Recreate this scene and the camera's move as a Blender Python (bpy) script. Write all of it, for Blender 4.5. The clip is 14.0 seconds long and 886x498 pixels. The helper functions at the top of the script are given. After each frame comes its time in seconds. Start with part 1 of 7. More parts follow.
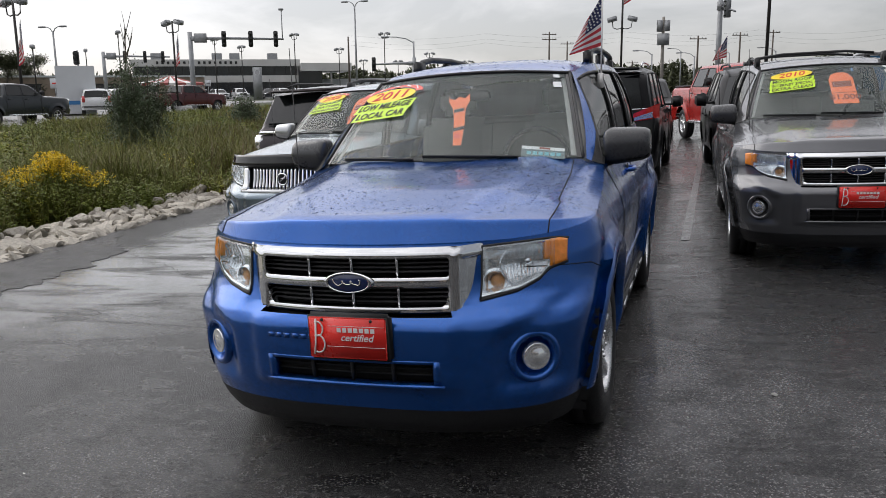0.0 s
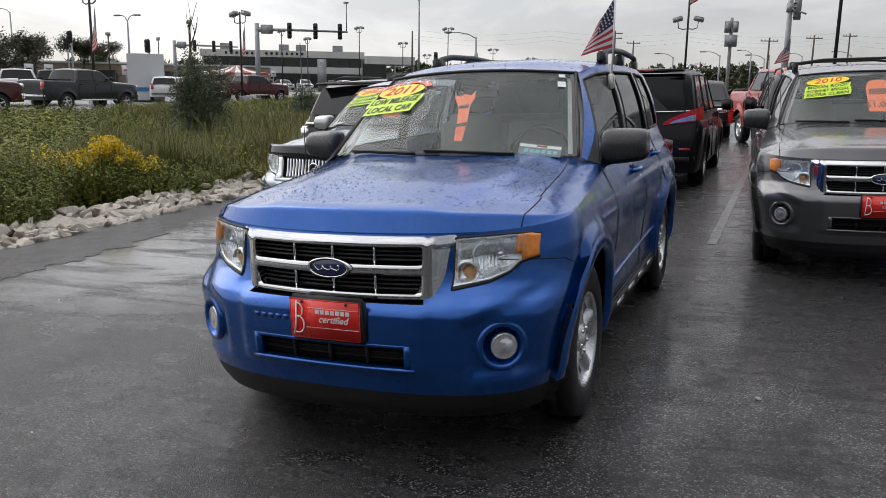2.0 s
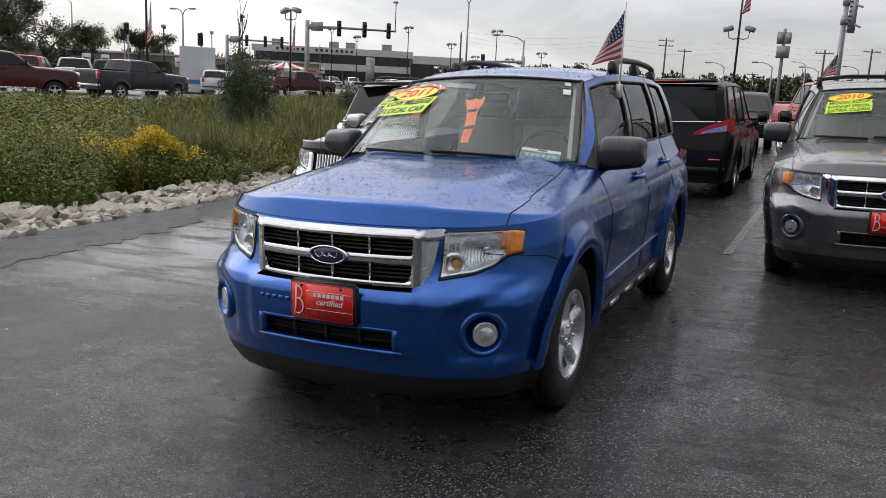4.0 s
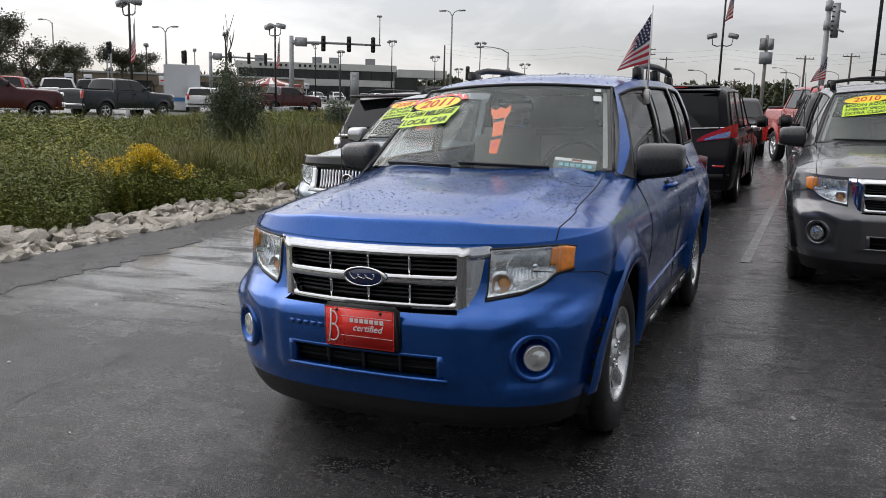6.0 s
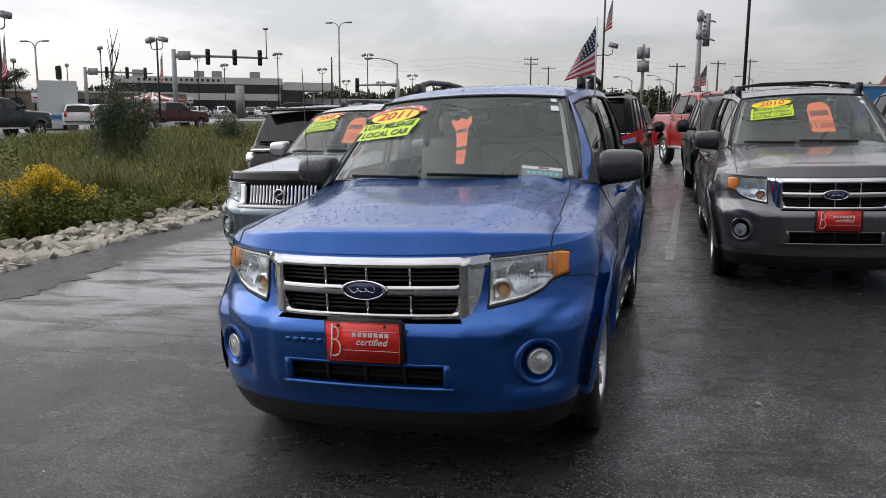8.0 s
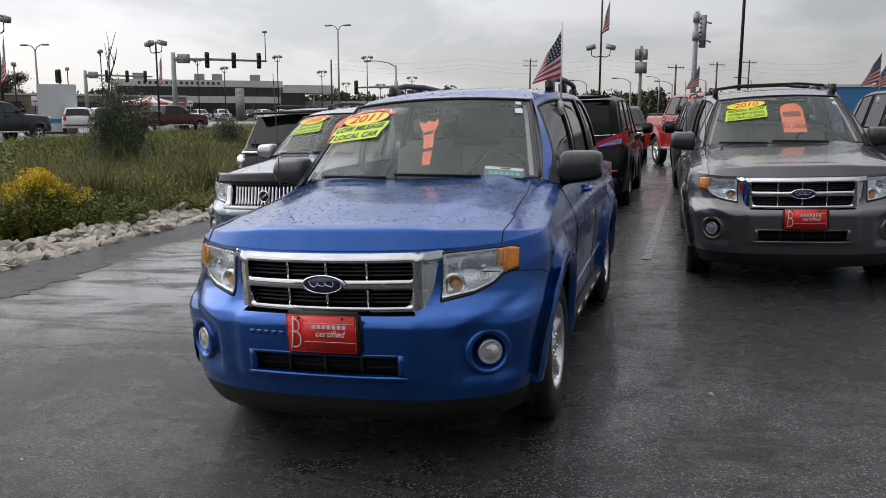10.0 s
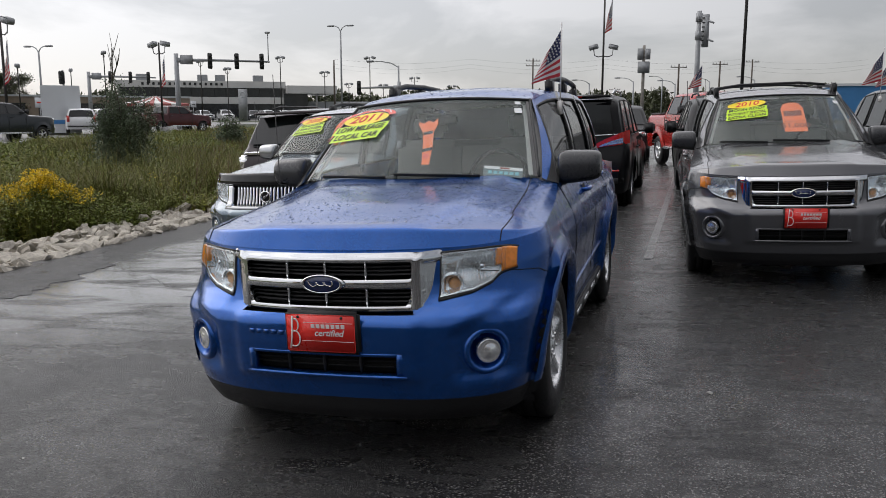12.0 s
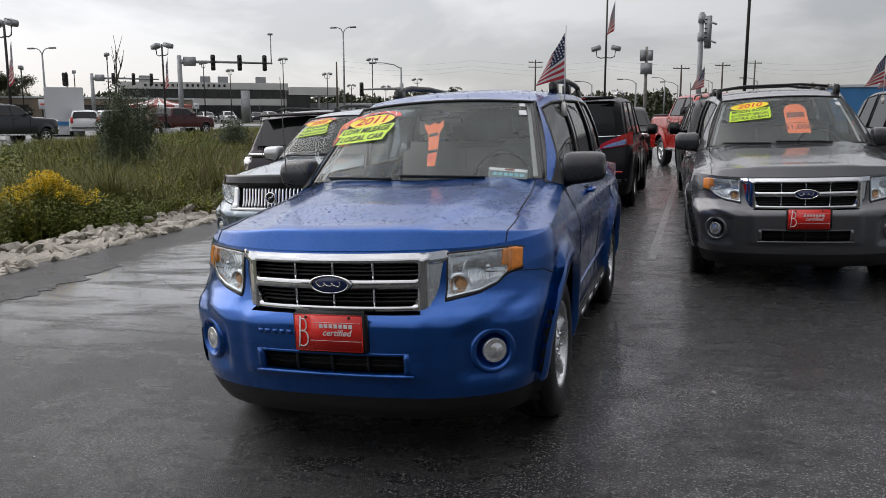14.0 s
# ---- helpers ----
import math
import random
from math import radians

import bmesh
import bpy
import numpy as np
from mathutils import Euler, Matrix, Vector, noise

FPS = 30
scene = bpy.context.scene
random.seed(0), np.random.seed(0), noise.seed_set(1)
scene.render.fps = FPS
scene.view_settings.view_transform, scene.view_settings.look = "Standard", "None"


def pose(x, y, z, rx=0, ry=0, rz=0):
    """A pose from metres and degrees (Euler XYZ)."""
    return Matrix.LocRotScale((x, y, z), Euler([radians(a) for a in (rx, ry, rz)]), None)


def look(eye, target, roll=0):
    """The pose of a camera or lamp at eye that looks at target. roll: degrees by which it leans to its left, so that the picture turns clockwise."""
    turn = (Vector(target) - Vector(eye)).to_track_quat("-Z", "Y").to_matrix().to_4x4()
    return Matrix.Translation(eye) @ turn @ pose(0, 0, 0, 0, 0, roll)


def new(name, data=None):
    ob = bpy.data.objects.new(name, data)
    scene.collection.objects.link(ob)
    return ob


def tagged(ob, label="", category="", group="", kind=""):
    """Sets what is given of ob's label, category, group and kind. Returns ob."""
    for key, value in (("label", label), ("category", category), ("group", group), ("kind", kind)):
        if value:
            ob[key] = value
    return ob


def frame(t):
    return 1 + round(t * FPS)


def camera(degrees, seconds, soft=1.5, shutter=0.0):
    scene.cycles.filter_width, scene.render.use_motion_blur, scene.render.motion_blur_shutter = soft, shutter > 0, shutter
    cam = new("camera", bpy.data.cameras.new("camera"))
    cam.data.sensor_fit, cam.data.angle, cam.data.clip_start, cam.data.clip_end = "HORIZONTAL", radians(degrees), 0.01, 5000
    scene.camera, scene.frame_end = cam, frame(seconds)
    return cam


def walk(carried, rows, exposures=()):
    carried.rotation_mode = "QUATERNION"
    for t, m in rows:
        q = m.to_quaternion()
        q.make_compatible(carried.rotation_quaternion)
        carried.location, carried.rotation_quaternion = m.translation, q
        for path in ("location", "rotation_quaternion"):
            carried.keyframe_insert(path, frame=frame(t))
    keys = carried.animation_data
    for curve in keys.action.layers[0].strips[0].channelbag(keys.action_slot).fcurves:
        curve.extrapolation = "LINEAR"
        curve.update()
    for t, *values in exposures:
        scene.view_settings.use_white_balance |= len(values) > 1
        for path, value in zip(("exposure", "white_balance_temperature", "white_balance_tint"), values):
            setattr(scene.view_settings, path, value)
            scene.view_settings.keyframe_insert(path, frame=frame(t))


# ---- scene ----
cam = camera(58.0, 14.0, soft=0.8)
METRES, EYE, TURN = 2.008, 1.5, 15.1
# the car park drains sideways by two degrees; lot coordinates have z = 0 on the asphalt
LOT = Matrix.Rotation(radians(-2.0), 4, (-0.233, 0.972, 0))
ROWS = [
    (0.0, 0.0, 0.0, 0.0, -0.53, -10.87, 2.74),
    (0.5, 0.0015, -0.002, 0.0007, -0.59, -10.81, 2.73),
    (1.0, 0.0066, -0.002, 0.0018, -0.71, -10.83, 2.69),
    (1.5, 0.0846, -0.013, -0.0048, 2.76, -11.0, 2.64),
    (2.0, 0.1609, -0.0603, -0.0036, 3.95, -11.01, 1.2),
    (2.5, 0.2398, -0.1256, -0.0057, 4.59, -11.06, 0.01),
    (5.0, 0.2809, -0.1756, 0.0068, 8.1, -10.81, -0.53),
    (5.5, 0.2112, -0.1226, -0.003, 7.88, -10.8, -0.53),
    (6.0, 0.1483, -0.0723, -0.0064, 6.13, -10.02, 0.47),
    (6.5, 0.0959, -0.0629, -0.0007, 1.53, -9.92, 0.72),
    (7.0, 0.0005, -0.0789, -0.0039, -0.92, -9.43, 1.81),
    (7.5, -0.06, -0.0955, -0.0015, -1.62, -9.44, 1.61),
    (8.0, -0.0642, -0.1003, 0.0001, -1.86, -9.4, 1.66),
    (8.5, -0.0344, -0.1211, 0.0016, -1.96, -9.44, 1.72),
    (11.0, 0.0396, -0.2055, -0.002, -1.68, -9.16, 1.95),
    (11.5, 0.0431, -0.2002, -0.0008, -1.65, -9.2, 1.96),
    (12.0, 0.0413, -0.1967, -0.0021, -1.59, -9.24, 2.02),
    (12.5, 0.0392, -0.1935, 0.0003, -1.59, -9.22, 2.02),
    (13.0, 0.0386, -0.2041, 0.0, -1.45, -9.21, 2.06),
    (13.5, 0.0356, -0.2117, -0.0005, -1.37, -9.17, 2.09),
    (14.0, 0.0321, -0.2155, 0.0, -1.42, -9.14, 2.06),
]
walk(cam, [(t, LOT @ pose(0, 0, EYE, 0, 0, TURN) @ pose(METRES * x, METRES * y, METRES * z, 90 + pitch, roll, yaw)) for t, x, y, z, yaw, pitch, roll in ROWS],
     exposures=[(0.0, 0.15), (5.5, 0.13), (7.0, 0.07), (8.5, 0.07), (11.0, 0.0), (14.0, 0.0)])

# ---- sky and light ----
SUN_DIR = Vector((-0.80, 0.28, 0.62)).normalized()
world = bpy.data.worlds.new("overcast_sky")
scene.world = world
world.use_nodes = True
wn, wl = world.node_tree.nodes, world.node_tree.links
wn.clear()


def wnode(kind, **kw):
    n = wn.new(kind)
    for k, v in kw.items():
        n.inputs[k].default_value = v
    return n


sky = wn.new("ShaderNodeTexSky")
sky.sky_type = "NISHITA"
sky.sun_disc = False
sky.sun_elevation = math.asin(SUN_DIR.z)
sky.sun_rotation = math.atan2(SUN_DIR.x, SUN_DIR.y)
sky.air_density, sky.dust_density = 1.0, 1.0
coord = wn.new("ShaderNodeTexCoord")
squash = wn.new("ShaderNodeMapping")
squash.inputs["Scale"].default_value = (1.0, 1.0, 3.2)
squash.inputs["Rotation"].default_value = (0.0, 0.12, 0.0)
wl.new(coord.outputs["Generated"], squash.inputs["Vector"])
cloud = wnode("ShaderNodeTexNoise", Scale=3.2, Detail=9.0, Roughness=0.55, Distortion=0.35)
wl.new(squash.outputs["Vector"], cloud.inputs["Vector"])
cloud_ramp = wn.new("ShaderNodeValToRGB")
cloud_ramp.color_ramp.elements[0].position, cloud_ramp.color_ramp.elements[0].color = 0.42, (0.732, 0.722, 0.742, 1)
cloud_ramp.color_ramp.elements[1].position, cloud_ramp.color_ramp.elements[1].color = 0.58, (1.015, 0.99, 1.010, 1)
wl.new(cloud.outputs["Fac"], cloud_ramp.inputs["Fac"])
# the overcast is brighter towards the hidden sun
dot = wn.new("ShaderNodeVectorMath")
dot.operation = "DOT_PRODUCT"
dot.inputs[1].default_value = SUN_DIR
wl.new(coord.outputs["Generated"], dot.inputs[0])
glow = wnode("ShaderNodeMapRange")
for k, v in (("From Min", -0.4), ("From Max", 0.95), ("To Min", 0.27), ("To Max", 1.25)):
    glow.inputs[k].default_value = v
wl.new(dot.outputs["Value"], glow.inputs["Value"])
# an overcast sky is brighter overhead than at the horizon
height = wn.new("ShaderNodeSeparateXYZ")
wl.new(coord.outputs["Generated"], height.inputs[0])
lift = wnode("ShaderNodeMapRange")
for k, v in (("From Min", 0.0), ("From Max", 1.0), ("To Min", 0.84), ("To Max", 1.9)):
    lift.inputs[k].default_value = v
wl.new(height.outputs["Z"], lift.inputs["Value"])
glow2 = wn.new("ShaderNodeMath")
glow2.operation = "MULTIPLY"
wl.new(glow.outputs["Result"], glow2.inputs[0])
wl.new(lift.outputs["Result"], glow2.inputs[1])
shade = wn.new("ShaderNodeVectorMath")
shade.operation = "SCALE"
wl.new(cloud_ramp.outputs["Color"], shade.inputs[0])
wl.new(glow2.outputs[0], shade.inputs["Scale"])
bg_sky = wnode("ShaderNodeBackground", Strength=0.02)
wl.new(sky.outputs["Color"], bg_sky.inputs["Color"])
bg_cloud = wnode("ShaderNodeBackground", Strength=0.79)
wl.new(shade.outputs["Vector"], bg_cloud.inputs["Color"])
both = wn.new("ShaderNodeAddShader")
wl.new(bg_sky.outputs["Background"], both.inputs[0])
wl.new(bg_cloud.outputs["Background"], both.inputs[1])
wout = wn.new("ShaderNodeOutputWorld")
wl.new(both.outputs["Shader"], wout.inputs["Surface"])

sun = new("sun", bpy.data.lights.new("sun", "SUN"))
sun.data.energy, sun.data.angle, sun.data.color = 0.5, radians(40), (1.0, 0.97, 0.93)
sun.matrix_world = look(SUN_DIR * 50, (0, 0, 0))

# ---- materials ----
def material(name, color, rough=0.5, metal=0.0, vary=0.15, scale=6.0, fine=60.0, bump=0.0, bump_scale=80.0, coat=0.0, coat_rough=0.03, emit=0.0,
             rough_vary=0.1, second=None, space="Object", per_piece=0.0, spec=0.5, alpha_rough=None):
    """A procedural surface: two scales of colour variation, uneven roughness and a fine relief."""
    m = bpy.data.materials.new(name)
    m.use_nodes = True
    nt = m.node_tree
    n, l = nt.nodes, nt.links
    b = n["Principled BSDF"]
    b.inputs["Metallic"].default_value = metal
    b.inputs["Coat Weight"].default_value = coat
    b.inputs["Coat Roughness"].default_value = coat_rough
    b.inputs["Specular IOR Level"].default_value = spec
    tc = n.new("ShaderNodeTexCoord")
    big = n.new("ShaderNodeTexNoise")
    big.inputs["Scale"].default_value, big.inputs["Detail"].default_value = scale, 5.0
    small = n.new("ShaderNodeTexNoise")
    small.inputs["Scale"].default_value, small.inputs["Detail"].default_value = fine, 3.0
    for t in (big, small):
        l.new(tc.outputs[space], t.inputs["Vector"])
    mix = n.new("ShaderNodeMix")
    mix.data_type = "RGBA"
    c2 = second if second else tuple(c * (1 - vary) for c in color)
    c1 = color if second else tuple(min(1.0, c * (1 + vary)) for c in color)
    mix.inputs["A"].default_value, mix.inputs["B"].default_value = (*c1, 1), (*c2, 1)
    add = n.new("ShaderNodeMath")
    add.operation = "MULTIPLY_ADD"
    add.inputs[1].default_value = 0.65
    l.new(big.outputs["Fac"], add.inputs[0])
    half = n.new("ShaderNodeMath")
    half.operation = "MULTIPLY"
    half.inputs[1].default_value = 0.35
    l.new(small.outputs["Fac"], half.inputs[0])
    l.new(half.outputs[0], add.inputs[2])
    wide = n.new("ShaderNodeMapRange")
    wide.inputs["From Min"].default_value, wide.inputs["From Max"].default_value = 0.32, 0.68
    l.new(add.outputs[0], wide.inputs["Value"])
    fac = wide.outputs["Result"]
    l.new(fac, mix.inputs["Factor"])
    out = mix.outputs["Result"]
    if per_piece:
        info = n.new("ShaderNodeObjectInfo")
        geo = n.new("ShaderNodeNewGeometry")
        s = n.new("ShaderNodeMath")
        s.operation = "ADD"
        l.new(info.outputs["Random"], s.inputs[0])
        l.new(geo.outputs["Random Per Island"], s.inputs[1])
        f = n.new("ShaderNodeMath")
        f.operation = "FRACT"
        l.new(s.outputs[0], f.inputs[0])
        hsv = n.new("ShaderNodeHueSaturation")
        mr = n.new("ShaderNodeMapRange")
        mr.inputs["To Min"].default_value, mr.inputs["To Max"].default_value = 1 - per_piece, 1 + per_piece
        l.new(f.outputs[0], mr.inputs["Value"])
        l.new(mr.outputs["Result"], hsv.inputs["Value"])
        l.new(out, hsv.inputs["Color"])
        out = hsv.outputs["Color"]
    l.new(out, b.inputs["Base Color"])
    r = n.new("ShaderNodeMapRange")
    r.inputs["To Min"].default_value, r.inputs["To Max"].default_value = max(0.0, rough - rough_vary), min(1.0, rough + rough_vary)
    l.new(fac, r.inputs["Value"])
    l.new(r.outputs["Result"], b.inputs["Roughness"])
    if emit:
        b.inputs["Emission Color"].default_value = (*color, 1)
        b.inputs["Emission Strength"].default_value = emit
    if bump:
        bt = n.new("ShaderNodeTexNoise")
        bt.inputs["Scale"].default_value, bt.inputs["Detail"].default_value = bump_scale, 4.0
        l.new(tc.outputs[space], bt.inputs["Vector"])
        bn = n.new("ShaderNodeBump")
        bn.inputs["Strength"].default_value, bn.inputs["Distance"].default_value = bump, 0.01
        l.new(bt.outputs["Fac"], bn.inputs["Height"])
        l.new(bn.outputs["Normal"], b.inputs["Normal"])
    return m


def glass_material(name, tint, gloss=0.02, ior=1.5, film=0.0):
    """Thin glass: lets light straight through, tinted, with a mirror-like sheen that grows at grazing angles."""
    m = bpy.data.materials.new(name)
    m.use_nodes = True
    n, l = m.node_tree.nodes, m.node_tree.links
    n.clear()
    tr = n.new("ShaderNodeBsdfTransparent")
    tr.inputs["Color"].default_value = (*tint, 1)
    gl = n.new("ShaderNodeBsdfGlossy")
    gl.inputs["Roughness"].default_value = gloss
    fr = n.new("ShaderNodeLayerWeight")
    fr.inputs["Blend"].default_value = 0.5
    power = n.new("ShaderNodeMath")
    power.operation = "POWER"
    power.inputs[1].default_value = 5.0
    l.new(fr.outputs["Facing"], power.inputs[0])
    r0 = ((ior - 1) / (ior + 1)) ** 2
    sheen = n.new("ShaderNodeMath")
    sheen.operation = "MULTIPLY_ADD"
    sheen.inputs[1].default_value, sheen.inputs[2].default_value = 1 - r0, r0
    l.new(power.outputs[0], sheen.inputs[0])
    mx = n.new("ShaderNodeMixShader")
    l.new(sheen.outputs[0], mx.inputs["Fac"])
    l.new(tr.outputs[0], mx.inputs[1])
    l.new(gl.outputs[0], mx.inputs[2])
    o = n.new("ShaderNodeOutputMaterial")
    l.new(mx.outputs[0], o.inputs["Surface"])
    if film:
        # a thin uneven film: rain and dust, with sky haze painted in as grey-green
        tc, nz, mr = n.new("ShaderNodeTexCoord"), n.new("ShaderNodeTexNoise"), n.new("ShaderNodeMapRange")
        nz.inputs["Scale"].default_value, nz.inputs["Detail"].default_value = 5.0, 6.0
        l.new(tc.outputs["Object"], nz.inputs["Vector"])
        l.new(nz.outputs["Fac"], mr.inputs["Value"])
        mr.inputs["To Min"].default_value, mr.inputs["To Max"].default_value = film * 0.5, film * 1.5
        df = n.new("ShaderNodeBsdfDiffuse")
        df.inputs["Color"].default_value = (0.58, 0.66, 0.63, 1)
        m2 = n.new("ShaderNodeMixShader")
        l.new(mr.outputs["Result"], m2.inputs["Fac"])
        l.new(mx.outputs[0], m2.inputs[1])
        l.new(df.outputs[0], m2.inputs[2])
        l.new(m2.outputs[0], o.inputs["Surface"])
    return m


def car_paint(name, color, rough=0.24, metal=0.6, coat=1.0, film=0.035):
    return material(name, color, rough, metal, vary=0.06, scale=3.0, fine=900.0, coat=coat, coat_rough=0.11, bump=film, bump_scale=55, rough_vary=0.04)


M_BLUE = car_paint("blue_metallic_paint", (0.005, 0.088, 0.37), rough=0.27, metal=0.72, coat=0.8)
M_GREY = car_paint("grey_metallic_paint", (0.115, 0.117, 0.125), metal=0.5)
M_SILVER = car_paint("silver_blue_paint", (0.36, 0.42, 0.47))
M_STEELBLUE = car_paint("steel_blue_paint", (0.14, 0.185, 0.225))
M_DARKSUV = car_paint("dark_plum_paint", (0.018, 0.012, 0.014), coat=0.7)
M_BLACKPAINT = material("black_paint", (0.004, 0.004, 0.005), 0.35, vary=0.06, scale=3.0, fine=900, coat=0.22, coat_rough=0.06, spec=0.22, bump=0.03, bump_scale=55)
M_RED = car_paint("red_paint", (0.42, 0.014, 0.010), metal=0.1, coat=0.5)
M_MAROON = car_paint("maroon_paint", (0.075, 0.011, 0.012), metal=0.1, coat=0.5)
M_SLATE = car_paint("slate_paint", (0.022, 0.027, 0.032), metal=0.2, coat=0.5)
M_WHITE = car_paint("white_paint", (0.72, 0.73, 0.74), metal=0.0)
M_SILVER2 = car_paint("bright_silver_paint", (0.5, 0.51, 0.52))
M_PLASTIC = material("black_textured_plastic", (0.012, 0.012, 0.013), 0.45, bump=0.25, bump_scale=700, vary=0.25)
M_MIRROR = material("dark_mirror_shell", (0.045, 0.046, 0.049), 0.3, vary=0.15, coat=0.3)
M_GLOSSBLACK = material("gloss_black_trim", (0.006, 0.006, 0.007), 0.18, coat=0.5, vary=0.2)
# near-black for real black parts and for shade painted into recesses
M_DARK = material("black_parts_and_recess_shade", (0.004, 0.004, 0.004), 0.8)
M_RUBBER = material("wet_tyre_rubber", (0.010, 0.010, 0.011), 0.42, vary=0.3, bump=0.3, bump_scale=200)
M_CHROME = material("chrome", (0.86, 0.87, 0.88), 0.045, 1.0, vary=0.04, rough_vary=0.035, bump=0.05, bump_scale=30)
M_ALLOY = material("silver_alloy", (0.70, 0.71, 0.72), 0.25, 0.8, vary=0.08, scale=12)
M_REFLECTOR = material("lamp_reflector", (0.93, 0.94, 0.95), 0.06, 0.78, vary=0.06, scale=40, bump=0.12, bump_scale=55, rough_vary=0.03)
M_LENS = glass_material("clear_lens", (0.93, 0.95, 0.96), 0.02)
M_AMBER = material("amber_lens", (0.85, 0.26, 0.02), 0.15, coat=0.8, vary=0.15, scale=30, bump=0.2, bump_scale=150)
M_TURN = material("amber_bulb", (0.75, 0.36, 0.14), 0.25, coat=0.5, vary=0.15, scale=30)
M_TAIL = material("red_tail_lens", (0.55, 0.02, 0.015), 0.12, coat=1.0, vary=0.15, scale=20)
M_GLASS = glass_material("windscreen_glass", (0.92, 0.95, 0.94), 0.015, film=0.10)
M_SIDEGLASS = glass_material("clear_side_glass", (0.70, 0.73, 0.72), 0.02)
M_TINT = glass_material("tinted_glass", (0.42, 0.45, 0.45), 0.02)
M_DARKGLASS = glass_material("privacy_glass", (0.05, 0.055, 0.06), 0.02)
M_CABIN = material("beige_cabin_trim", (0.42, 0.41, 0.38), 0.7, vary=0.1, bump=0.1, bump_scale=300)
M_PALETRIM = material("pale_grey_trim", (0.46, 0.47, 0.45), 0.6, vary=0.06)
M_SEAT = material("grey_seat_cloth", (0.24, 0.24, 0.23), 0.85, vary=0.15, bump=0.2, bump_scale=400)
M_CABINDARK = material("charcoal_cabin_trim", (0.045, 0.045, 0.047), 0.75, vary=0.2, bump=0.1, bump_scale=300)
M_PLATE = material("red_plate_face", (0.78, 0.026, 0.018), 0.3, coat=0.3, vary=0.08)
M_INK_W = material("white_ink", (0.82, 0.80, 0.78), 0.5, vary=0.05)
M_INK_K = material("black_ink", (0.02, 0.02, 0.02), 0.5, vary=0.05)
M_INK_R = material("red_ink", (0.70, 0.03, 0.02), 0.5, vary=0.05)
M_STK_Y = material("yellow_sticker", (0.92, 0.70, 0.01), 0.35, vary=0.04)
M_STK_G = material("lime_sticker", (0.62, 0.90, 0.02), 0.35, vary=0.04)
M_STK_R = material("red_sticker", (0.85, 0.13, 0.10), 0.35, vary=0.04)
M_TAG = material("orange_card", (1.0, 0.22, 0.07), 0.6, vary=0.05)
M_TAGBAND = material("dark_tag_print", (0.26, 0.06, 0.03), 0.6, vary=0.1)
M_PAPER = material("white_paper", (0.80, 0.82, 0.83), 0.6, vary=0.04)
M_TEAL = material("teal_ink", (0.20, 0.52, 0.60), 0.6, vary=0.05)
M_SMOKE = material("grey_print", (0.16, 0.21, 0.22), 0.6, vary=0.1)
M_BADGE = material("blue_badge", (0.012, 0.025, 0.10), 0.15, coat=1.0)
M_WATER = glass_material("water_bead", (0.66, 0.70, 0.74), 0.0, 1.33)
M_STEEL = material("galvanised_steel", (0.34, 0.35, 0.36), 0.55, 0.4, vary=0.15, scale=3)
M_BRONZE = material("dark_bronze_pole", (0.030, 0.027, 0.025), 0.5, 0.2, vary=0.2)
M_SIGNALK = material("signal_black", (0.012, 0.013, 0.012), 0.5)
M_WOODPOLE = material("weathered_pole_wood", (0.11, 0.09, 0.075), 0.85, vary=0.3, scale=4, bump=0.3)
M_PALEPOLE = material("bleached_pole_wood", (0.30, 0.28, 0.25), 0.85, vary=0.25, scale=4, bump=0.2)
M_CONC = material("pale_concrete", (0.34, 0.34, 0.33), 0.8, vary=0.12, scale=0.6, fine=8)
M_BAND = material("window_band_glass", (0.012, 0.016, 0.02), 0.08, vary=0.4, scale=0.6, spec=0.8)
M_WHITEWALL = material("white_panel", (0.62, 0.64, 0.66), 0.6, vary=0.06, scale=0.8)
M_BLUEWALL = material("blue_panel", (0.05, 0.20, 0.45), 0.5, vary=0.08, scale=1.0)
M_BRICKISH = material("tan_masonry", (0.30, 0.24, 0.19), 0.85, vary=0.15, scale=1.5)

# ---- small builders ----
def part(name, bm, mat, parent=None, label="", smooth=True, at=None):
    """Links a bmesh as one mesh object under a thing or a part."""
    me = bpy.data.meshes.new(name)
    bm.to_mesh(me)
    bm.free()
    return finish(name, me, mat, parent, label, smooth, at)


def finish(name, me, mat, parent=None, label="", smooth=True, at=None):
    me.materials.append(mat)
    if smooth:
        me.polygons.foreach_set("use_smooth", [True] * len(me.polygons))
    ob = new(name, me)
    if parent is not None:
        ob.parent = parent
    if at is not None:
        ob.matrix_basis = at
    if label:
        tagged(ob, label)
    return ob


def raw(name, verts, faces, mat, parent=None, label="", smooth=True, at=None):
    me = bpy.data.meshes.new(name)
    me.from_pydata([tuple(v) for v in verts], [], [tuple(f) for f in faces])
    me.update()
    return finish(name, me, mat, parent, label, smooth, at)


def thing(name, m, label, category, group="", kind=""):
    ob = new(name)
    ob.empty_display_size = 0.2
    ob.matrix_basis = m
    return tagged(ob, label, category, group, kind)


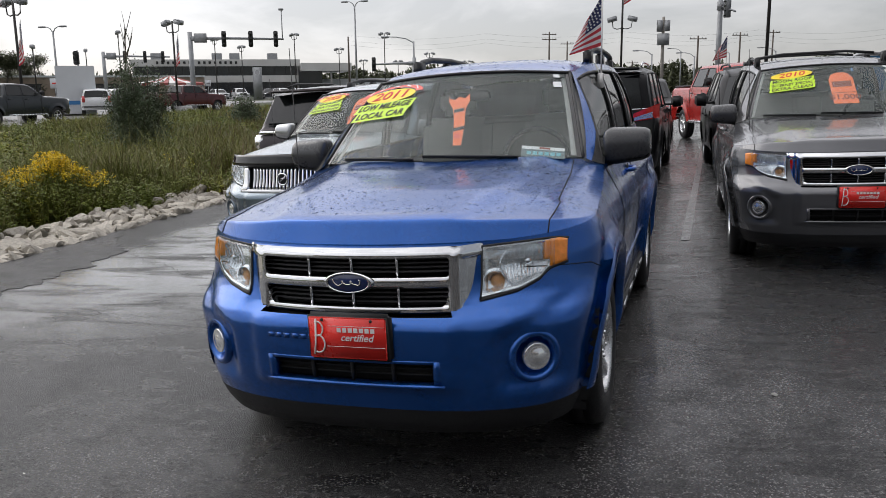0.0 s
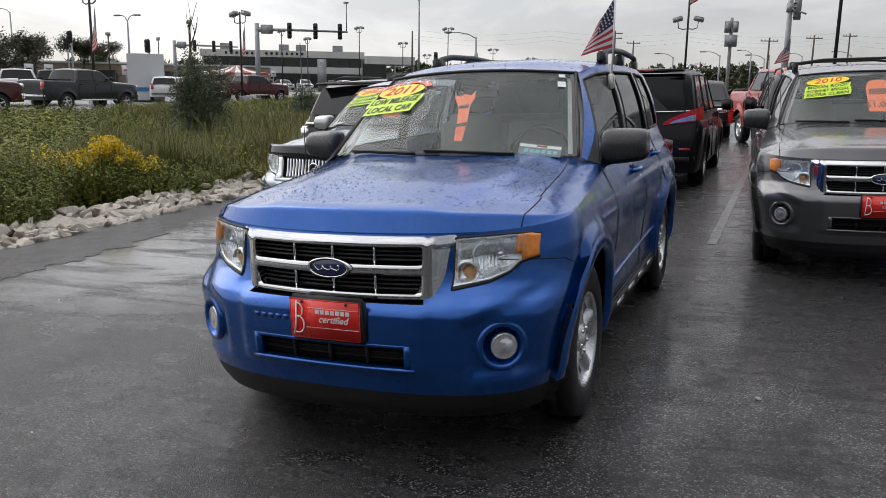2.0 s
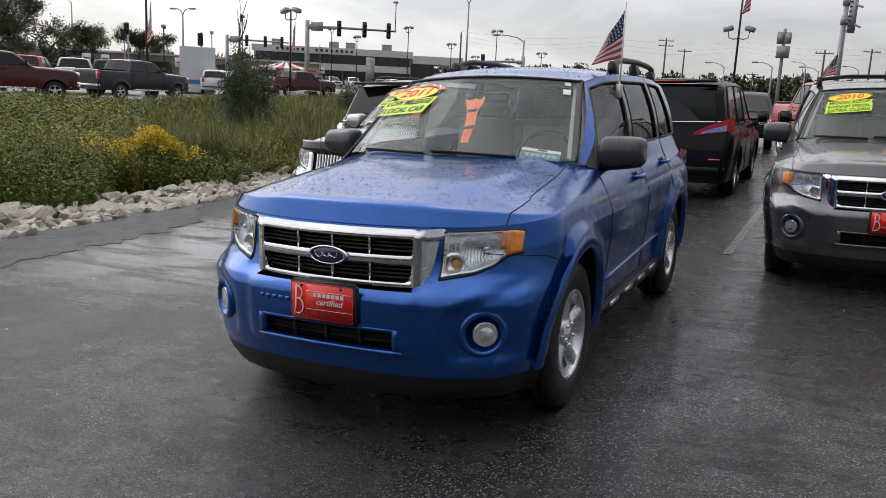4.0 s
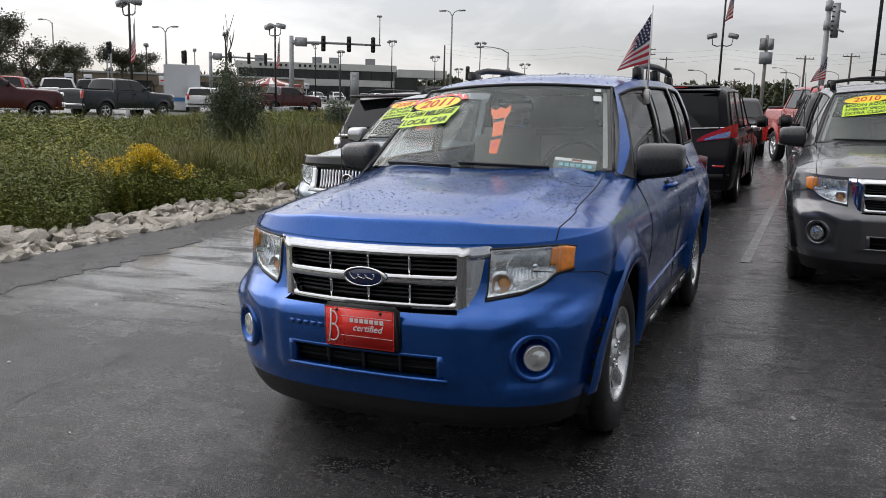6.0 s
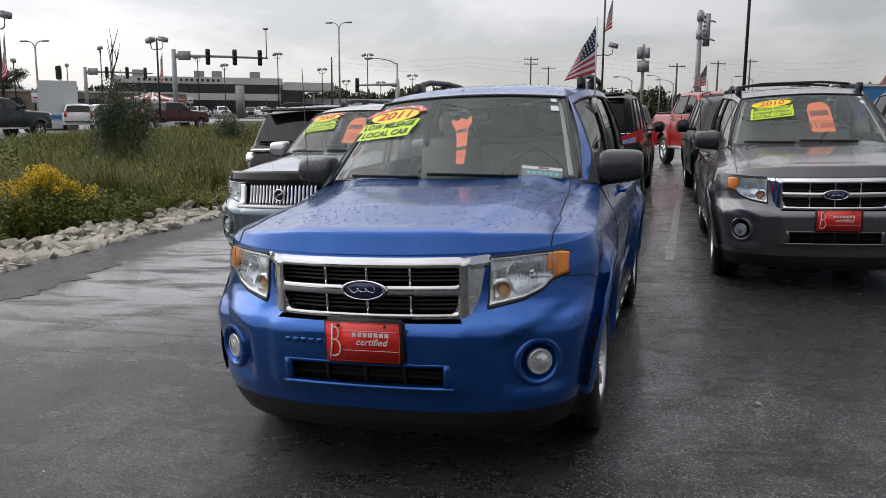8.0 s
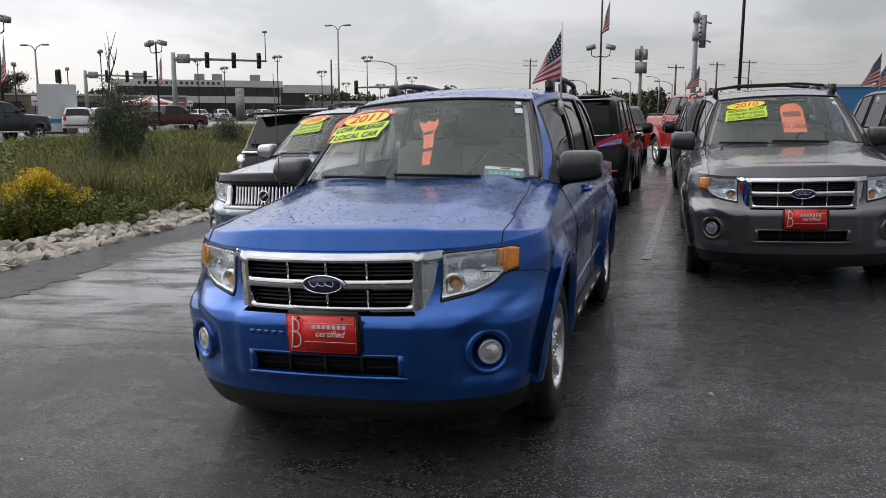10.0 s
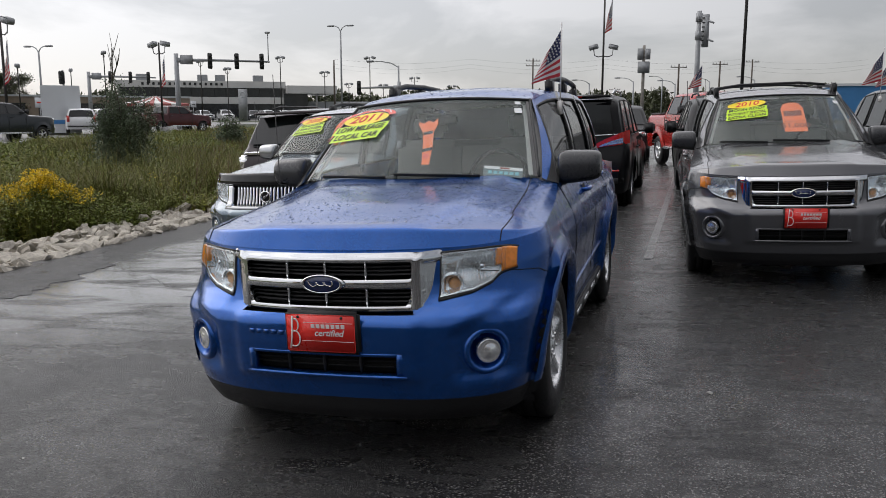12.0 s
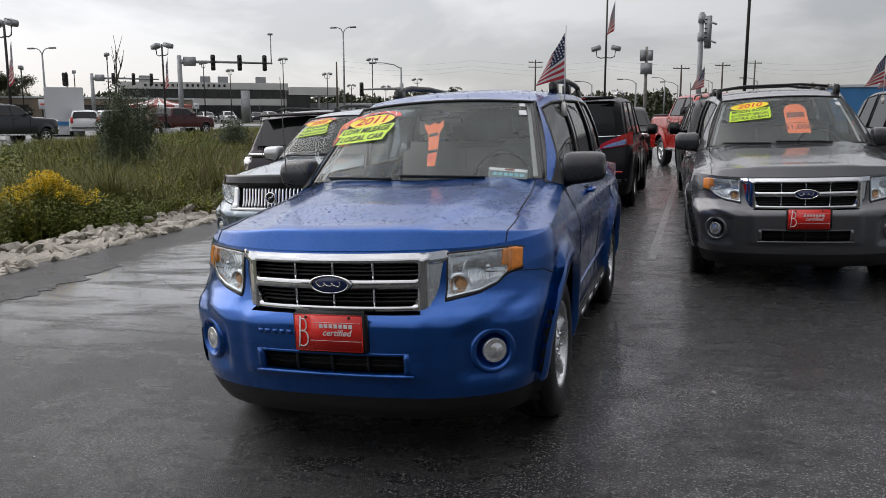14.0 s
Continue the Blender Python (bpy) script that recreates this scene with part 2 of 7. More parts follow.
def box(bm, x0, x1, y0, y1, z0, z1, bevel=0.0, m=None):
    vs = [bm.verts.new((x, y, z)) for z in (z0, z1) for y in (y0, y1) for x in (x0, x1)]
    fs = [bm.faces.new([vs[i] for i in f]) for f in ((0, 2, 3, 1), (4, 5, 7, 6), (0, 1, 5, 4), (2, 6, 7, 3), (0, 4, 6, 2), (1, 3, 7, 5))]
    if bevel:
        es = list({e for f in fs for e in f.edges})
        out = bmesh.ops.bevel(bm, geom=es, offset=bevel, segments=2, affect="EDGES")
        vs = list({v for f in out["faces"] for v in f.verts} | {v for v in vs if v.is_valid})
    if m is not None:
        bmesh.ops.transform(bm, matrix=m, verts=[v for v in vs if v.is_valid])
    return bm


def boxes(*rows, bevel=0.0):
    bm = bmesh.new()
    for r in rows:
        box(bm, *r, bevel=bevel)
    return bm


def tube(points, radius, sides=8, closed=False, taper=None):
    """A round bar along a line of points."""
    bm = bmesh.new()
    pts = [Vector(p) for p in points]
    rings = []
    n = len(pts)
    for i, p in enumerate(pts):
        a = pts[(i - 1) % n] if (closed or i > 0) else p
        b = pts[(i + 1) % n] if (closed or i < n - 1) else p
        d = (b - a).normalized()
        u = d.cross(Vector((0.31, 0.17, 0.94))).normalized()
        v = d.cross(u)
        r = radius if taper is None else radius + (taper - radius) * i / max(1, n - 1)
        rings.append([bm.verts.new(p + (u * math.cos(2 * math.pi * k / sides) + v * math.sin(2 * math.pi * k / sides)) * r) for k in range(sides)])
    for i in range(n if closed else n - 1):
        A, B = rings[i], rings[(i + 1) % n]
        for k in range(sides):
            bm.faces.new((A[k], A[(k + 1) % sides], B[(k + 1) % sides], B[k]))
    if not closed:
        bm.faces.new(rings[0][::-1])
        bm.faces.new(rings[-1])
    return bm


def lathe(profile, seg=32, axis="x", closed=False):
    """Turns a profile of (along, radius) round an axis."""
    bm = bmesh.new()
    rings = []
    for a, r in profile:
        ring = []
        for k in range(seg):
            c, s = math.cos(2 * math.pi * k / seg) * r, math.sin(2 * math.pi * k / seg) * r
            ring.append(bm.verts.new((a, c, s) if axis == "x" else ((c, a, s) if axis == "y" else (c, s, a))))
        rings.append(ring)
    for i in range(len(rings) - (0 if closed else 1)):
        A, B = rings[i], rings[(i + 1) % len(rings)]
        for k in range(seg):
            bm.faces.new((A[k], A[(k + 1) % seg], B[(k + 1) % seg], B[k]))
    return bm


def join_bm(dst, src, m=None):
    me = bpy.data.meshes.new("tmp")
    src.to_mesh(me)
    src.free()
    if m is not None:
        me.transform(m)
    dst.from_mesh(me)
    bpy.data.meshes.remove(me)
    return dst


def lettering(body, size, mat, parent, m, name="lettering", extrude=0.0008, shear=0.0, stretch=1.0):
    """Raised letters in the built-in font, as a mesh; centred on the pose m, reading along its x."""
    cu = bpy.data.curves.new("letters", "FONT")
    cu.body, cu.size, cu.align_x, cu.align_y, cu.extrude, cu.shear, cu.offset = body, size, "CENTER", "CENTER", extrude, shear, size * 0.012
    cu.resolution_u = 3
    ob = bpy.data.objects.new("letters", cu)
    scene.collection.objects.link(ob)
    dg = bpy.context.evaluated_depsgraph_get()
    dg.update()
    me = bpy.data.meshes.new_from_object(ob.evaluated_get(dg))
    bpy.data.objects.remove(ob)
    bpy.data.curves.remove(cu)
    me.materials.clear()
    return finish(name, me, mat, parent, smooth=False, at=m @ Matrix.Diagonal((stretch, 1, 1, 1)))


def lerp_table(table, x):
    xs, ys = zip(*table)
    return float(np.interp(x, xs, ys))


def smooth_step(a, b, x):
    t = min(1.0, max(0.0, (x - a) / (b - a)))
    return t * t * (3 - 2 * t)


def frame_at(p, right, up):
    """A pose at p whose x runs along right and y along up."""
    r = Vector(right).normalized()
    n = r.cross(Vector(up)).normalized()
    u = n.cross(r)
    m = Matrix((r, u, n)).transposed().to_4x4()
    m.translation = p
    return m

# ---- compact sport utility vehicle; x across, y from the front axle to the rear, z up ----
WB = 2.619
NOSE = [(0.205, -0.765), (0.25, -0.793), (0.30, -0.806), (0.36, -0.819), (0.45, -0.834), (0.56, -0.842), (0.64, -0.842), (0.68, -0.828), (0.705, -0.785), (0.80, -0.757), (0.93, -0.735), (1.2, -0.70)]
TAIL = [(0.24, 3.38), (0.36, 3.50), (0.50, 3.545), (0.62, 3.54), (0.70, 3.50), (0.95, 3.46), (1.2, 3.40)]
HALF = [(0.205, 0.80), (0.30, 0.84), (0.38, 0.860), (0.50, 0.868), (0.62, 0.884), (0.75, 0.902), (0.88, 0.905), (0.96, 0.886), (1.02, 0.856), (1.10, 0.812), (1.2, 0.770)]
RIM_TOP = [(-0.9, 0.945), (-0.6, 0.952), (-0.35, 0.975), (0.0, 1.015), (0.3, 1.050), (0.52, 1.095), (0.75, 1.160), (1.0, 1.185), (2.6, 1.200), (3.6, 1.212)]
N_F, D_R, N_R = 2.1, 0.42, 2.8
ARCH = 0.440
HUB_Z = 0.355


def half_width(z):
    return lerp_table(HALF, z)


def square_off(z):
    """How square the nose is in plan: the bumper is blunter than the bonnet edge above it."""
    return N_F + 0.6 * (1 - smooth_step(0.62, 0.76, z))


def corner_depth(z):
    """How far back the rounding of the front corners reaches."""
    return 0.53 - 0.015 * (1 - smooth_step(0.62, 0.76, z))


def nose_y(x, z):
    j = min(1.0, abs(x) / half_width(z))
    n = square_off(z)
    return lerp_table(NOSE, z) + corner_depth(z) * (1 - (1 - j ** n) ** (1 / n)) + relief(abs(x), z)


def relief(ax, z):
    """The bumper's middle stands proud, and its corners are hollowed round the fog lamps."""
    mid = -0.014 * (1 - smooth_step(0.415, 0.440, ax)) * smooth_step(0.385, 0.41, z) * (1 - smooth_step(0.655, 0.69, z))
    ridge = 0.625 + 0.52 * max(0.0, ax - 0.54)
    hollow = 0.030 * smooth_step(0.535, 0.590, ax) * (1 - smooth_step(0.74, 0.87, ax)) * smooth_step(0.36, 0.44, z) * (1 - smooth_step(ridge - 0.06, ridge, z))
    # beside the grille the skin runs straight from the lamp to the bumper, with no ledge
    corner = -0.020 * math.exp(-((z - 0.712) / 0.030) ** 2) * smooth_step(0.44, 0.54, ax)
    return mid + hollow + corner


def side_x(y, z):
    """Half width of the body at a place along it, with the swollen arches."""
    w, f, r = half_width(z), lerp_table(NOSE, z), lerp_table(TAIL, z)
    if y < f + corner_depth(z):
        q = min(1.0, max(0.0, (y - f) / corner_depth(z)))
        w *= (1 - (1 - q) ** square_off(z)) ** (1 / square_off(z))
    elif y > r - D_R:
        q = min(1.0, max(0.0, (r - y) / D_R))
        w *= (1 - (1 - q) ** N_R) ** (1 / N_R)
    for h in (0.0, WB):
        d = math.hypot(y - h, z - HUB_Z)
        w += 0.036 * (1 - smooth_step(0.49, 0.575, d))
    return w


def ring_points(k):
    """Half outline of the body, nose to tail, at the share k of its height."""
    pts = []
    nf, ns, nr = 56, 96, 16
    for i in range(nf):
        th = 0.5 * math.pi * i / nf
        z = 0.205 + 0.745 * k
        for _ in range(4):
            j = math.sin(th) ** (2 / square_off(z))
            q = 1 - math.cos(th) ** (2 / square_off(z))
            y = lerp_table(NOSE, z) + corner_depth(z) * q
            z = 0.205 + (lerp_table(RIM_TOP, y) - 0.205) * k
        x = j * half_width(z)
        pts.append((x, y + relief(x, z), z))
    for i in range(ns + 1):
        z = 0.9
        for _ in range(4):
            f, r = lerp_table(NOSE, z) + corner_depth(z), lerp_table(TAIL, z) - D_R
            y = f + (r - f) * i / ns
            z = 0.205 + (lerp_table(RIM_TOP, y) - 0.205) * k
        pts.append((side_x(y, z), y, z))
    for i in range(1, nr + 1):
        th = 0.5 * math.pi * (1 - i / nr)
        j = math.sin(th) ** (2 / N_R)
        z = 0.9
        for _ in range(4):
            y = lerp_table(TAIL, z) - D_R * (1 - math.cos(th) ** (2 / N_R)) if i < nr else lerp_table(TAIL, z)
            z = 0.205 + (lerp_table(RIM_TOP, y) - 0.205) * k
        pts.append((j * half_width(z), y, z))
    return pts


LAMP_LOW = [(0.47, 0.736), (0.50, 0.740), (0.628, 0.763), (0.697, 0.795), (0.728, 0.832), (0.80, 0.850)]
LAMP_TOP = [(0.47, 0.926), (0.55, 0.931), (0.70, 0.937), (0.76, 0.936), (0.80, 0.925)]


def in_lamp(ax, z, margin):
    """Whether a place on the nose lies within the head lamp's outline."""
    return 0.497 + margin < ax < 0.740 - margin and lerp_table(LAMP_LOW, ax) + margin < z < lerp_table(LAMP_TOP, ax) - margin


def lower_shell():
    """Vertices and faces of the body below the belt; faces come sorted by panel."""
    levels = [i / 48 for i in range(49)]
    rings = [ring_points(k) for k in levels]
    n = len(rings[0])
    panels = {}
    for side in (1, -1):
        verts, orig = {}, {}
        for a, ring in enumerate(rings):
            for b, (x, y, z) in enumerate(ring):
                p = [x * side, y, z]
                r0 = 9.0
                for h in (0.0, WB):
                    d = math.hypot(y - h, z - HUB_Z)
                    if d < ARCH and x > 0.45:
                        s = ARCH / max(d, 1e-4)
                        p[1], p[2] = h + (y - h) * s, HUB_Z + (z - HUB_Z) * s
                        p[0] = side * side_x(p[1], max(0.24, p[2]))
                        r0 = d
                verts[a, b], orig[a, b] = p, r0
        for a in range(len(rings) - 1):
            for b in range(n - 1):
                q = [(a, b), (a, b + 1), (a + 1, b + 1), (a + 1, b)]
                if sum(orig[i] < ARCH for i in q) >= 3:
                    continue
                x, y, z = [sum(verts[i][c] for i in q) / 4 for c in range(3)]
                ax = abs(x)
                if y < -0.45:
                    if 0.692 < z < 0.935 and ax < lerp_table([(0.67, 0.375), (0.70, 0.395), (0.72, 0.420), (0.78, 0.446), (0.95, 0.455)], z):
                        continue
                    if 0.425 < z < 0.515 and ax < 0.345:
                        continue
                    if math.hypot(ax - 0.692, z - 0.515) < 0.075:
                        continue
                    if in_lamp(ax, z, 0.004):
                        continue
                if z < 0.352 - 0.035 * (y < -0.42):
                    name = "lower_cladding"
                elif y < -0.36 and z < 0.955 - 0.12 * smooth_step(-0.62, -0.40, y) and z < 0.72 + 0.11 * smooth_step(0.45, 0.85, ax):
                    name = "front_bumper"
                elif y > 3.0 and z < 0.68:
                    name = "rear_bumper"
                elif y > 3.2 and ax < 0.68:
                    name = "tailgate"
                elif 0.60 < y < 1.58 and z > 0.40:
                    name = "front_door"
                elif 1.58 <= y < 2.52 and z > 0.40 and math.hypot(y - WB, z - HUB_Z) > 0.50:
                    name = "rear_door"
                else:
                    name = "fender" if y < 1.5 else "quarter_panel"
                panels.setdefault((name, side), []).append([verts[i] for i in (q if side > 0 else q[::-1])])
    return panels


SHELL = lower_shell()


def quads_to_bm(quads):
    bm = bmesh.new()
    seen = {}
    for q in quads:
        vs = []
        for p in q:
            key = (round(p[0], 5), round(p[1], 5), round(p[2], 5))
            if key not in seen:
                seen[key] = bm.verts.new(p)
            if seen[key] not in vs:
                vs.append(seen[key])
        if len(vs) > 2:
            try:
                bm.faces.new(vs)
            except ValueError:
                pass
    return bm


def soft_least(a, b, k):
    return -k * math.log(math.exp(-a / k) + math.exp(-b / k))


def hood_point(j, d_share):
    """A place on bonnet and wing tops: j from -1 to 1 across, d_share from the nose edge to the windscreen."""
    zt = 0.95
    for _ in range(4):
        w = half_width(zt)
        yf = lerp_table(NOSE, zt) + corner_depth(zt) * (1 - (1 - min(1, abs(j)) ** N_F) ** (1 / N_F))
        zt = lerp_table(RIM_TOP, yf)
    x = j * w
    yb = 0.40 + 0.30 * x * x
    d = (yb - yf) * d_share
    y = yf + d
    edge = lerp_table(RIM_TOP, y)
    xe = j * side_x(max(y, yf + 1e-6), edge) if y > lerp_table(NOSE, edge) + corner_depth(edge) else x
    lift = (0.084 * soft_least(d / 0.040, 1.0, 0.07) + 0.020 * smooth_step(0.05, 0.5, d)) * (1 - abs(j) ** 3.4)
    # the raised centre of the bonnet, bounded by two soft creases that widen towards the windscreen
    crease = 0.40 + 0.22 * d_share
    lift += 0.014 * (1 - smooth_step(crease - 0.05, crease + 0.05, abs(x))) * smooth_step(0.02, 0.1, d)
    # the bonnet falls again to the scuttle
    lift -= 0.022 * smooth_step(0.72, 1.0, d_share) * (1 - j * j)
    return Vector((xe, y, edge + lift))


def hood_across():
    a = [math.sin(0.5 * math.pi * i / 30) ** (2 / N_F) for i in range(31)]
    return [-v for v in a[:0:-1]] + a


def hood_rows():
    return [0, 0.008, 0.016, 0.022, 0.026, 0.029, 0.032, 0.035, 0.038, 0.042, 0.048, 0.06, 0.08, 0.1, 0.13] + [0.13 + 0.87 * i / 24 for i in range(1, 25)]


def sheet(fn, us, vs, flip=False):
    bm = bmesh.new()
    g = [[bm.verts.new(fn(u, v)) for u in us] for v in vs]
    for i in range(len(vs) - 1):
        for k in range(len(us) - 1):
            f = (g[i][k], g[i][k + 1], g[i + 1][k + 1], g[i + 1][k])
            bm.faces.new(f[::-1] if flip else f)
    return bm


def steps(n, a=0.0, b=1.0):
    return [a + (b - a) * i / n for i in range(n + 1)]


def screen_point(a, b, off=0.0):
    """Windscreen: a across from -1 to 1, b from the scuttle to the roof."""
    lo = Vector((0.725 * a, 0.40 + 0.135 * a * a, 1.172 - 0.014 * a * a))
    hi = Vector((0.575 * a, 0.965 + 0.12 * a * a, 1.622 - 0.030 * a * a))
    p = lo.lerp(hi, b)
    p.z += 0.018 * math.sin(math.pi * b)
    n = Vector((0.25 * a, -0.66, 0.75)).normalized()
    return p + n * off


ROOF_C = [(0.9, 1.622), (1.2, 1.668), (1.6, 1.698), (2.2, 1.705), (2.8, 1.690), (3.2, 1.655), (3.45, 1.60)]
ROOF_E = [(0.9, 1.585), (1.2, 1.622), (1.6, 1.645), (2.2, 1.650), (2.8, 1.635), (3.2, 1.60), (3.45, 1.55)]


def roof_point(a, b):
    y0, y1 = 0.965 + 0.12 * a * a, 3.34 - 0.10 * a * a
    y = y0 + (y1 - y0) * b
    xe = 0.575 + 0.065 * smooth_step(0.0, 0.25, b) - 0.02 * smooth_step(0.6, 1.0, b)
    zc, ze = lerp_table(ROOF_C, y), lerp_table(ROOF_E, y)
    z = zc + (ze - zc) * abs(a) ** 2.6
    if b < 0.12:
        z = z + (screen_point(a, 1.0).z - z) * (1 - b / 0.12)
    return Vector((xe * a, y, z))


COLS = [(0.535, 1.085), (0.590, 1.150), (1.50, 1.57), (1.62, 1.67), (2.40, 2.36), (2.52, 2.48), (3.14, 2.98), (3.36, 3.24)]


def flank_point(c, k, side, off=0.0):
    """Side of the cabin: c counts the pillar lines (fractions between them), k from belt to roof."""
    i = min(int(c), len(COLS) - 2)
    f = c - i
    yb = COLS[i][0] + (COLS[i + 1][0] - COLS[i][0]) * f
    yt = COLS[i][1] + (COLS[i + 1][1] - COLS[i][1]) * f
    y = yb + (yt - yb) * k
    zb = lerp_table(RIM_TOP, yb)
    xb = side_x(yb, zb) if yb < 2.9 else 0.768 - 0.10 * (yb - 2.9)
    if c < 1:
        xb = 0.725 + (xb - 0.725) * min(1, c * 1.0)
        zb = 1.15 + (zb - 1.15) * c
    top = roof_edge(yt)
    x = xb + (top.x - xb) * k + 0.022 * math.sin(math.pi * k)
    z = zb + (top.z - zb) * k
    return Vector(((x + off) * side, y, z))


def roof_edge(y):
    b = max(0.0, min(1.0, (y - 1.085) / (3.24 - 1.085)))
    return roof_point(1.0, b)


def wheel(parent, x, y, side, name="wheel", rim_mat=None, radius=0.362, width=0.225, detail=True):
    """Tyre with grooves on a five-spoke alloy rim."""
    r, w = radius, width / 2
    s = side
    root = part(name, lathe([(-w * 0.9 * s, r * 0.62), (-w * s, r * 0.70), (-w * s, r * 0.86), (-w * 0.88 * s, r * 0.965), (-w * 0.6 * s, r), (-w * 0.32 * s, r), (-w * 0.30 * s, r - 0.012),
                             (-w * 0.26 * s, r - 0.012), (-w * 0.24 * s, r), (w * 0.24 * s, r), (w * 0.26 * s, r - 0.012), (w * 0.30 * s, r - 0.012), (w * 0.32 * s, r),
                             (w * 0.6 * s, r), (w * 0.88 * s, r * 0.965), (w * s, r * 0.86), (w * 1.02 * s, r * 0.78), (w * s, r * 0.69), (w * 0.9 * s, r * 0.625), (w * 0.5 * s, r * 0.60), (-w * 0.9 * s, r * 0.60)],
                            44 if detail else 28), M_RUBBER, parent, "black wet rubber tyre", at=Matrix.Translation((x, y, radius - 0.006)))
    q = r * 0.615
    o = w * 0.80 * s
    rim = bmesh.new()
    join_bm(rim, lathe([(o + 0.012 * s, q), (o + 0.016 * s, q * 0.965), (o + 0.004 * s, q * 0.93), (o - 0.05 * s, q * 0.88), (-w * s, q * 0.86)], 40 if detail else 24))
    join_bm(rim, lathe([(o + 0.004 * s, 0.0), (o + 0.004 * s, 0.03), (o - 0.004 * s, 0.034), (o - 0.008 * s, 0.075), (o - 0.05 * s, 0.085)], 20))
    for i in range(5):
        a = 2 * math.pi * i / 5 + 0.3
        prof = [(0.045, 0.043, -0.006), (q * 0.55, 0.034, -0.012), (q * 0.93, 0.052, 0.002)]
        ring = []
        for rr, hw, dx in prof:
            row = []
            for hh, back in ((-hw, 0.028), (-hw * 0.55, 0.0), (hw * 0.55, 0.0), (hw, 0.028)):
                yy = math.cos(a) * rr - math.sin(a) * hh
                zz = math.sin(a) * rr + math.cos(a) * hh
                row.append(rim.verts.new((o + (dx - back) * s, yy, zz)))
            ring.append(row)
        for k in range(2):
            for m in range(3):
                rim.faces.new((ring[k][m], ring[k][m + 1], ring[k + 1][m + 1], ring[k + 1][m]))
    part("rim", rim, rim_mat or M_ALLOY, root, "silver five-spoke alloy rim")
    # one near-black disc paints the barrel's shade behind the spokes
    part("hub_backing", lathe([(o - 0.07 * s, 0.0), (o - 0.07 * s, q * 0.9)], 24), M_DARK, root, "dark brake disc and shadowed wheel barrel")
    for i in range(5 if detail else 0):
        a = 2 * math.pi * i / 5 + 0.3 + math.pi / 5
        part("wheel_nut", lathe([(o - 0.005 * s, 0.010), (o + 0.006 * s, 0.009), (o + 0.008 * s, 0.0)], 6), M_CHROME, root, at=Matrix.Translation((0, math.cos(a) * 0.055, math.sin(a) * 0.055)))
    return root


def nose_patch(x0, x1, lo, hi, off, thick, nx=14, nz=6, bulge=0.0, along="v", tilt=0.0, at_z=None):
    """A shell that follows the nose between two height curves, standing off the skin."""
    def p(u, v, o):
        x = x0 + (x1 - x0) * u
        z = lo(x) + (hi(x) - lo(x)) * v
        e = 0.01
        yx = (nose_y(x + e, z) - nose_y(x - e, z)) / (2 * e)
        yz = (nose_y(x, z + e) - nose_y(x, z - e)) / (2 * e)
        y = nose_y(x, z)
        if at_z:
            y, yz = nose_y(x, at_z), 0.0
        nrm = Vector((yx, -1.0, yz)).normalized()
        o += tilt * (v - 0.5) + bulge * math.sqrt(max(0.0, math.sin(math.pi * (v if along == "v" else u))))
        return Vector((x, y, z)) + nrm * o
    us, vs = steps(nx), steps(nz)
    bm = bmesh.new()
    front = [[bm.verts.new(p(u, v, off)) for u in us] for v in vs]
    back = [[bm.verts.new(p(u, v, off - thick)) for u in us] for v in vs]
    for g, fl in ((front, False), (back, True)):
        for i in range(nz):
            for k in range(nx):
                f = (g[i][k], g[i][k + 1], g[i + 1][k + 1], g[i + 1][k])
                bm.faces.new(f[::-1] if fl else f)
    edge = [(i, 0) for i in range(nz)] + [(nz, k) for k in range(nx)] + [(i, nx) for i in range(nz, 0, -1)] + [(0, k) for k in range(nx, 0, -1)]
    for (a, b), (c, d) in zip(edge, edge[1:] + edge[:1]):
        bm.faces.new((front[a][b], front[c][d], back[c][d], back[a][b]))
    bmesh.ops.recalc_face_normals(bm, faces=bm.faces)
    return bm


def round_rect(cx, cz, hw, hz, r):
    """Signed distance to a rectangle with rounded corners."""
    def d(x, z):
        qx, qz = abs(x - cx) - hw + r, abs(z - cz) - hz + r
        return math.hypot(max(qx, 0.0), max(qz, 0.0)) + min(max(qx, qz), 0.0) - r
    return d


def pierced_shell(place, us, vs, holes, depth):
    """A sheet over a grid of (u, v), with rounded holes whose walls go back by the vector depth, and a turned-back rim."""
    bm = bmesh.new()
    inside = lambda u, v: min([h(u, v) for h in holes], default=1.0)
    nu, nv = len(us), len(vs)
    keep = {}
    for j in range(nv - 1):
        for i in range(nu - 1):
            keep[i, j] = inside((us[i] + us[i + 1]) / 2, (vs[j] + vs[j + 1]) / 2) > 0
    grid = {}
    for j in range(nv):
        for i in range(nu):
            near = [keep.get((a, b)) for a in (i - 1, i) for b in (j - 1, j)]
            u, v = us[i], vs[j]
            if True in near and False in near:
                for _ in range(3):
                    d, e = inside(u, v), 1e-4
                    gu, gv = (inside(u + e, v) - d) / e, (inside(u, v + e) - d) / e
                    g2 = gu * gu + gv * gv or 1.0
                    u, v = u - d * gu / g2, v - d * gv / g2
            if True in near:
                grid[i, j] = bm.verts.new(place(u, v))
    for (i, j), k in keep.items():
        if k:
            bm.faces.new((grid[i, j], grid[i + 1, j], grid[i + 1, j + 1], grid[i, j + 1]))
    rim = [e for e in bm.edges if len(e.link_faces) == 1]
    out = bmesh.ops.extrude_edge_only(bm, edges=rim)
    bmesh.ops.translate(bm, vec=depth, verts=[g for g in out["geom"] if isinstance(g, bmesh.types.BMVert)])
    return bm


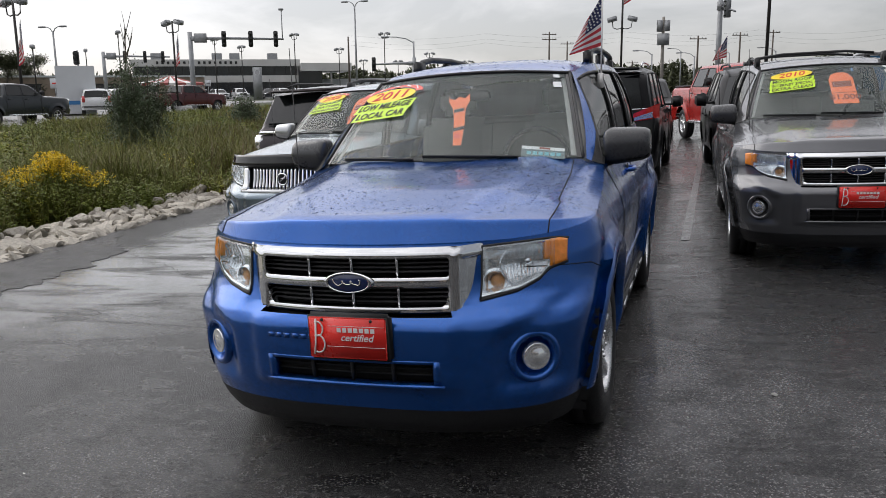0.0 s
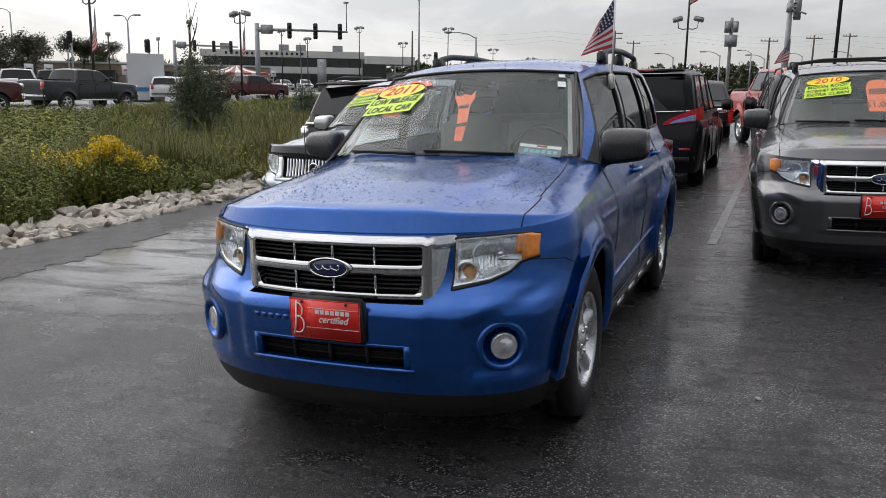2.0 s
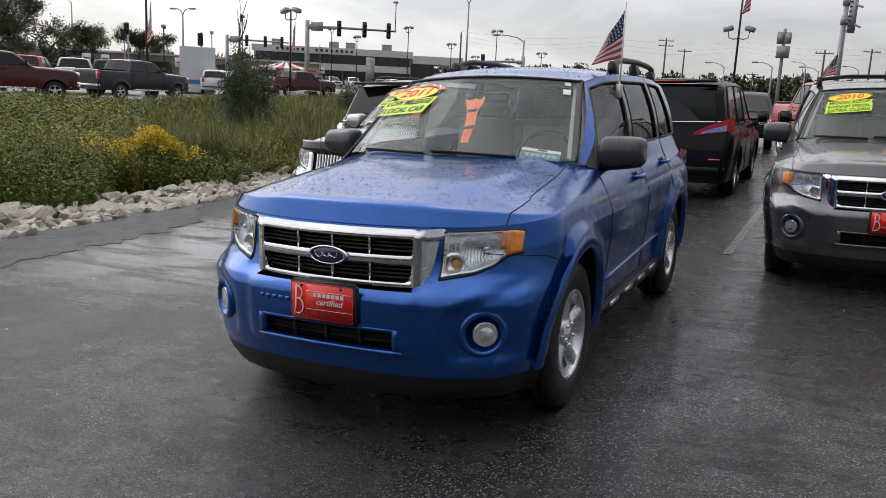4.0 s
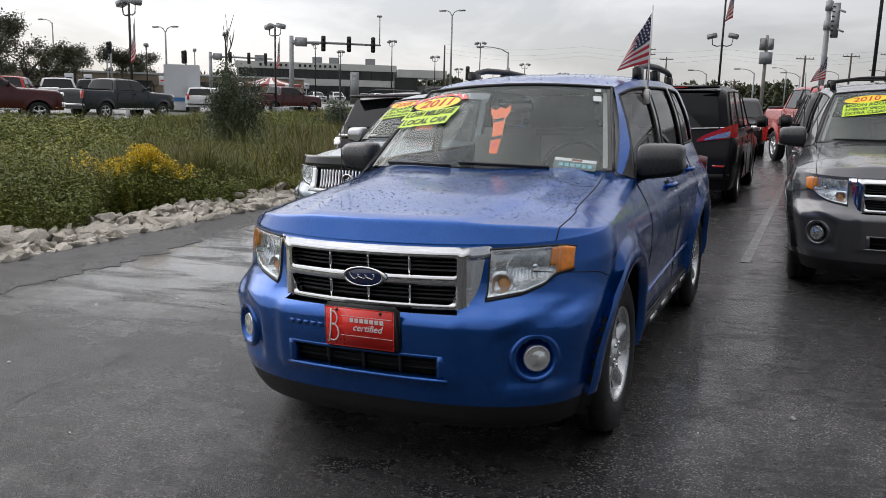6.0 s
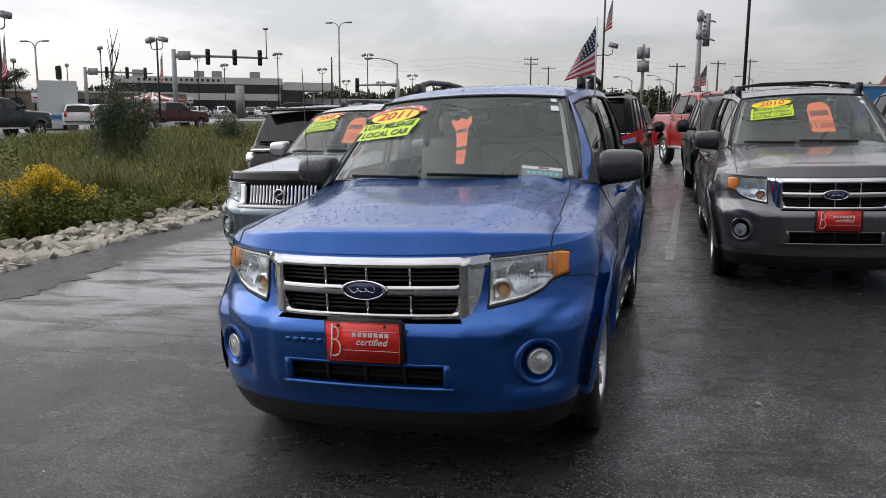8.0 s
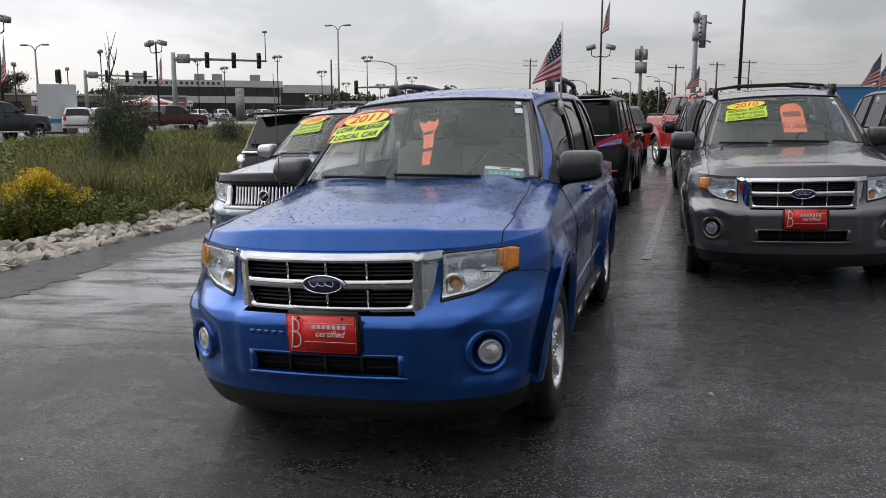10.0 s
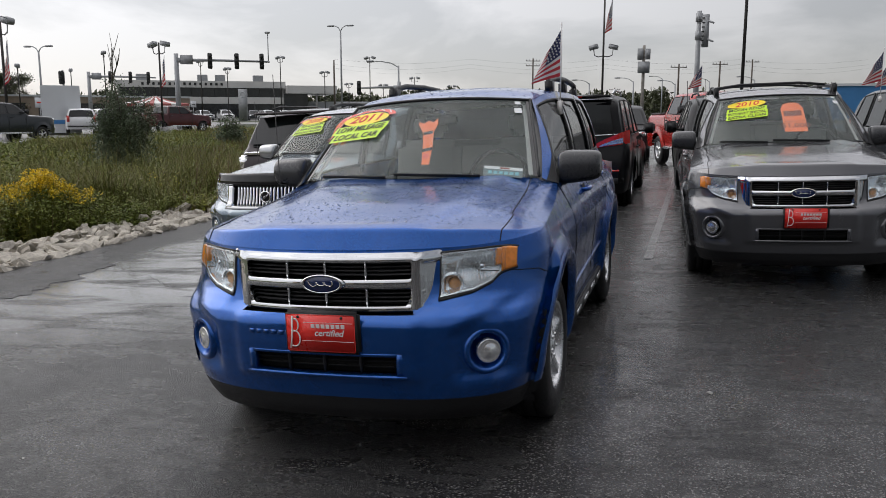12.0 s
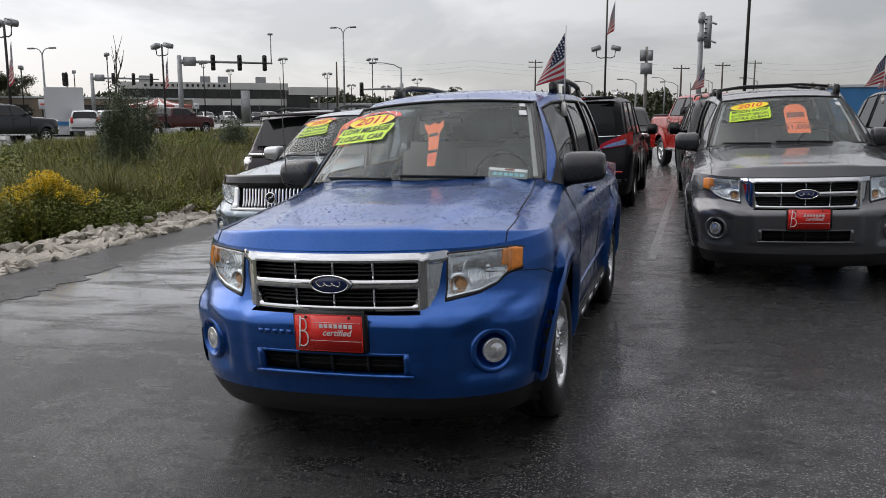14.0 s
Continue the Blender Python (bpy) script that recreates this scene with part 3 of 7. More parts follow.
def crisp(ob, angle=35.0):
    """Smooth shading that breaks at the sharp edges."""
    ob.data.set_sharp_from_angle(angle=radians(angle))
    return ob


def nose_frame(x, z, off=0.0):
    e = 0.02
    yx = (nose_y(x + e, z) - nose_y(x - e, z)) / (2 * e)
    return frame_at(Vector((x, nose_y(x, z) - off, z)), (1, yx, 0), (0, 0, 1))


def gap_line(points, parent, width=0.0055, name="panel_gap"):
    return part(name, tube(points, width / 2, 5), M_DARK, parent)


def window_sticker(parent, a, b, rows, w, tilt=0.0, top=None, size=1.0):
    """A stack of printed strips on the windscreen, with the year on an oval."""
    c = screen_point(a, b, 0.006)
    right = screen_point(a + 0.05, b) - screen_point(a - 0.05, b)
    up = screen_point(a, b + 0.05) - screen_point(a, b - 0.05)
    m = frame_at(c, right, up) @ Matrix.Rotation(tilt, 4, "Z") @ Matrix.Scale(size, 4)
    year, lines = rows
    root = raw("year_sticker", [(math.cos(t) * w * 0.52, 0.052 + math.sin(t) * 0.047, z) for z in (0.0, 0.0012) for t in [2 * math.pi * i / 40 for i in range(40)]],
               [tuple(range(40, 80))] + [(i, (i + 1) % 40, 40 + (i + 1) % 40, 40 + i) for i in range(40)], M_STK_Y, parent, "yellow oval window sticker with a red year", False, m)
    if top:
        raw("sticker_arc", [(math.cos(t) * w * r, 0.062 + math.sin(t) * 0.052 * r / 0.52, -0.0008) for r in (0.50, 0.655) for t in [0.05 + 3.0 * i / 24 for i in range(25)]],
            [(i, i + 1, 26 + i, 25 + i) for i in range(24)], top, root, "red arched strip with small print", False)
        for i in range(5):
            t = 0.55 + 2.0 * i / 4
            bars = bmesh.new()
            box(bars, -0.016, 0.016, -0.003, 0.003, 0, 0.0008, m=Matrix.Translation((math.cos(t) * w * 0.585, 0.062 + math.sin(t) * 0.052 * 0.585 / 0.52, 0.0)) @ Matrix.Rotation(t - math.pi / 2, 4, "Z"))
            part("small_print", bars, M_INK_W, root, smooth=False)
    lettering(year, 0.078, M_INK_R, root, Matrix.Translation((0, 0.053, 0.002)), "year", shear=0.2, stretch=1.25)
    for i, (words, size, width) in enumerate(lines):
        y = -0.012 - sum(l[1] * 1.02 for l in lines[:i]) - size * 0.2
        strip = raw("slogan_strip", [(-width / 2 - 0.012, y - size * 0.52, 0.001), (width / 2 + 0.004, y - size * 0.52, 0.001), (width / 2 + 0.012, y + size * 0.52, 0.001), (-width / 2, y + size * 0.52, 0.001)],
                    [(0, 1, 2, 3)], M_STK_G, root, "lime green strip with black capitals", False)
        ob = lettering(words, size * 0.95, M_INK_K, strip, Matrix.Translation((0, y, 0.0025)), "slogan", shear=0.12)
        fit = (width * 0.95) / max(0.01, ob.dimensions.x)
        ob.matrix_basis = Matrix.Translation((0, y, 0.0025)) @ Matrix.Diagonal((fit, 1, 1, 1))
    return root


def hanging_tag(parent, a0, b0, a1, b1, w, torn=False):
    """An orange card against the inside of the windscreen; its top and foot are given on the glass."""
    up = screen_point(a0, b0, -0.008) - screen_point(a1, b1, -0.008)
    h = up.length
    m = frame_at(screen_point(a0, b0, -0.008), screen_point(a0 + 0.1, b0) - screen_point(a0 - 0.1, b0), up)
    side = Matrix.Rotation(math.atan2(up.dot(m.col[0].to_3d()), up.dot(m.col[1].to_3d())), 4, "Z")
    m = m @ side.inverted()
    if torn:
        out = [(-0.5, 0.0), (-0.48, -0.05), (-0.22, -0.10), (0.0, -0.04), (0.25, -0.10), (0.48, -0.02), (0.5, -0.16), (0.30, -0.30), (0.26, -0.62), (0.12, -1.0), (-0.26, -0.98), (-0.24, -0.5), (-0.30, -0.28), (-0.5, -0.12)]
    else:
        out = [(-0.5, -0.22), (-0.36, -0.06), (-0.12, 0.0), (0.2, 0.0), (0.36, -0.05), (0.5, -0.2), (0.5, -1.0), (-0.5, -1.0)]
    n = len(out)
    vs = [(px * w, py * h, zz) for zz in (0.0, 0.0015) for px, py in out]
    tag = raw("hanging_tag", vs, [tuple(range(n))[::-1], tuple(range(n, 2 * n))] + [(i, (i + 1) % n, n + (i + 1) % n, n + i) for i in range(n)], M_TAG, parent, "bright orange price card hung behind the windscreen", False, m)
    if torn:
        for yy in (-0.30, -0.66):
            raw("tag_band", [(-0.25 * w, yy * h, 0.003), (0.24 * w, (yy + 0.015) * h, 0.003), (0.24 * w, (yy - 0.05) * h, 0.003), (-0.25 * w, (yy - 0.065) * h, 0.003)], [(0, 1, 2, 3)], M_INK_K, tag, "dark printed band", False)
        raw("tag_number", [(-0.2 * w, -0.78 * h, 0.003), (0.1 * w, -0.78 * h, 0.003), (0.08 * w, -0.86 * h, 0.003), (-0.2 * w, -0.86 * h, 0.003)], [(0, 1, 2, 3)], M_STK_R, tag, "", False)
    else:
        raw("tag_band", [(-0.40 * w, -0.30 * h, 0.003), (0.38 * w, -0.28 * h, 0.003), (0.38 * w, -0.46 * h, 0.003), (-0.40 * w, -0.48 * h, 0.003)], [(0, 3, 2, 1)], M_TAGBAND, tag, "darker printed band", False)
        raw("tag_rule", [(-0.46 * w, -0.66 * h, 0.003), (0.46 * w, -0.64 * h, 0.003), (0.46 * w, -0.655 * h, 0.003), (-0.46 * w, -0.675 * h, 0.003)], [(0, 3, 2, 1)], M_TAGBAND, tag, "", False)
        lettering("$1,000", h * 0.22, M_TAGBAND, tag, Matrix.Translation((0, -0.80 * h, 0.003)), "price")
    return tag


def seat(parent, x, y, mat):
    s = part("seat", boxes((x - 0.25, x + 0.25, y, y + 0.52, 0.55, 0.78), bevel=0.06), mat, parent, "grey cloth front seat")
    b = bmesh.new()
    box(b, x - 0.25, x + 0.25, -0.08, 0.08, 0.0, 0.62, bevel=0.06)
    bmesh.ops.transform(b, matrix=Matrix.Translation((0, y + 0.50, 0.74)) @ Matrix.Rotation(radians(-14), 4, "X"), verts=b.verts)
    part("seat_back", b, mat, s)
    part("headrest", boxes((x - 0.13, x + 0.13, y + 0.62, y + 0.72, 1.36, 1.54), bevel=0.04), mat, s)
    return s


def suv(m, paint, label, group="", style="plain", sticker=None, tag=None, rails="bar", beads=0, bumper_paint=None, badge=True, sheet_on_dash=False, seed=3, plate=True):
    """A whole parked vehicle of this make; style "waterfall" has the upright chrome grille bars and the bonnet shield."""
    rnd = random.Random(seed)
    car = thing("sport_utility_vehicle", m, label, "car", group)
    bp = bumper_paint or paint
    # body panels
    for (name, side), quads in SHELL.items():
        mat = {"lower_cladding": M_PLASTIC, "front_bumper": bp}.get(name, paint)
        part(name, quads_to_bm(quads), mat, car)
    us, vs = hood_across(), hood_rows()
    cut = 0.79
    inner = [u for u in us if abs(u) <= cut + 0.03]
    part("bonnet", sheet(hood_point, inner, vs), paint, car)
    part("wing_top", sheet(hood_point, [u for u in us if u >= max(inner)], vs), paint, car)
    part("wing_top", sheet(hood_point, [u for u in us if u <= min(inner)], vs), paint, car)
    for s in (1, -1):
        gap_line([hood_point(max(inner) * s, v) + Vector((0, 0, 0.0005)) for v in vs], car)
    # underside and wheel housings
    part("underbody", boxes((-0.60, 0.60, -0.50, 3.35, 0.25, 0.34)), M_DARK, car)
    for y in (0.0, WB):
        for s in (1, -1):
            well = bmesh.new()
            ring = []
            for i in range(25):
                a = math.pi * (0.0 + 1.0 * i / 24)
                ring.append((y + math.cos(a) * (ARCH + 0.008), HUB_Z + math.sin(a) * (ARCH + 0.008)))
            A = [[well.verts.new((x * s, yy, zz)) for yy, zz in ring] for x in (0.50, 0.895)]
            for i in range(24):
                well.faces.new((A[0][i], A[0][i + 1], A[1][i + 1], A[1][i]))
            back = [well.verts.new((0.52 * s, yy, zz)) for yy, zz in ring]
            well.faces.new(back)
            part("wheel_housing", well, M_DARK, car)
            lip = bmesh.new()
            L = []
            for i in range(41):
                a = math.pi * (-0.06 + 1.08 * i / 40)
                row = []
                for rr, dx in ((ARCH + 0.060, 0.0), (ARCH + 0.048, 0.006), (ARCH + 0.030, 0.010), (ARCH + 0.010, 0.010), (ARCH - 0.006, 0.005), (ARCH - 0.008, -0.030)):
                    yy, zz = y + math.cos(a) * rr, HUB_Z + math.sin(a) * rr
                    xx = side_x(yy, max(0.25, zz)) + dx
                    row.append(lip.verts.new((xx * s, yy, zz)))
                L.append(row)
            for i in range(40):
                for k in range(5):
                    f = (L[i][k], L[i + 1][k], L[i + 1][k + 1], L[i][k + 1])
                    lip.faces.new(f if s < 0 else f[::-1])
            part("arch_flare", lip, paint, car)
            wheel(car, 0.775 * s, y, s)
    # sills with step inserts
    for s in (1, -1):
        part("sill", boxes(*[tuple(sorted((0.845 * s, 0.885 * s))) + (0.50, 2.12, 0.29, 0.375)], bevel=0.012), M_PLASTIC, car)
        for i in range(4):
            part("sill_insert", boxes(*[tuple(sorted((0.884 * s, 0.890 * s))) + (0.72 + i * 0.36, 0.92 + i * 0.36, 0.325, 0.352)], bevel=0.002), M_ALLOY, car)
    # cabin shell
    part("roof", sheet(roof_point, steps(24, -1, 1), steps(36)), paint, car)
    glass = part("windscreen", sheet(lambda a, b: screen_point(a, b), steps(16, -0.985, 0.985), steps(10)), M_GLASS, car, "clear laminated windscreen with rain on it")
    glass.visible_shadow = False
    part("screen_seal", tube([screen_point(a, b, 0.002) for a, b in [(-0.985 + 1.97 * i / 20, 0.985) for i in range(21)]], 0.009, 6), M_PLASTIC, glass)
    for s in (1, -1):
        part("screen_seal", tube([screen_point(0.985 * s, b, 0.002) for b in steps(12)], 0.009, 6), M_PLASTIC, glass)
    part("screen_band", sheet(lambda a, b: screen_point(a, b, 0.0015), steps(16, -0.98, 0.98), steps(2, 0.965, 0.995)), M_GLOSSBLACK, glass, "black printed band along the edge of the glass")
    for s in (1, -1):
        part("screen_band", sheet(lambda a, b: screen_point(a * s, b, 0.0015), steps(2, 0.945, 0.98), steps(12), flip=s < 0), M_GLOSSBLACK, glass, "black printed band along the edge of the glass")
        part("pillar_cover", sheet(lambda a, b: screen_point(a * s, b, -0.03), steps(3, 0.915, 0.95), steps(12, 0.06, 0.97), flip=s < 0), M_PALETRIM, car, "pale inner pillar cover")
    part("scuttle", sheet(lambda a, b: (0.755 * a, 0.40 + 0.135 * a * a - 0.085 + 0.10 * b, 1.128 - 0.065 * a ** 4 + 0.014 * b - 0.004 * a * a), steps(20, -1, 1), steps(3)), M_PLASTIC, car)
    for a0, a1 in ((-0.80, -0.20), (-0.14, 0.55)):
        pts = [screen_point(a0 + (a1 - a0) * t, 0.002 + 0.030 * (1 - t), 0.013) for t in steps(8)]
        wiper = part("wiper", tube(pts, 0.0055, 6), M_PLASTIC, car)
        part("wiper_blade", tube([p - Vector((0, -0.004, 0.008)) for p in pts], 0.0045, 5), M_RUBBER, wiper)
    for s in (1, -1):
        fl = s < 0
        # pillars and frames
        for c0, c1, mat, name in ((0, 1, paint, "front_pillar"), (2, 3, M_GLOSSBLACK, "centre_pillar"), (4, 5, M_GLOSSBLACK, "rear_pillar"), (6, 7, paint, "tail_pillar")):
            part(name, sheet(lambda c, k: flank_point(c, k, s, 0.004), steps(4, c0, c1), steps(10), flip=fl), mat, car)
        for c0, c1, name in ((1, 2, "front_window"), (3, 4, "rear_window"), (5, 6, "quarter_window")):
            pane = part(name, sheet(lambda c, k: flank_point(c, k, s, -0.008), steps(8, c0, c1), steps(8, 0.0, 0.95), flip=fl), M_SIDEGLASS if c0 < 3 else M_TINT if c0 < 5 else M_DARKGLASS, car, "tinted side glass")
            pane.visible_shadow = False
            part("window_frame", sheet(lambda c, k: flank_point(c, k, s, 0.004), steps(8, c0, c1), steps(2, 0.90, 1.0), flip=fl), paint, pane)
            edge = [flank_point(c0 + (c1 - c0) * t, 0.015, s, 0.002) for t in steps(6)] + [flank_point(c1, k, s, 0.0) for k in steps(6, 0.015, 0.90)] + \
                   [flank_point(c1 - (c1 - c0) * t, 0.90, s, 0.002) for t in steps(6)] + [flank_point(c0, 0.90 - k, s, 0.0) for k in steps(6, 0, 0.885)]
            part("window_seal", tube(edge, 0.009, 5), M_PLASTIC, pane)
        gap_line([(s * (side_x(y, z) + 0.001), y, z) for y, z in [(-0.60 + 0.27 * t, 0.842 - 0.03 * t - 0.10 * max(0.0, t - 0.8)) for t in steps(14)]], car, 0.004)
        # door shut lines and handles
        for ya, yb in ((0.60, 0.62), (1.58, 1.585), (2.50, 2.30)):
            gap_line([(s * (side_x(y, z) + 0.0005), y, z) for z, y in [(lerp_table(RIM_TOP, ya) - 0.01 - (lerp_table(RIM_TOP, ya) - 0.41) * t, ya + (yb - ya) * t) for t in steps(12)]], car)
        gap_line([(s * (side_x(y, 0.40) + 0.0005), y, 0.40) for y in steps(14, 0.62, 2.18)], car)
        for y in (1.37, 2.30):
            z = 1.015 if y < 2 else 1.045
            x = side_x(y, z)
            part("handle_cup", lathe([(0.004, 0.0), (0.004, 0.030), (0.0, 0.036)], 20), M_DARK, car, at=Matrix.Translation((s * (x - 0.004), y - 0.02, z + 0.004)) @ Matrix.Diagonal((s, 1.5, 0.9, 1)))
            part("door_handle", tube([(s * (x + 0.002), y - 0.10, z), (s * (x + 0.034), y - 0.075, z + 0.002), (s * (x + 0.040), y, z + 0.003), (s * (x + 0.034), y + 0.075, z + 0.002), (s * (x + 0.002), y + 0.10, z)], 0.014, 8), paint, car)
        part("lock_barrel", lathe([(0.0, 0.011), (0.004, 0.010), (0.005, 0.0)], 14), M_CHROME, car, at=Matrix.Translation((s * side_x(1.46, 0.965), 1.46, 0.965)) @ Matrix.Diagonal((s, 1, 1, 1)))
        part("door_moulding", tube([(s * (side_x(y, 0.50) + 0.004), y, 0.50 + 0.03 * (y - 0.6)) for y in steps(12, 0.64, 2.10)], 0.012, 6), paint, car)
        part("mirror_sail", sheet(lambda c, k: flank_point(c, k * 0.42 * (c - 0.25) / 0.75, s, 0.008), steps(5, 0.25, 1.0), steps(6), flip=fl), M_PLASTIC, car)
        # mirrors
        def shell(u, v):
            """Mirror housing: a blunt rounded shell, taller inboard below, its outer end swept back."""
            th, ph = math.pi * (u - 0.5), 2 * math.pi * v
            e = lambda c, p: math.copysign(abs(c) ** p, c)
            px, py, pz = e(math.sin(th), 0.38), e(math.cos(th), 0.38) * e(math.cos(ph), 0.55), e(math.cos(th), 0.38) * e(math.sin(ph), 0.42)
            x = 0.912 + 0.118 * px
            grow = 0.90 + 0.10 * (1 - px) / 2
            z = 1.205 + 0.088 * pz * grow - 0.018 * (1 - px) / 2 * (pz < 0)
            y = 0.765 + 0.085 * py * (1.0 if py < 0 else 0.75) + 0.35 * (x - 0.86) * (py < 0.3) * 0.6 - 0.03 * (1.0 - abs(pz)) * (py < 0)
            return (x * s, y, z)
        mo = crisp(part("mirror", sheet(shell, steps(24), steps(40), flip=s < 0), M_SILVER2 if style != "plain" else M_MIRROR, car, "black door mirror housing" if style == "plain" else "silver door mirror housing"), 60)
        part("mirror_base", sheet(lambda u, v: Vector(shell(u, 0.60 + 0.30 * v)) * 1.0 + Vector((0, -0.002, -0.006)), steps(12, 0.05, 0.95), steps(8), flip=s < 0), M_PLASTIC, mo, "matt black lower part of the housing")
        part("mirror_arm", boxes(tuple(sorted((0.755 * s, 0.85 * s))) + (0.70, 0.80, 1.095, 1.150), bevel=0.016), M_PLASTIC, mo)
        part("mirror_glass", boxes(tuple(sorted((0.830 * s, 0.995 * s))) + (0.836, 0.840, 1.135, 1.275), bevel=0.001), M_CHROME, mo)
        # roof rails
        if rails == "rack":
            pts = [Vector((s * 0.575, y, lerp_table(ROOF_E, y) + h)) for y, h in ((1.30, 0.02), (1.45, 0.055), (2.0, 0.062), (2.5, 0.062), (2.95, 0.060), (3.10, 0.02))]
        else:
            pts = [Vector((s * 0.575, y, lerp_table(ROOF_E, y) + h)) for y, h in ((1.72, 0.03), (1.86, 0.085), (2.05, 0.105), (2.5, 0.115), (2.90, 0.115), (3.05, 0.11), (3.08, 0.03))]
        rail = part("roof_rail", tube(pts, 0.017 if rails == "rack" else 0.021, 8), M_PLASTIC, car, "black roof rail")
        for y in ((1.36, 2.2, 3.04) if rails == "rack" else (1.80, 2.42, 3.02)):
            part("rail_foot", boxes(tuple(sorted((s * 0.55, s * 0.60))) + (y - 0.07, y + 0.07, lerp_table(ROOF_E, y) - 0.01, lerp_table(ROOF_E, y) + 0.09), bevel=0.01), M_PLASTIC, rail)
    for y in ((1.75, 2.85) if rails == "rack" else ()):
        part("roof_crossbar", tube([(-0.56, y, 1.715), (-0.3, y, 1.745), (0.3, y, 1.745), (0.56, y, 1.715)], 0.014, 8), M_PLASTIC, car)
    # tailgate glass and lamps
    tg = part("tailgate_glass", sheet(lambda a, b: (a * (0.72 - 0.12 * b), 3.42 - 0.16 * b - 0.08 * a * a, 1.12 + 0.46 * b), steps(10, -1, 1), steps(6), flip=True), M_DARKGLASS, car)
    for s in (1, -1):
        part("tail_lamp", sheet(lambda u, v: (s * (0.88 - 0.10 * u), 3.14 + 0.27 * u, 0.72 + 0.36 * v), steps(4), steps(6), flip=s > 0), M_TAIL, car)
    # grille
    top, low, gx = 0.942, 0.682, 0.486
    if style == "plain":
        wide = lambda z: lerp_table([(0.670, 0.432), (0.72, 0.470), (0.78, 0.494), (0.95, 0.500)], z)

        def on_grille(u, z):
            x = u * wide(z) / 0.49
            ax = abs(x)
            hump = lambda t: math.sqrt(max(0.0, 1 - (2 * t - 1) ** 2)) if 0 < t < 1 else 0.0
            o = 0.026 - 0.046 * smooth_step(0.424, 0.500, ax)
            across = hump((z - 0.896) / 0.060) , hump((z - 0.786) / 0.050) * (1 - smooth_step(0.385, 0.40, ax)), hump((z - 0.680) / 0.038) * 0.6
            o += 0.014 * max(max(across), hump((ax - 0.380) / 0.056))
            o -= 0.012 * smooth_step(0.905, 0.944, z)
            return Vector((x, nose_y(x, 0.80) - o + 0.05 * (z - 0.80), z))
        us = [-0.49 + 0.98 * i / 170 for i in range(171)]
        vz = [0.690 + 0.254 * i / 70 for i in range(71)]
        holes = [round_rect(0.0, 0.8675, 0.384, 0.0375, 0.014), round_rect(0.0, 0.7530, 0.384, 0.0390, 0.014)]
        gr = crisp(part("grille_frame", pierced_shell(on_grille, us, vz, holes, Vector((0, 0.048, 0))), M_CHROME, car, "bright chrome grille surround"), 50)
        # gloss black paints the asphalt mirrored in the chrome's underside
        part("grille_base", nose_patch(-0.40, 0.40, lambda x: 0.668, lambda x: 0.691, 0.012, 0.05, 24, 3, 0.0, "v", 0.0, 0.80), M_GLOSSBLACK, gr, "dark strip under the chrome surround")
        for x in (-0.185, 0.0, 0.185):
            for z0_, z1_ in ((0.831, 0.904), (0.714, 0.791)):
                part("grille_divider", nose_patch(x - 0.0048, x + 0.0048, lambda x: z0_, lambda x: z1_, 0.012, 0.02, 2, 4, 0.003, "u", 0.0, 0.80), M_CHROME, gr)
        # near-black sheet paints the shade behind the grille slats
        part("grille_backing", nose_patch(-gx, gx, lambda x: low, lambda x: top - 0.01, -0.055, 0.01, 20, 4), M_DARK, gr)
        for z in (0.727, 0.745, 0.763, 0.780, 0.845, 0.862, 0.879, 0.895):
            part("grille_slat", nose_patch(-gx + 0.07, gx - 0.07, lambda x: z - 0.0045, lambda x: z + 0.0035, -0.006, 0.03, 20, 1, 0.0, "v", 0.006, 0.80), M_PLASTIC, gr)
    else:
        gr = part("grille_frame", nose_patch(-gx - 0.02, gx + 0.02, lambda x: 0.918, lambda x: 0.945, 0.014, 0.05, 24, 2), M_PLASTIC, car)
        part("grille_base", nose_patch(-gx - 0.02, gx + 0.02, lambda x: 0.690, lambda x: 0.715, 0.012, 0.04, 24, 2), M_SILVER2, gr)
        for s in (1, -1):
            x0, x1 = sorted((s * (gx - 0.05), s * (gx + 0.02)))
            part("grille_side", nose_patch(x0, x1, lambda x: 0.70, lambda x: 0.93, 0.014, 0.05, 4, 6), M_CHROME, gr)
        # dark sheet in place of the shaded depth behind the upright bars
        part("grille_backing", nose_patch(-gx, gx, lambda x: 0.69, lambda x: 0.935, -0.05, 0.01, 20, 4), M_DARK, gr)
        for i in range(19):
            x = -0.36 + 0.04 * i
            part("grille_bar", nose_patch(x - 0.008, x + 0.008, lambda x: 0.71, lambda x: 0.925, 0.006, 0.03, 2, 6), M_CHROME, gr)
        shield = nose_patch(-0.66, 0.66, lambda x: 0.935 + 0.0 * x, lambda x: 1.045 - 0.02 * abs(x), 0.035, 0.012, 24, 4)
        part("bonnet_shield", shield, M_GLOSSBLACK, car, "dark smoked plastic bonnet deflector")
    bz = 0.814
    by = nose_y(0, 0.80) - (0.040 if style == "plain" else 0.022)
    oval = lathe([(0.0, 0.104), (-0.010, 0.100), (-0.016, 0.089), (-0.012, 0.084)], 40, "y")
    if style == "plain":
        ov = part("badge_rim", oval, M_CHROME, car, "chrome-rimmed oval badge", at=Matrix.Translation((0, by, bz)) @ Matrix.Diagonal((1, 1, 0.42, 1)))
        part("badge_face", lathe([(-0.004, 0.087), (-0.010, 0.066), (-0.0125, 0.0)], 40, "y"), M_BADGE, ov)
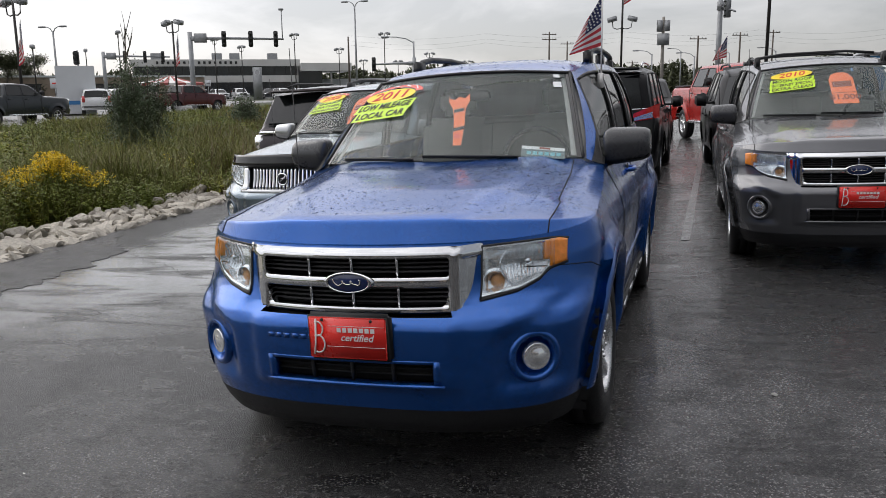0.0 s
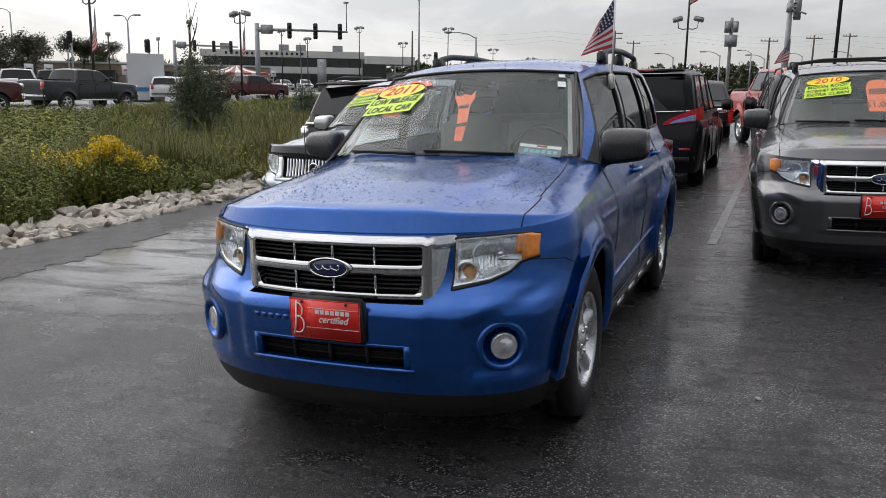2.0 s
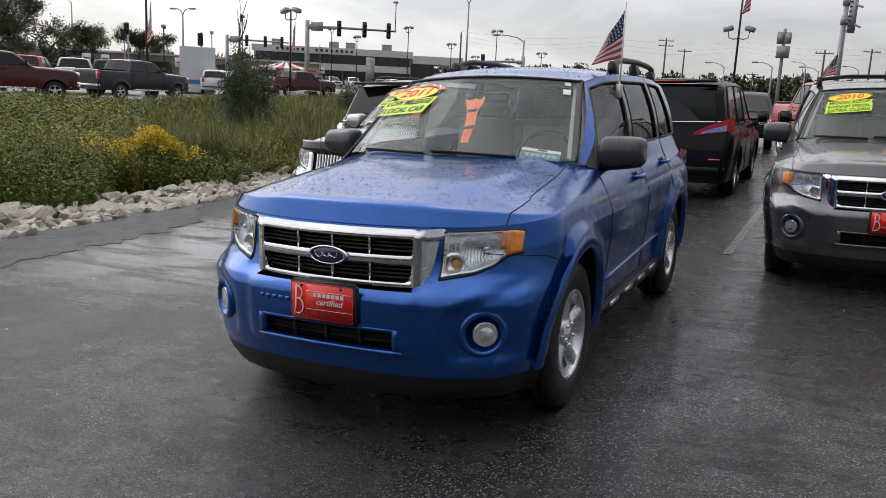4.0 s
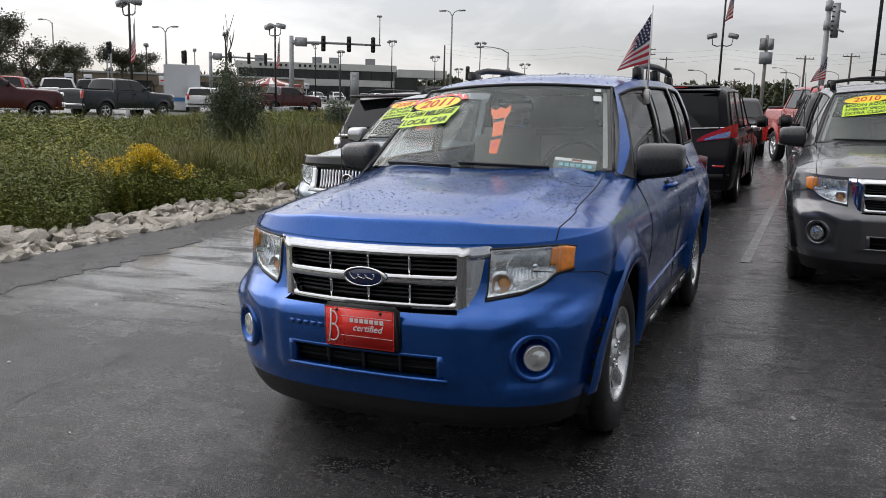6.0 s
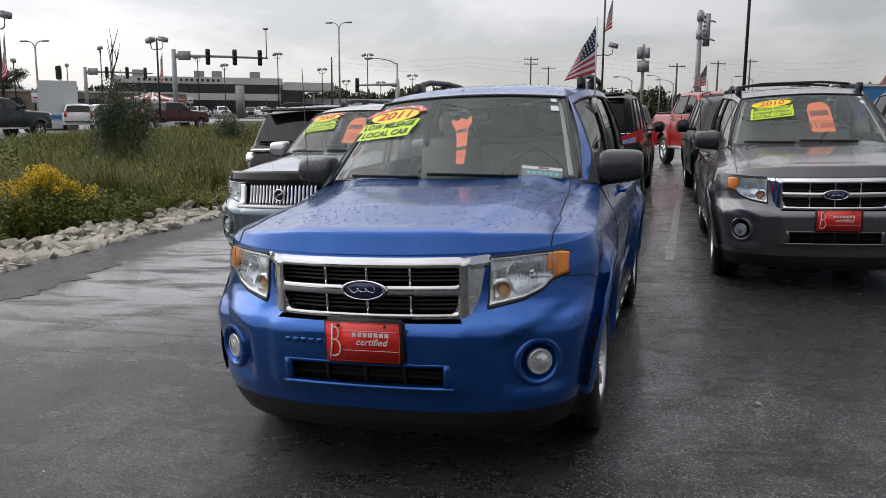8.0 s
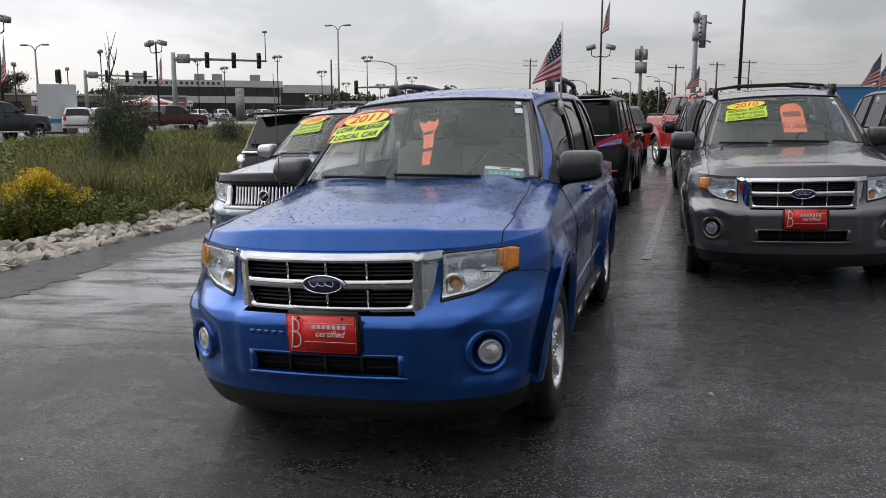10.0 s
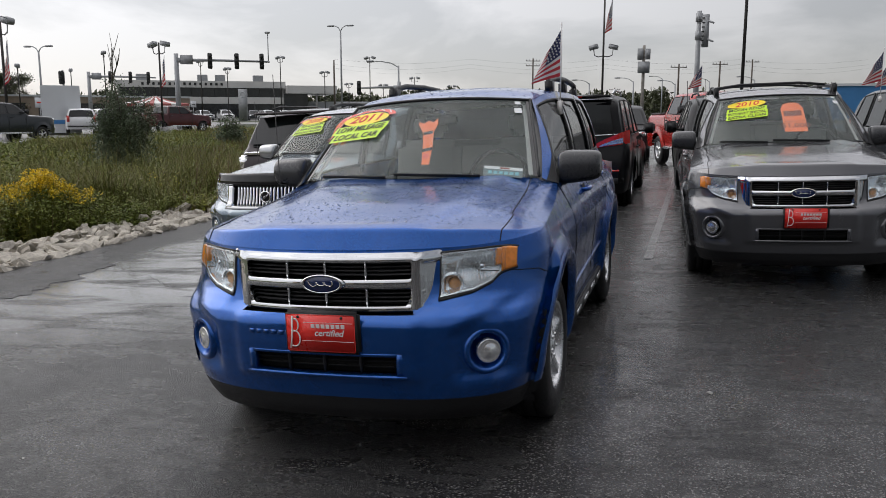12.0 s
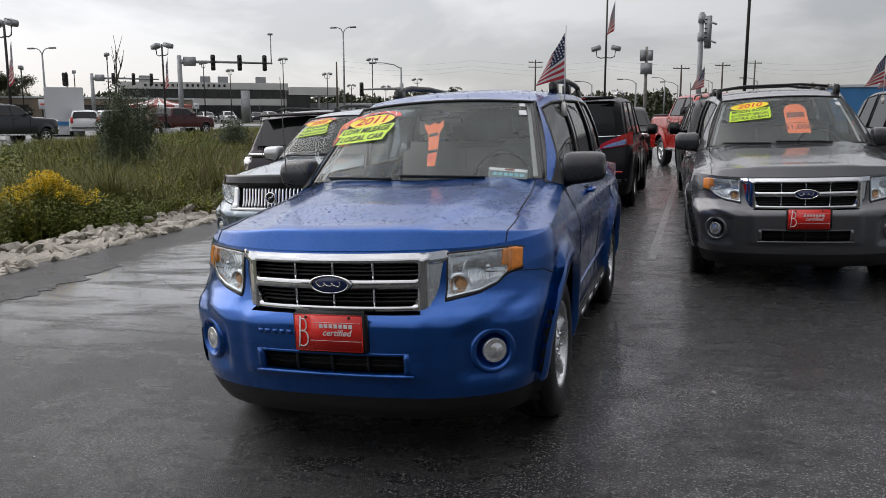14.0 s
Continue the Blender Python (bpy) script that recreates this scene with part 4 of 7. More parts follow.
        part("badge_mark", tube([(-0.058 + 0.108 * t - 0.010 * math.sin(19 * t), -0.0145, (0.030 if t < 0.2 or t > 0.85 else 0.018) * math.sin(19 * t + 1.2) + 0.004) for t in steps(60)], 0.0036, 5), M_CHROME, ov)
    else:
        ov = part("badge_rim", lathe([(0.0, 0.062), (-0.012, 0.060), (-0.014, 0.050), (-0.004, 0.046)], 32, "y"), M_CHROME, car, "round chrome badge", at=Matrix.Translation((0, by, bz)))
        part("badge_face", lathe([(-0.004, 0.048), (-0.004, 0.0)], 32, "y"), M_DARK, ov)
        for k in (-1, 0, 1):
            part("badge_mark", tube([(-0.03 + 0.015 * k, -0.008, -0.028 + 0.012 * k), (0.0 + 0.015 * k, -0.008, 0.008), (0.03, -0.008, 0.022 + 0.012 * k)], 0.004, 5), M_CHROME, ov)
    # head lamps
    for s in (1, -1):
        zlo = lambda x: lerp_table(LAMP_LOW, abs(x))
        zhi = lambda x: lerp_table(LAMP_TOP, abs(x))

        def in_bowl(u, v):
            """The lamp's inside: a wide fluted bowl and a small round one in a bright moulded housing."""
            ax = 0.499 + 0.239 * u
            z = zlo(ax) + (zhi(ax) - zlo(ax)) * v
            edge = smooth_step(0.04, 0.09, u) * smooth_step(0.05, 0.11, v) * (1 - smooth_step(0.90, 0.95, v)) * (1 - smooth_step(0.92, 0.97, u))
            r1 = math.hypot((ax - 0.645) / 0.084, (z - 0.852) / 0.080)
            r2 = math.hypot((ax - 0.543) / 0.043, (z - 0.7935) / 0.043)
            deep = 0.012 * edge
            if r1 < 1 and edge > 0.2:
                deep = max(deep, edge * (0.016 + 0.050 * (1 - r1 * r1) + 0.0045 * math.sin(ax * 520) * smooth_step(0.15, 0.4, r1)))
            if r2 < 1.1:
                deep = edge * (0.004 if r2 > 0.86 else 0.014 + 0.020 * (1 - r2 * r2))
            p = Vector((s * ax, nose_y(ax, z), z))
            return p + Vector((0, deep - 0.004, 0)) + Vector((-s * deep * 0.35, 0, 0))
        hl = part("head_lamp", sheet(in_bowl, steps(92), steps(60), flip=s < 0), M_REFLECTOR, car, "clear head lamp with a fluted chrome reflector")
        x0, x1 = sorted((0.732 * s, 0.788 * s))
        part("side_marker", nose_patch(x0, x1, zlo, zhi, 0.006, 0.02, 10, 8), M_AMBER if style == "plain" else M_REFLECTOR, hl, "amber corner lens" if style == "plain" else "clear corner lens")
        x0, x1 = sorted((0.714 * s, 0.731 * s))
        part("side_marker", nose_patch(x0, x1, lambda x: 0.862, lambda x: zhi(x) - 0.004, 0.006, 0.02, 4, 6), M_AMBER if style == "plain" else M_REFLECTOR, hl, "amber corner lens" if style == "plain" else "clear corner lens")
        for lo_, hi_, name in ((lambda x: zlo(x) - 0.010, lambda x: zlo(x) + 0.003, "lamp_bezel"), (lambda x: zhi(x) - 0.002, lambda x: zhi(x) + 0.007, "lamp_bezel")):
            x0, x1 = sorted((0.494 * s, 0.792 * s))
            part(name, nose_patch(x0, x1, lo_, hi_, 0.005, 0.03, 16, 1), M_PLASTIC, hl)
        x0, x1 = sorted((0.492 * s, 0.499 * s))
        part("lamp_bezel", nose_patch(x0, x1, lambda x: zlo(x) - 0.006, zhi, 0.005, 0.03, 1, 6), M_PLASTIC, hl)
        part("lamp_bulb", lathe([(0.0, 0.017), (0.012, 0.016), (0.020, 0.010), (0.022, 0.0)], 20, "z"), M_CHROME, hl, at=nose_frame(0.645 * s, 0.855, -0.052))
        part("bowl_rim", tube([Vector((s * (0.645 + 0.085 * math.cos(t)), nose_y(0.645 + 0.085 * math.cos(t), 0.852 + 0.079 * math.sin(t)) + 0.006, 0.852 + 0.079 * math.sin(t))) for t in steps(30, 0.5 * math.pi, 1.78 * math.pi)], 0.003, 6), M_CHROME, hl)
        part("bowl_rim", tube([Vector((s * (0.543 + 0.043 * math.cos(t)), nose_y(0.543 + 0.043 * math.cos(t), 0.7935 + 0.043 * math.sin(t)) - 0.001, 0.7935 + 0.043 * math.sin(t))) for t in steps(30, 0.0, 2 * math.pi)], 0.0035, 6), M_CHROME, hl)
        part("turn_bulb", lathe([(0.0, 0.026), (0.010, 0.022), (0.016, 0.012), (0.018, 0.0)], 20, "z"), M_TURN if style == "plain" else M_REFLECTOR, hl, "amber turn signal bulb" if style == "plain" else "clear turn signal bulb", at=nose_frame(0.546 * s, 0.7935, -0.030))
        x0, x1 = sorted((0.497 * s, 0.745 * s))
        lens = part("lamp_lens", nose_patch(x0, x1, zlo, zhi, 0.010, 0.002, 16, 10), M_LENS, hl)
        lens.visible_shadow = False
        # fog lamps
        fm = nose_frame(0.692 * s, 0.515, 0.0)
        fog = part("fog_lamp_bezel", lathe([(-0.012, 0.108), (0.006, 0.100), (0.012, 0.088), (0.002, 0.078), (-0.03, 0.070), (-0.055, 0.05), (-0.055, 0.0)], 36, "z"), bp, car, "round moulded fog lamp surround", at=fm)
        part("fog_lamp", lathe([(-0.03, 0.050), (-0.012, 0.050), (-0.008, 0.046), (-0.012, 0.042), (-0.004, 0.028), (0.0, 0.0)], 28, "z"), M_REFLECTOR, fog, "round clear fog lamp", at=Matrix.Translation((0.008 * s, -0.004, 0.010)) @ Matrix.Scale(1.08, 4))
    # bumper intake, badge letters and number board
    # the intake's inner shade is put into this near-black sheet
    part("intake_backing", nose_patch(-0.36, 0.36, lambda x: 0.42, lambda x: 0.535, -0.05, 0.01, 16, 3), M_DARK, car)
    for x in (-0.17, 0.0, 0.17):
        part("intake_rib", nose_patch(x - 0.006, x + 0.006, lambda x: 0.425, lambda x: 0.53, -0.02, 0.02, 1, 3), M_PLASTIC, car)
    for z in (0.455, 0.480, 0.505):
        part("intake_slat", nose_patch(-0.35, 0.35, lambda x: z - 0.004, lambda x: z + 0.004, -0.036, 0.015, 16, 1), M_DARK, car)
    part("intake_lip", nose_patch(-0.375, 0.375, lambda x: 0.413, lambda x: 0.426, 0.007, 0.04, 18, 2), bp, car)
    part("intake_lip", nose_patch(-0.35, 0.35, lambda x: 0.513, lambda x: 0.526, 0.001, 0.05, 18, 2), bp, car)
    for s in (1, -1):
        x0, x1 = sorted((0.338 * s, 0.362 * s))
        part("intake_side", nose_patch(x0, x1, lambda x: 0.42, lambda x: 0.524, 0.001, 0.05, 2, 3), bp, car)
    if badge:
        for i in range(6):
            part("bumper_mark", boxes((-0.014, 0.014, -0.010, 0.010, -0.001, 0.0008), bevel=0.0004), bp, car, at=nose_frame(-0.335 + i * 0.037, 0.607, 0.001))
    if plate:
        py = nose_y(0, 0.60) - 0.018
        hold = part("plate_holder", boxes((-0.152, 0.158, py, py + 0.03, 0.535, 0.708), bevel=0.012), M_PLASTIC, car, at=Matrix.Translation((0.014, 0.0, -0.054)) @ Matrix.Diagonal((1.12, 1.0, 1.08, 1.0)))
        face = part("number_board", boxes((-0.142, 0.142, py - 0.006, py, 0.545, 0.695), bevel=0.004), M_PLATE, hold, "red dealer board with white print")
        pm = lambda x, z: frame_at((x, py - 0.0085, z), (1, 0, 0), (0, 0, 1))
        lettering("certified", 0.036, M_INK_W, face, pm(0.035, 0.622), "board_word", shear=0.3)
        for i in range(7):
            part("board_bar", boxes((-0.0075, 0.0075, -0.008, 0.008, 0, 0.001)), M_INK_W, face, "", False, pm(-0.028 + i * 0.0205, 0.650))
        part("board_rule", boxes((-0.068, 0.135, -0.0008, 0.0008, 0, 0.001)), M_INK_W, face, "", False, pm(0.0, 0.664))
        part("board_rule", boxes((-0.075, 0.138, -0.0008, 0.0008, 0, 0.001)), M_INK_W, face, "", False, pm(0.0, 0.590))
        emblem = bmesh.new()
        join_bm(emblem, tube([(-0.125, 0, 0.558), (-0.118, 0, 0.60), (-0.112, 0, 0.688)], 0.0035, 4), Matrix.Translation((0, py - 0.0085, 0)))
        for z, r in ((0.652, 0.026), (0.597, 0.032)):
            join_bm(emblem, tube([(-0.108 + math.sin(t) * r * 0.75, 0, z + math.cos(t) * r) for t in steps(16, -0.5, 3.6)], 0.0032, 4), Matrix.Translation((0, py - 0.0085, 0)))
        part("board_emblem", emblem, M_INK_W, face)
        for x in (-0.09, 0.09):
            part("board_screw", lathe([(0.0, 0.006), (-0.004, 0.005), (-0.005, 0.0)], 10, "y"), M_INK_K, face, at=Matrix.Translation((x, py - 0.006, 0.685)))
    # aerial
    part("aerial", tube([(-0.715, 0.20, 1.055), (-0.716, 0.21, 1.09), (-0.73, 0.245, 1.78)], 0.004, 6, taper=0.0022), M_PLASTIC, car, "thin black whip aerial")
    # cabin
    part("cabin_floor", boxes((-0.76, 0.76, 0.35, 3.3, 0.36, 0.42)), M_CABINDARK, car)
    part("dashboard", sheet(lambda a, b: (0.74 * a, 0.50 + 0.55 * b + 0.10 * a * a * (1 - b), 1.10 - 0.02 * b - 0.30 * smooth_step(0.55, 1.0, b) + 0.03 * math.exp(-((a - 0.45) / 0.3) ** 2) * smooth_step(0.2, 0.5, b)), steps(20, -1, 1), steps(12)), M_CABIN, car, "pale beige dashboard top")
    sw = part("steering_wheel", tube([(0.37 + math.cos(t) * 0.185, math.sin(t) * 0.065, math.sin(t) * 0.172) for t in [2 * math.pi * i / 28 for i in range(28)]], 0.015, 8, closed=True), M_CABINDARK, car, "dark steering wheel", at=Matrix.Translation((0, 1.02, 1.115)))
    part("steering_boss", boxes((0.29, 0.45, -0.03, 0.02, -0.06, 0.05), bevel=0.02), M_CABINDARK, sw)
    for x in (-0.37, 0.37):
        seat(car, x, 1.32, M_SEAT)
    part("rear_bench", boxes((-0.66, 0.66, 2.2, 2.7, 0.6, 0.8), (-0.66, 0.66, 2.62, 2.78, 0.75, 1.32), bevel=0.05), M_SEAT, car)
    part("inner_mirror", boxes((-0.11, 0.11, 1.05, 1.08, 1.46, 1.52), bevel=0.012), M_CABINDARK, car)
    part("headlining", sheet(lambda a, b: roof_point(a * 0.97, 0.03 + b * 0.95) - Vector((0, 0, 0.035)), steps(8, -1, 1), steps(8), flip=True), M_CABIN, car)
    for s in (1, -1):
        part("pillar_trim", sheet(lambda c, k: flank_point(c, k, s, -0.03), steps(2, 0.2, 1.0), steps(6)), M_CABIN, car)
        part("door_card", sheet(lambda u, v: (s * 0.78, 0.6 + 2.4 * u, 0.45 + 0.62 * v), steps(4), steps(4)), M_CABINDARK, car)
    if sheet_on_dash:
        dm = frame_at(screen_point(0.72, 0.062, -0.010), screen_point(0.86, 0.045) - screen_point(0.58, 0.080), screen_point(0.72, 0.2) - screen_point(0.72, 0.1))
        sd = part("dash_sheet", boxes((-0.110, 0.110, -0.036, 0.040, 0.0, 0.001)), M_SMOKE, car, "vehicle history sheet with teal and white print behind the windscreen", False, dm)
        part("sheet_strip", boxes((-0.108, 0.108, 0.018, 0.039, 0.0015, 0.002)), M_PAPER, sd, "white strip with small print", False)
        part("sheet_spot", boxes((-0.020, 0.035, 0.022, 0.035, 0.0025, 0.003)), M_TAGBAND, sd, "", False)
        for i in range(6):
            part("sheet_bar", boxes((-0.082 + i * 0.030, -0.060 + i * 0.030, -0.020, 0.004, 0.0015, 0.002)), M_TEAL, sd, "teal printed bar", False)
    # inspection labels in the corner of the screen
    for b, w, h in ((0.80, 0.045, 0.05), (0.92, 0.035, 0.03)):
        c = screen_point(0.86, b, 0.005)
        fm = frame_at(c, screen_point(0.9, b) - screen_point(0.8, b), screen_point(0.86, b + 0.05) - screen_point(0.86, b - 0.05))
        part("corner_label", boxes((-w / 2, w / 2, -h / 2, h / 2, 0, 0.001)), M_PAPER, glass, "small pale paper label", False, fm)
    if sticker:
        window_sticker(glass, *sticker)
    if tag:
        hanging_tag(car, *tag)
    if beads:
        verts, faces = [], []
        for i in range(beads):
            where = rnd.random()
            if where < 0.72:
                p0 = (rnd.uniform(-0.93, 0.93), rnd.uniform(0.10, 0.99))
                f = hood_point
            else:
                p0 = (rnd.uniform(-0.95, 0.95), rnd.uniform(0.02, 0.5))
                f = roof_point
            p = f(*p0)
            n = (f(p0[0] + 0.01, p0[1]) - f(p0[0] - 0.01, p0[1])).cross(f(p0[0], p0[1] + 0.01) - f(p0[0], p0[1] - 0.01)).normalized()
            r = rnd.choice((0.0011, 0.0014, 0.0018, 0.0024, 0.0032, 0.0048)) * rnd.uniform(0.7, 1.4)
            t = n.orthogonal().normalized()
            b = n.cross(t)
            base = len(verts)
            st = rnd.uniform(0.8, 1.5)
            for ring, hh in ((1.0, 0.0), (0.75, 0.35)):
                for k in range(7):
                    a = 2 * math.pi * k / 7
                    verts.append(p + (t * math.cos(a) * st + b * math.sin(a)) * r * ring + n * r * hh)
            verts.append(p + n * r * 0.5)
            for k in range(7):
                k2 = (k + 1) % 7
                faces.append((base + k, base + k2, base + 7 + k2, base + 7 + k))
                faces.append((base + 7 + k, base + 7 + k2, base + 14))
        tagged(raw("rain_beads", verts, faces, M_WATER, car, "beads of rain on the paint"), kind="stuff")
    return car

# ---- ground ----
def lot_z(x, y):
    return 0.0339 * x + 0.0081 * y


def land(x, y):
    """Height of the natural ground under and round the car park."""
    flat = lot_z(max(-40.0, min(45.0, x)), max(-30.0, min(70.0, y))) - 0.05
    far_left = 0.30 + 0.008 * max(0.0, math.hypot(x, y) - 45.0)
    dip = -0.35 - 0.30 * math.exp(-((x + 13.5) / 3.0) ** 2)
    bank = 0.12 * math.exp(-((x + 8.2) / 0.9) ** 2)
    a = smooth_step(-6.9, -9.5, x)
    b = smooth_step(-15.0, -23.0, x)
    z = flat * (1 - a) + dip * a + bank
    z = z * (1 - b) + far_left * b
    far = smooth_step(60, 130, math.hypot(x, y))
    return z * (1 - far) + (1.2 if x < 10 else 1.6) * far


def axis_lines(near, step, growth, end):
    out, v, s = [0.0], 0.0, step
    while v < end:
        if v > near:
            s *= growth
        v += s
        out.append(v)
    return [-v for v in out[:0:-1]] + out


gx, gy = axis_lines(34, 1.0, 1.25, 4000), axis_lines(45, 1.6, 1.25, 4000)
M_SOIL = material("soil_and_short_grass", (0.055, 0.06, 0.022), 0.9, vary=0.3, scale=0.5, fine=6, second=(0.035, 0.045, 0.015), bump=0.6, bump_scale=5)
ground = raw("ground", [(x, y, land(x, y)) for y in gy for x in gx],
             [(j * len(gx) + i, j * len(gx) + i + 1, (j + 1) * len(gx) + i + 1, (j + 1) * len(gx) + i) for j in range(len(gy) - 1) for i in range(len(gx) - 1)], M_SOIL)
tagged(ground, "rough grassy ground reaching to the horizon", "ground", kind="structure")


def wet_asphalt():
    m = bpy.data.materials.new("wet_asphalt")
    m.use_nodes = True
    n, l = m.node_tree.nodes, m.node_tree.links
    b = n["Principled BSDF"]
    tc = n.new("ShaderNodeTexCoord")

    def noise_tex(scale, detail, rough=0.5, stretch=None, distort=0.0):
        t = n.new("ShaderNodeTexNoise")
        t.inputs["Scale"].default_value, t.inputs["Detail"].default_value, t.inputs["Roughness"].default_value, t.inputs["Distortion"].default_value = scale, detail, rough, distort
        if stretch:
            mp = n.new("ShaderNodeMapping")
            mp.inputs["Scale"].default_value = stretch
            l.new(tc.outputs["Object"], mp.inputs["Vector"])
            l.new(mp.outputs["Vector"], t.inputs["Vector"])
        else:
            l.new(tc.outputs["Object"], t.inputs["Vector"])
        return t.outputs["Fac"]

    def ranged(v, a, b_, c, d):
        r = n.new("ShaderNodeMapRange")
        for k, x in (("From Min", a), ("From Max", b_), ("To Min", c), ("To Max", d)):
            r.inputs[k].default_value = x
        l.new(v, r.inputs["Value"])
        return r.outputs["Result"]

    def math_node(op, a, b_):
        q = n.new("ShaderNodeMath")
        q.operation = op
        for i, v in enumerate((a, b_)):
            if isinstance(v, float):
                q.inputs[i].default_value = v
            else:
                l.new(v, q.inputs[i])
        return q.outputs[0]

    film = noise_tex(0.55, 5, 0.6, (1.0, 0.6, 1.0), 0.6)
    grit = noise_tex(160, 2)
    patches = noise_tex(2.3, 6, 0.65, None, 0.4)
    stones = n.new("ShaderNodeTexVoronoi")
    stones.inputs["Scale"].default_value = 150.0
    l.new(tc.outputs["Object"], stones.inputs["Vector"])
    wet = ranged(math_node("ADD", math_node("ADD", math_node("MULTIPLY", film, 0.45), math_node("MULTIPLY", patches, 0.30)), math_node("MULTIPLY", noise_tex(6.5, 4, 0.6, (0.6, 1.6, 1.0), 0.3), 0.25)), 0.40, 0.58, 0.15, 0.85)
    # rain gathers in a shallow sheet along the lower side, in streaks
    place = n.new("ShaderNodeSeparateXYZ")
    l.new(tc.outputs["Object"], place.inputs[0])
    drain = math_node("MULTIPLY", ranged(place.outputs["X"], -1.9, -3.8, 0.0, 1.0), ranged(math_node("ADD", place.outputs["X"], math_node("MULTIPLY", noise_tex(1.1, 5, 0.6), 1.4)), -5.05, -4.75, 0.0, 1.0))
    drain = math_node("MULTIPLY", drain, ranged(place.outputs["Y"], 3.6, 6.2, 0.0, 1.0))
    streak = ranged(noise_tex(1.5, 6, 0.62, (0.55, 2.2, 1.0), 0.6), 0.36, 0.52, 0.0, 1.0)
    wet = math_node("MINIMUM", math_node("ADD", math_node("MULTIPLY", wet, ranged(place.outputs["X"], -3.5, 0.0, 0.45, 1.0)), math_node("MULTIPLY", drain, streak)), 1.0)
    mix = n.new("ShaderNodeMix")
    mix.data_type = "RGBA"
    mix.inputs["A"].default_value, mix.inputs["B"].default_value = (0.010, 0.0098, 0.0103, 1), (0.034, 0.0335, 0.034, 1)
    l.new(math_node("MULTIPLY", patches, grit), mix.inputs["Factor"])
    # pale chips of aggregate in the dark binder, lightened to paint their wet sparkle
    chip = n.new("ShaderNodeSeparateColor")
    l.new(stones.outputs["Color"], chip.inputs[0])
    pale = n.new("ShaderNodeMix")
    pale.data_type = "RGBA"
    pale.inputs["B"].default_value = (0.20, 0.197, 0.19, 1)
    l.new(mix.outputs["Result"], pale.inputs["A"])
    l.new(ranged(chip.outputs[0], 0.80, 0.98, 0.0, 0.80), pale.inputs["Factor"])
    l.new(pale.outputs["Result"], b.inputs["Base Color"])
    l.new(ranged(wet, 0.0, 1.0, 0.40, 0.10), b.inputs["Roughness"])
    l.new(ranged(wet, 0.0, 1.0, 0.22, 0.45), b.inputs["Specular IOR Level"])
    # standing water lies smooth over the grain
    l.new(math_node("MAXIMUM", math_node("MULTIPLY", drain, streak), math_node("MULTIPLY", ranged(wet, 0.15, 0.85, 0.16, 0.66), ranged(chip.outputs[1], 0.0, 1.0, 0.25, 1.35))), b.inputs["Coat Weight"])
    l.new(ranged(wet, 0.15, 0.9, 0.24, 0.07), b.inputs["Coat Roughness"])
    b.inputs["Coat IOR"].default_value = 1.33
    bump = n.new("ShaderNodeBump")
    bump.inputs["Distance"].default_value = 0.009
    l.new(ranged(wet, 0.0, 1.0, 0.85, 0.15), bump.inputs["Strength"])
    l.new(math_node("ADD", stones.outputs["Distance"], grit), bump.inputs["Height"])
    wave = n.new("ShaderNodeBump")
    wave.inputs["Distance"].default_value, wave.inputs["Strength"].default_value = 0.02, 0.14
    l.new(noise_tex(7.0, 3), wave.inputs["Height"])
    l.new(bump.outputs["Normal"], wave.inputs["Normal"])
    l.new(wave.outputs["Normal"], b.inputs["Normal"])
    ripple = n.new("ShaderNodeBump")
    ripple.inputs["Distance"].default_value, ripple.inputs["Strength"].default_value = 0.004, 0.30
    l.new(noise_tex(22.0, 4, 0.6), ripple.inputs["Height"])
    l.new(ripple.outputs["Normal"], b.inputs["Coat Normal"])
    return m


M_ASPHALT = wet_asphalt()
lx, ly = steps(40, -6.75, 60), steps(60, -25, 75)
park = raw("car_park", [(x, y, 0.0) for y in ly for x in lx] + [(x, y, -0.3) for x, y in ((-6.75, -25), (60, -25), (60, 75), (-6.75, 75))],
           [(j * 41 + i, j * 41 + i + 1, (j + 1) * 41 + i + 1, (j + 1) * 41 + i) for j in range(60) for i in range(40)], M_ASPHALT, at=LOT.copy())
tagged(park, "dark wet asphalt car park with a film of rain", "car park", kind="structure")
M_LINE = material("worn_white_line", (0.12, 0.12, 0.115), 0.3, vary=0.5, scale=9, fine=60, second=(0.035, 0.035, 0.035))
for x0, y0, x1, y1 in ((0.29, 8.0, 1.22, 21.6), (-2.55, 8.2, -1.7, 21.0), (3.6, 8.0, 4.4, 21.6)):
    d = Vector((x1 - x0, y1 - y0, 0)).normalized()
    s = Vector((d.y, -d.x, 0)) * 0.045
    a, b = Vector((x0, y0, 0.004)), Vector((x1, y1, 0.004))
    tagged(raw("parking_line", [a - s, a + s, b + s, b - s], [(0, 1, 2, 3)], M_LINE, smooth=False, at=LOT.copy()), "worn pale parking bay line", "road marking", "parking lines", "structure")


# darker repair along the edge, tar seams and litter
M_PATCH = material("dark_tar_patch", (0.024, 0.024, 0.025), 0.32, vary=0.6, scale=2.2, fine=120, bump=0.8, bump_scale=130, rough_vary=0.16, spec=0.4)
rp = random.Random(31)


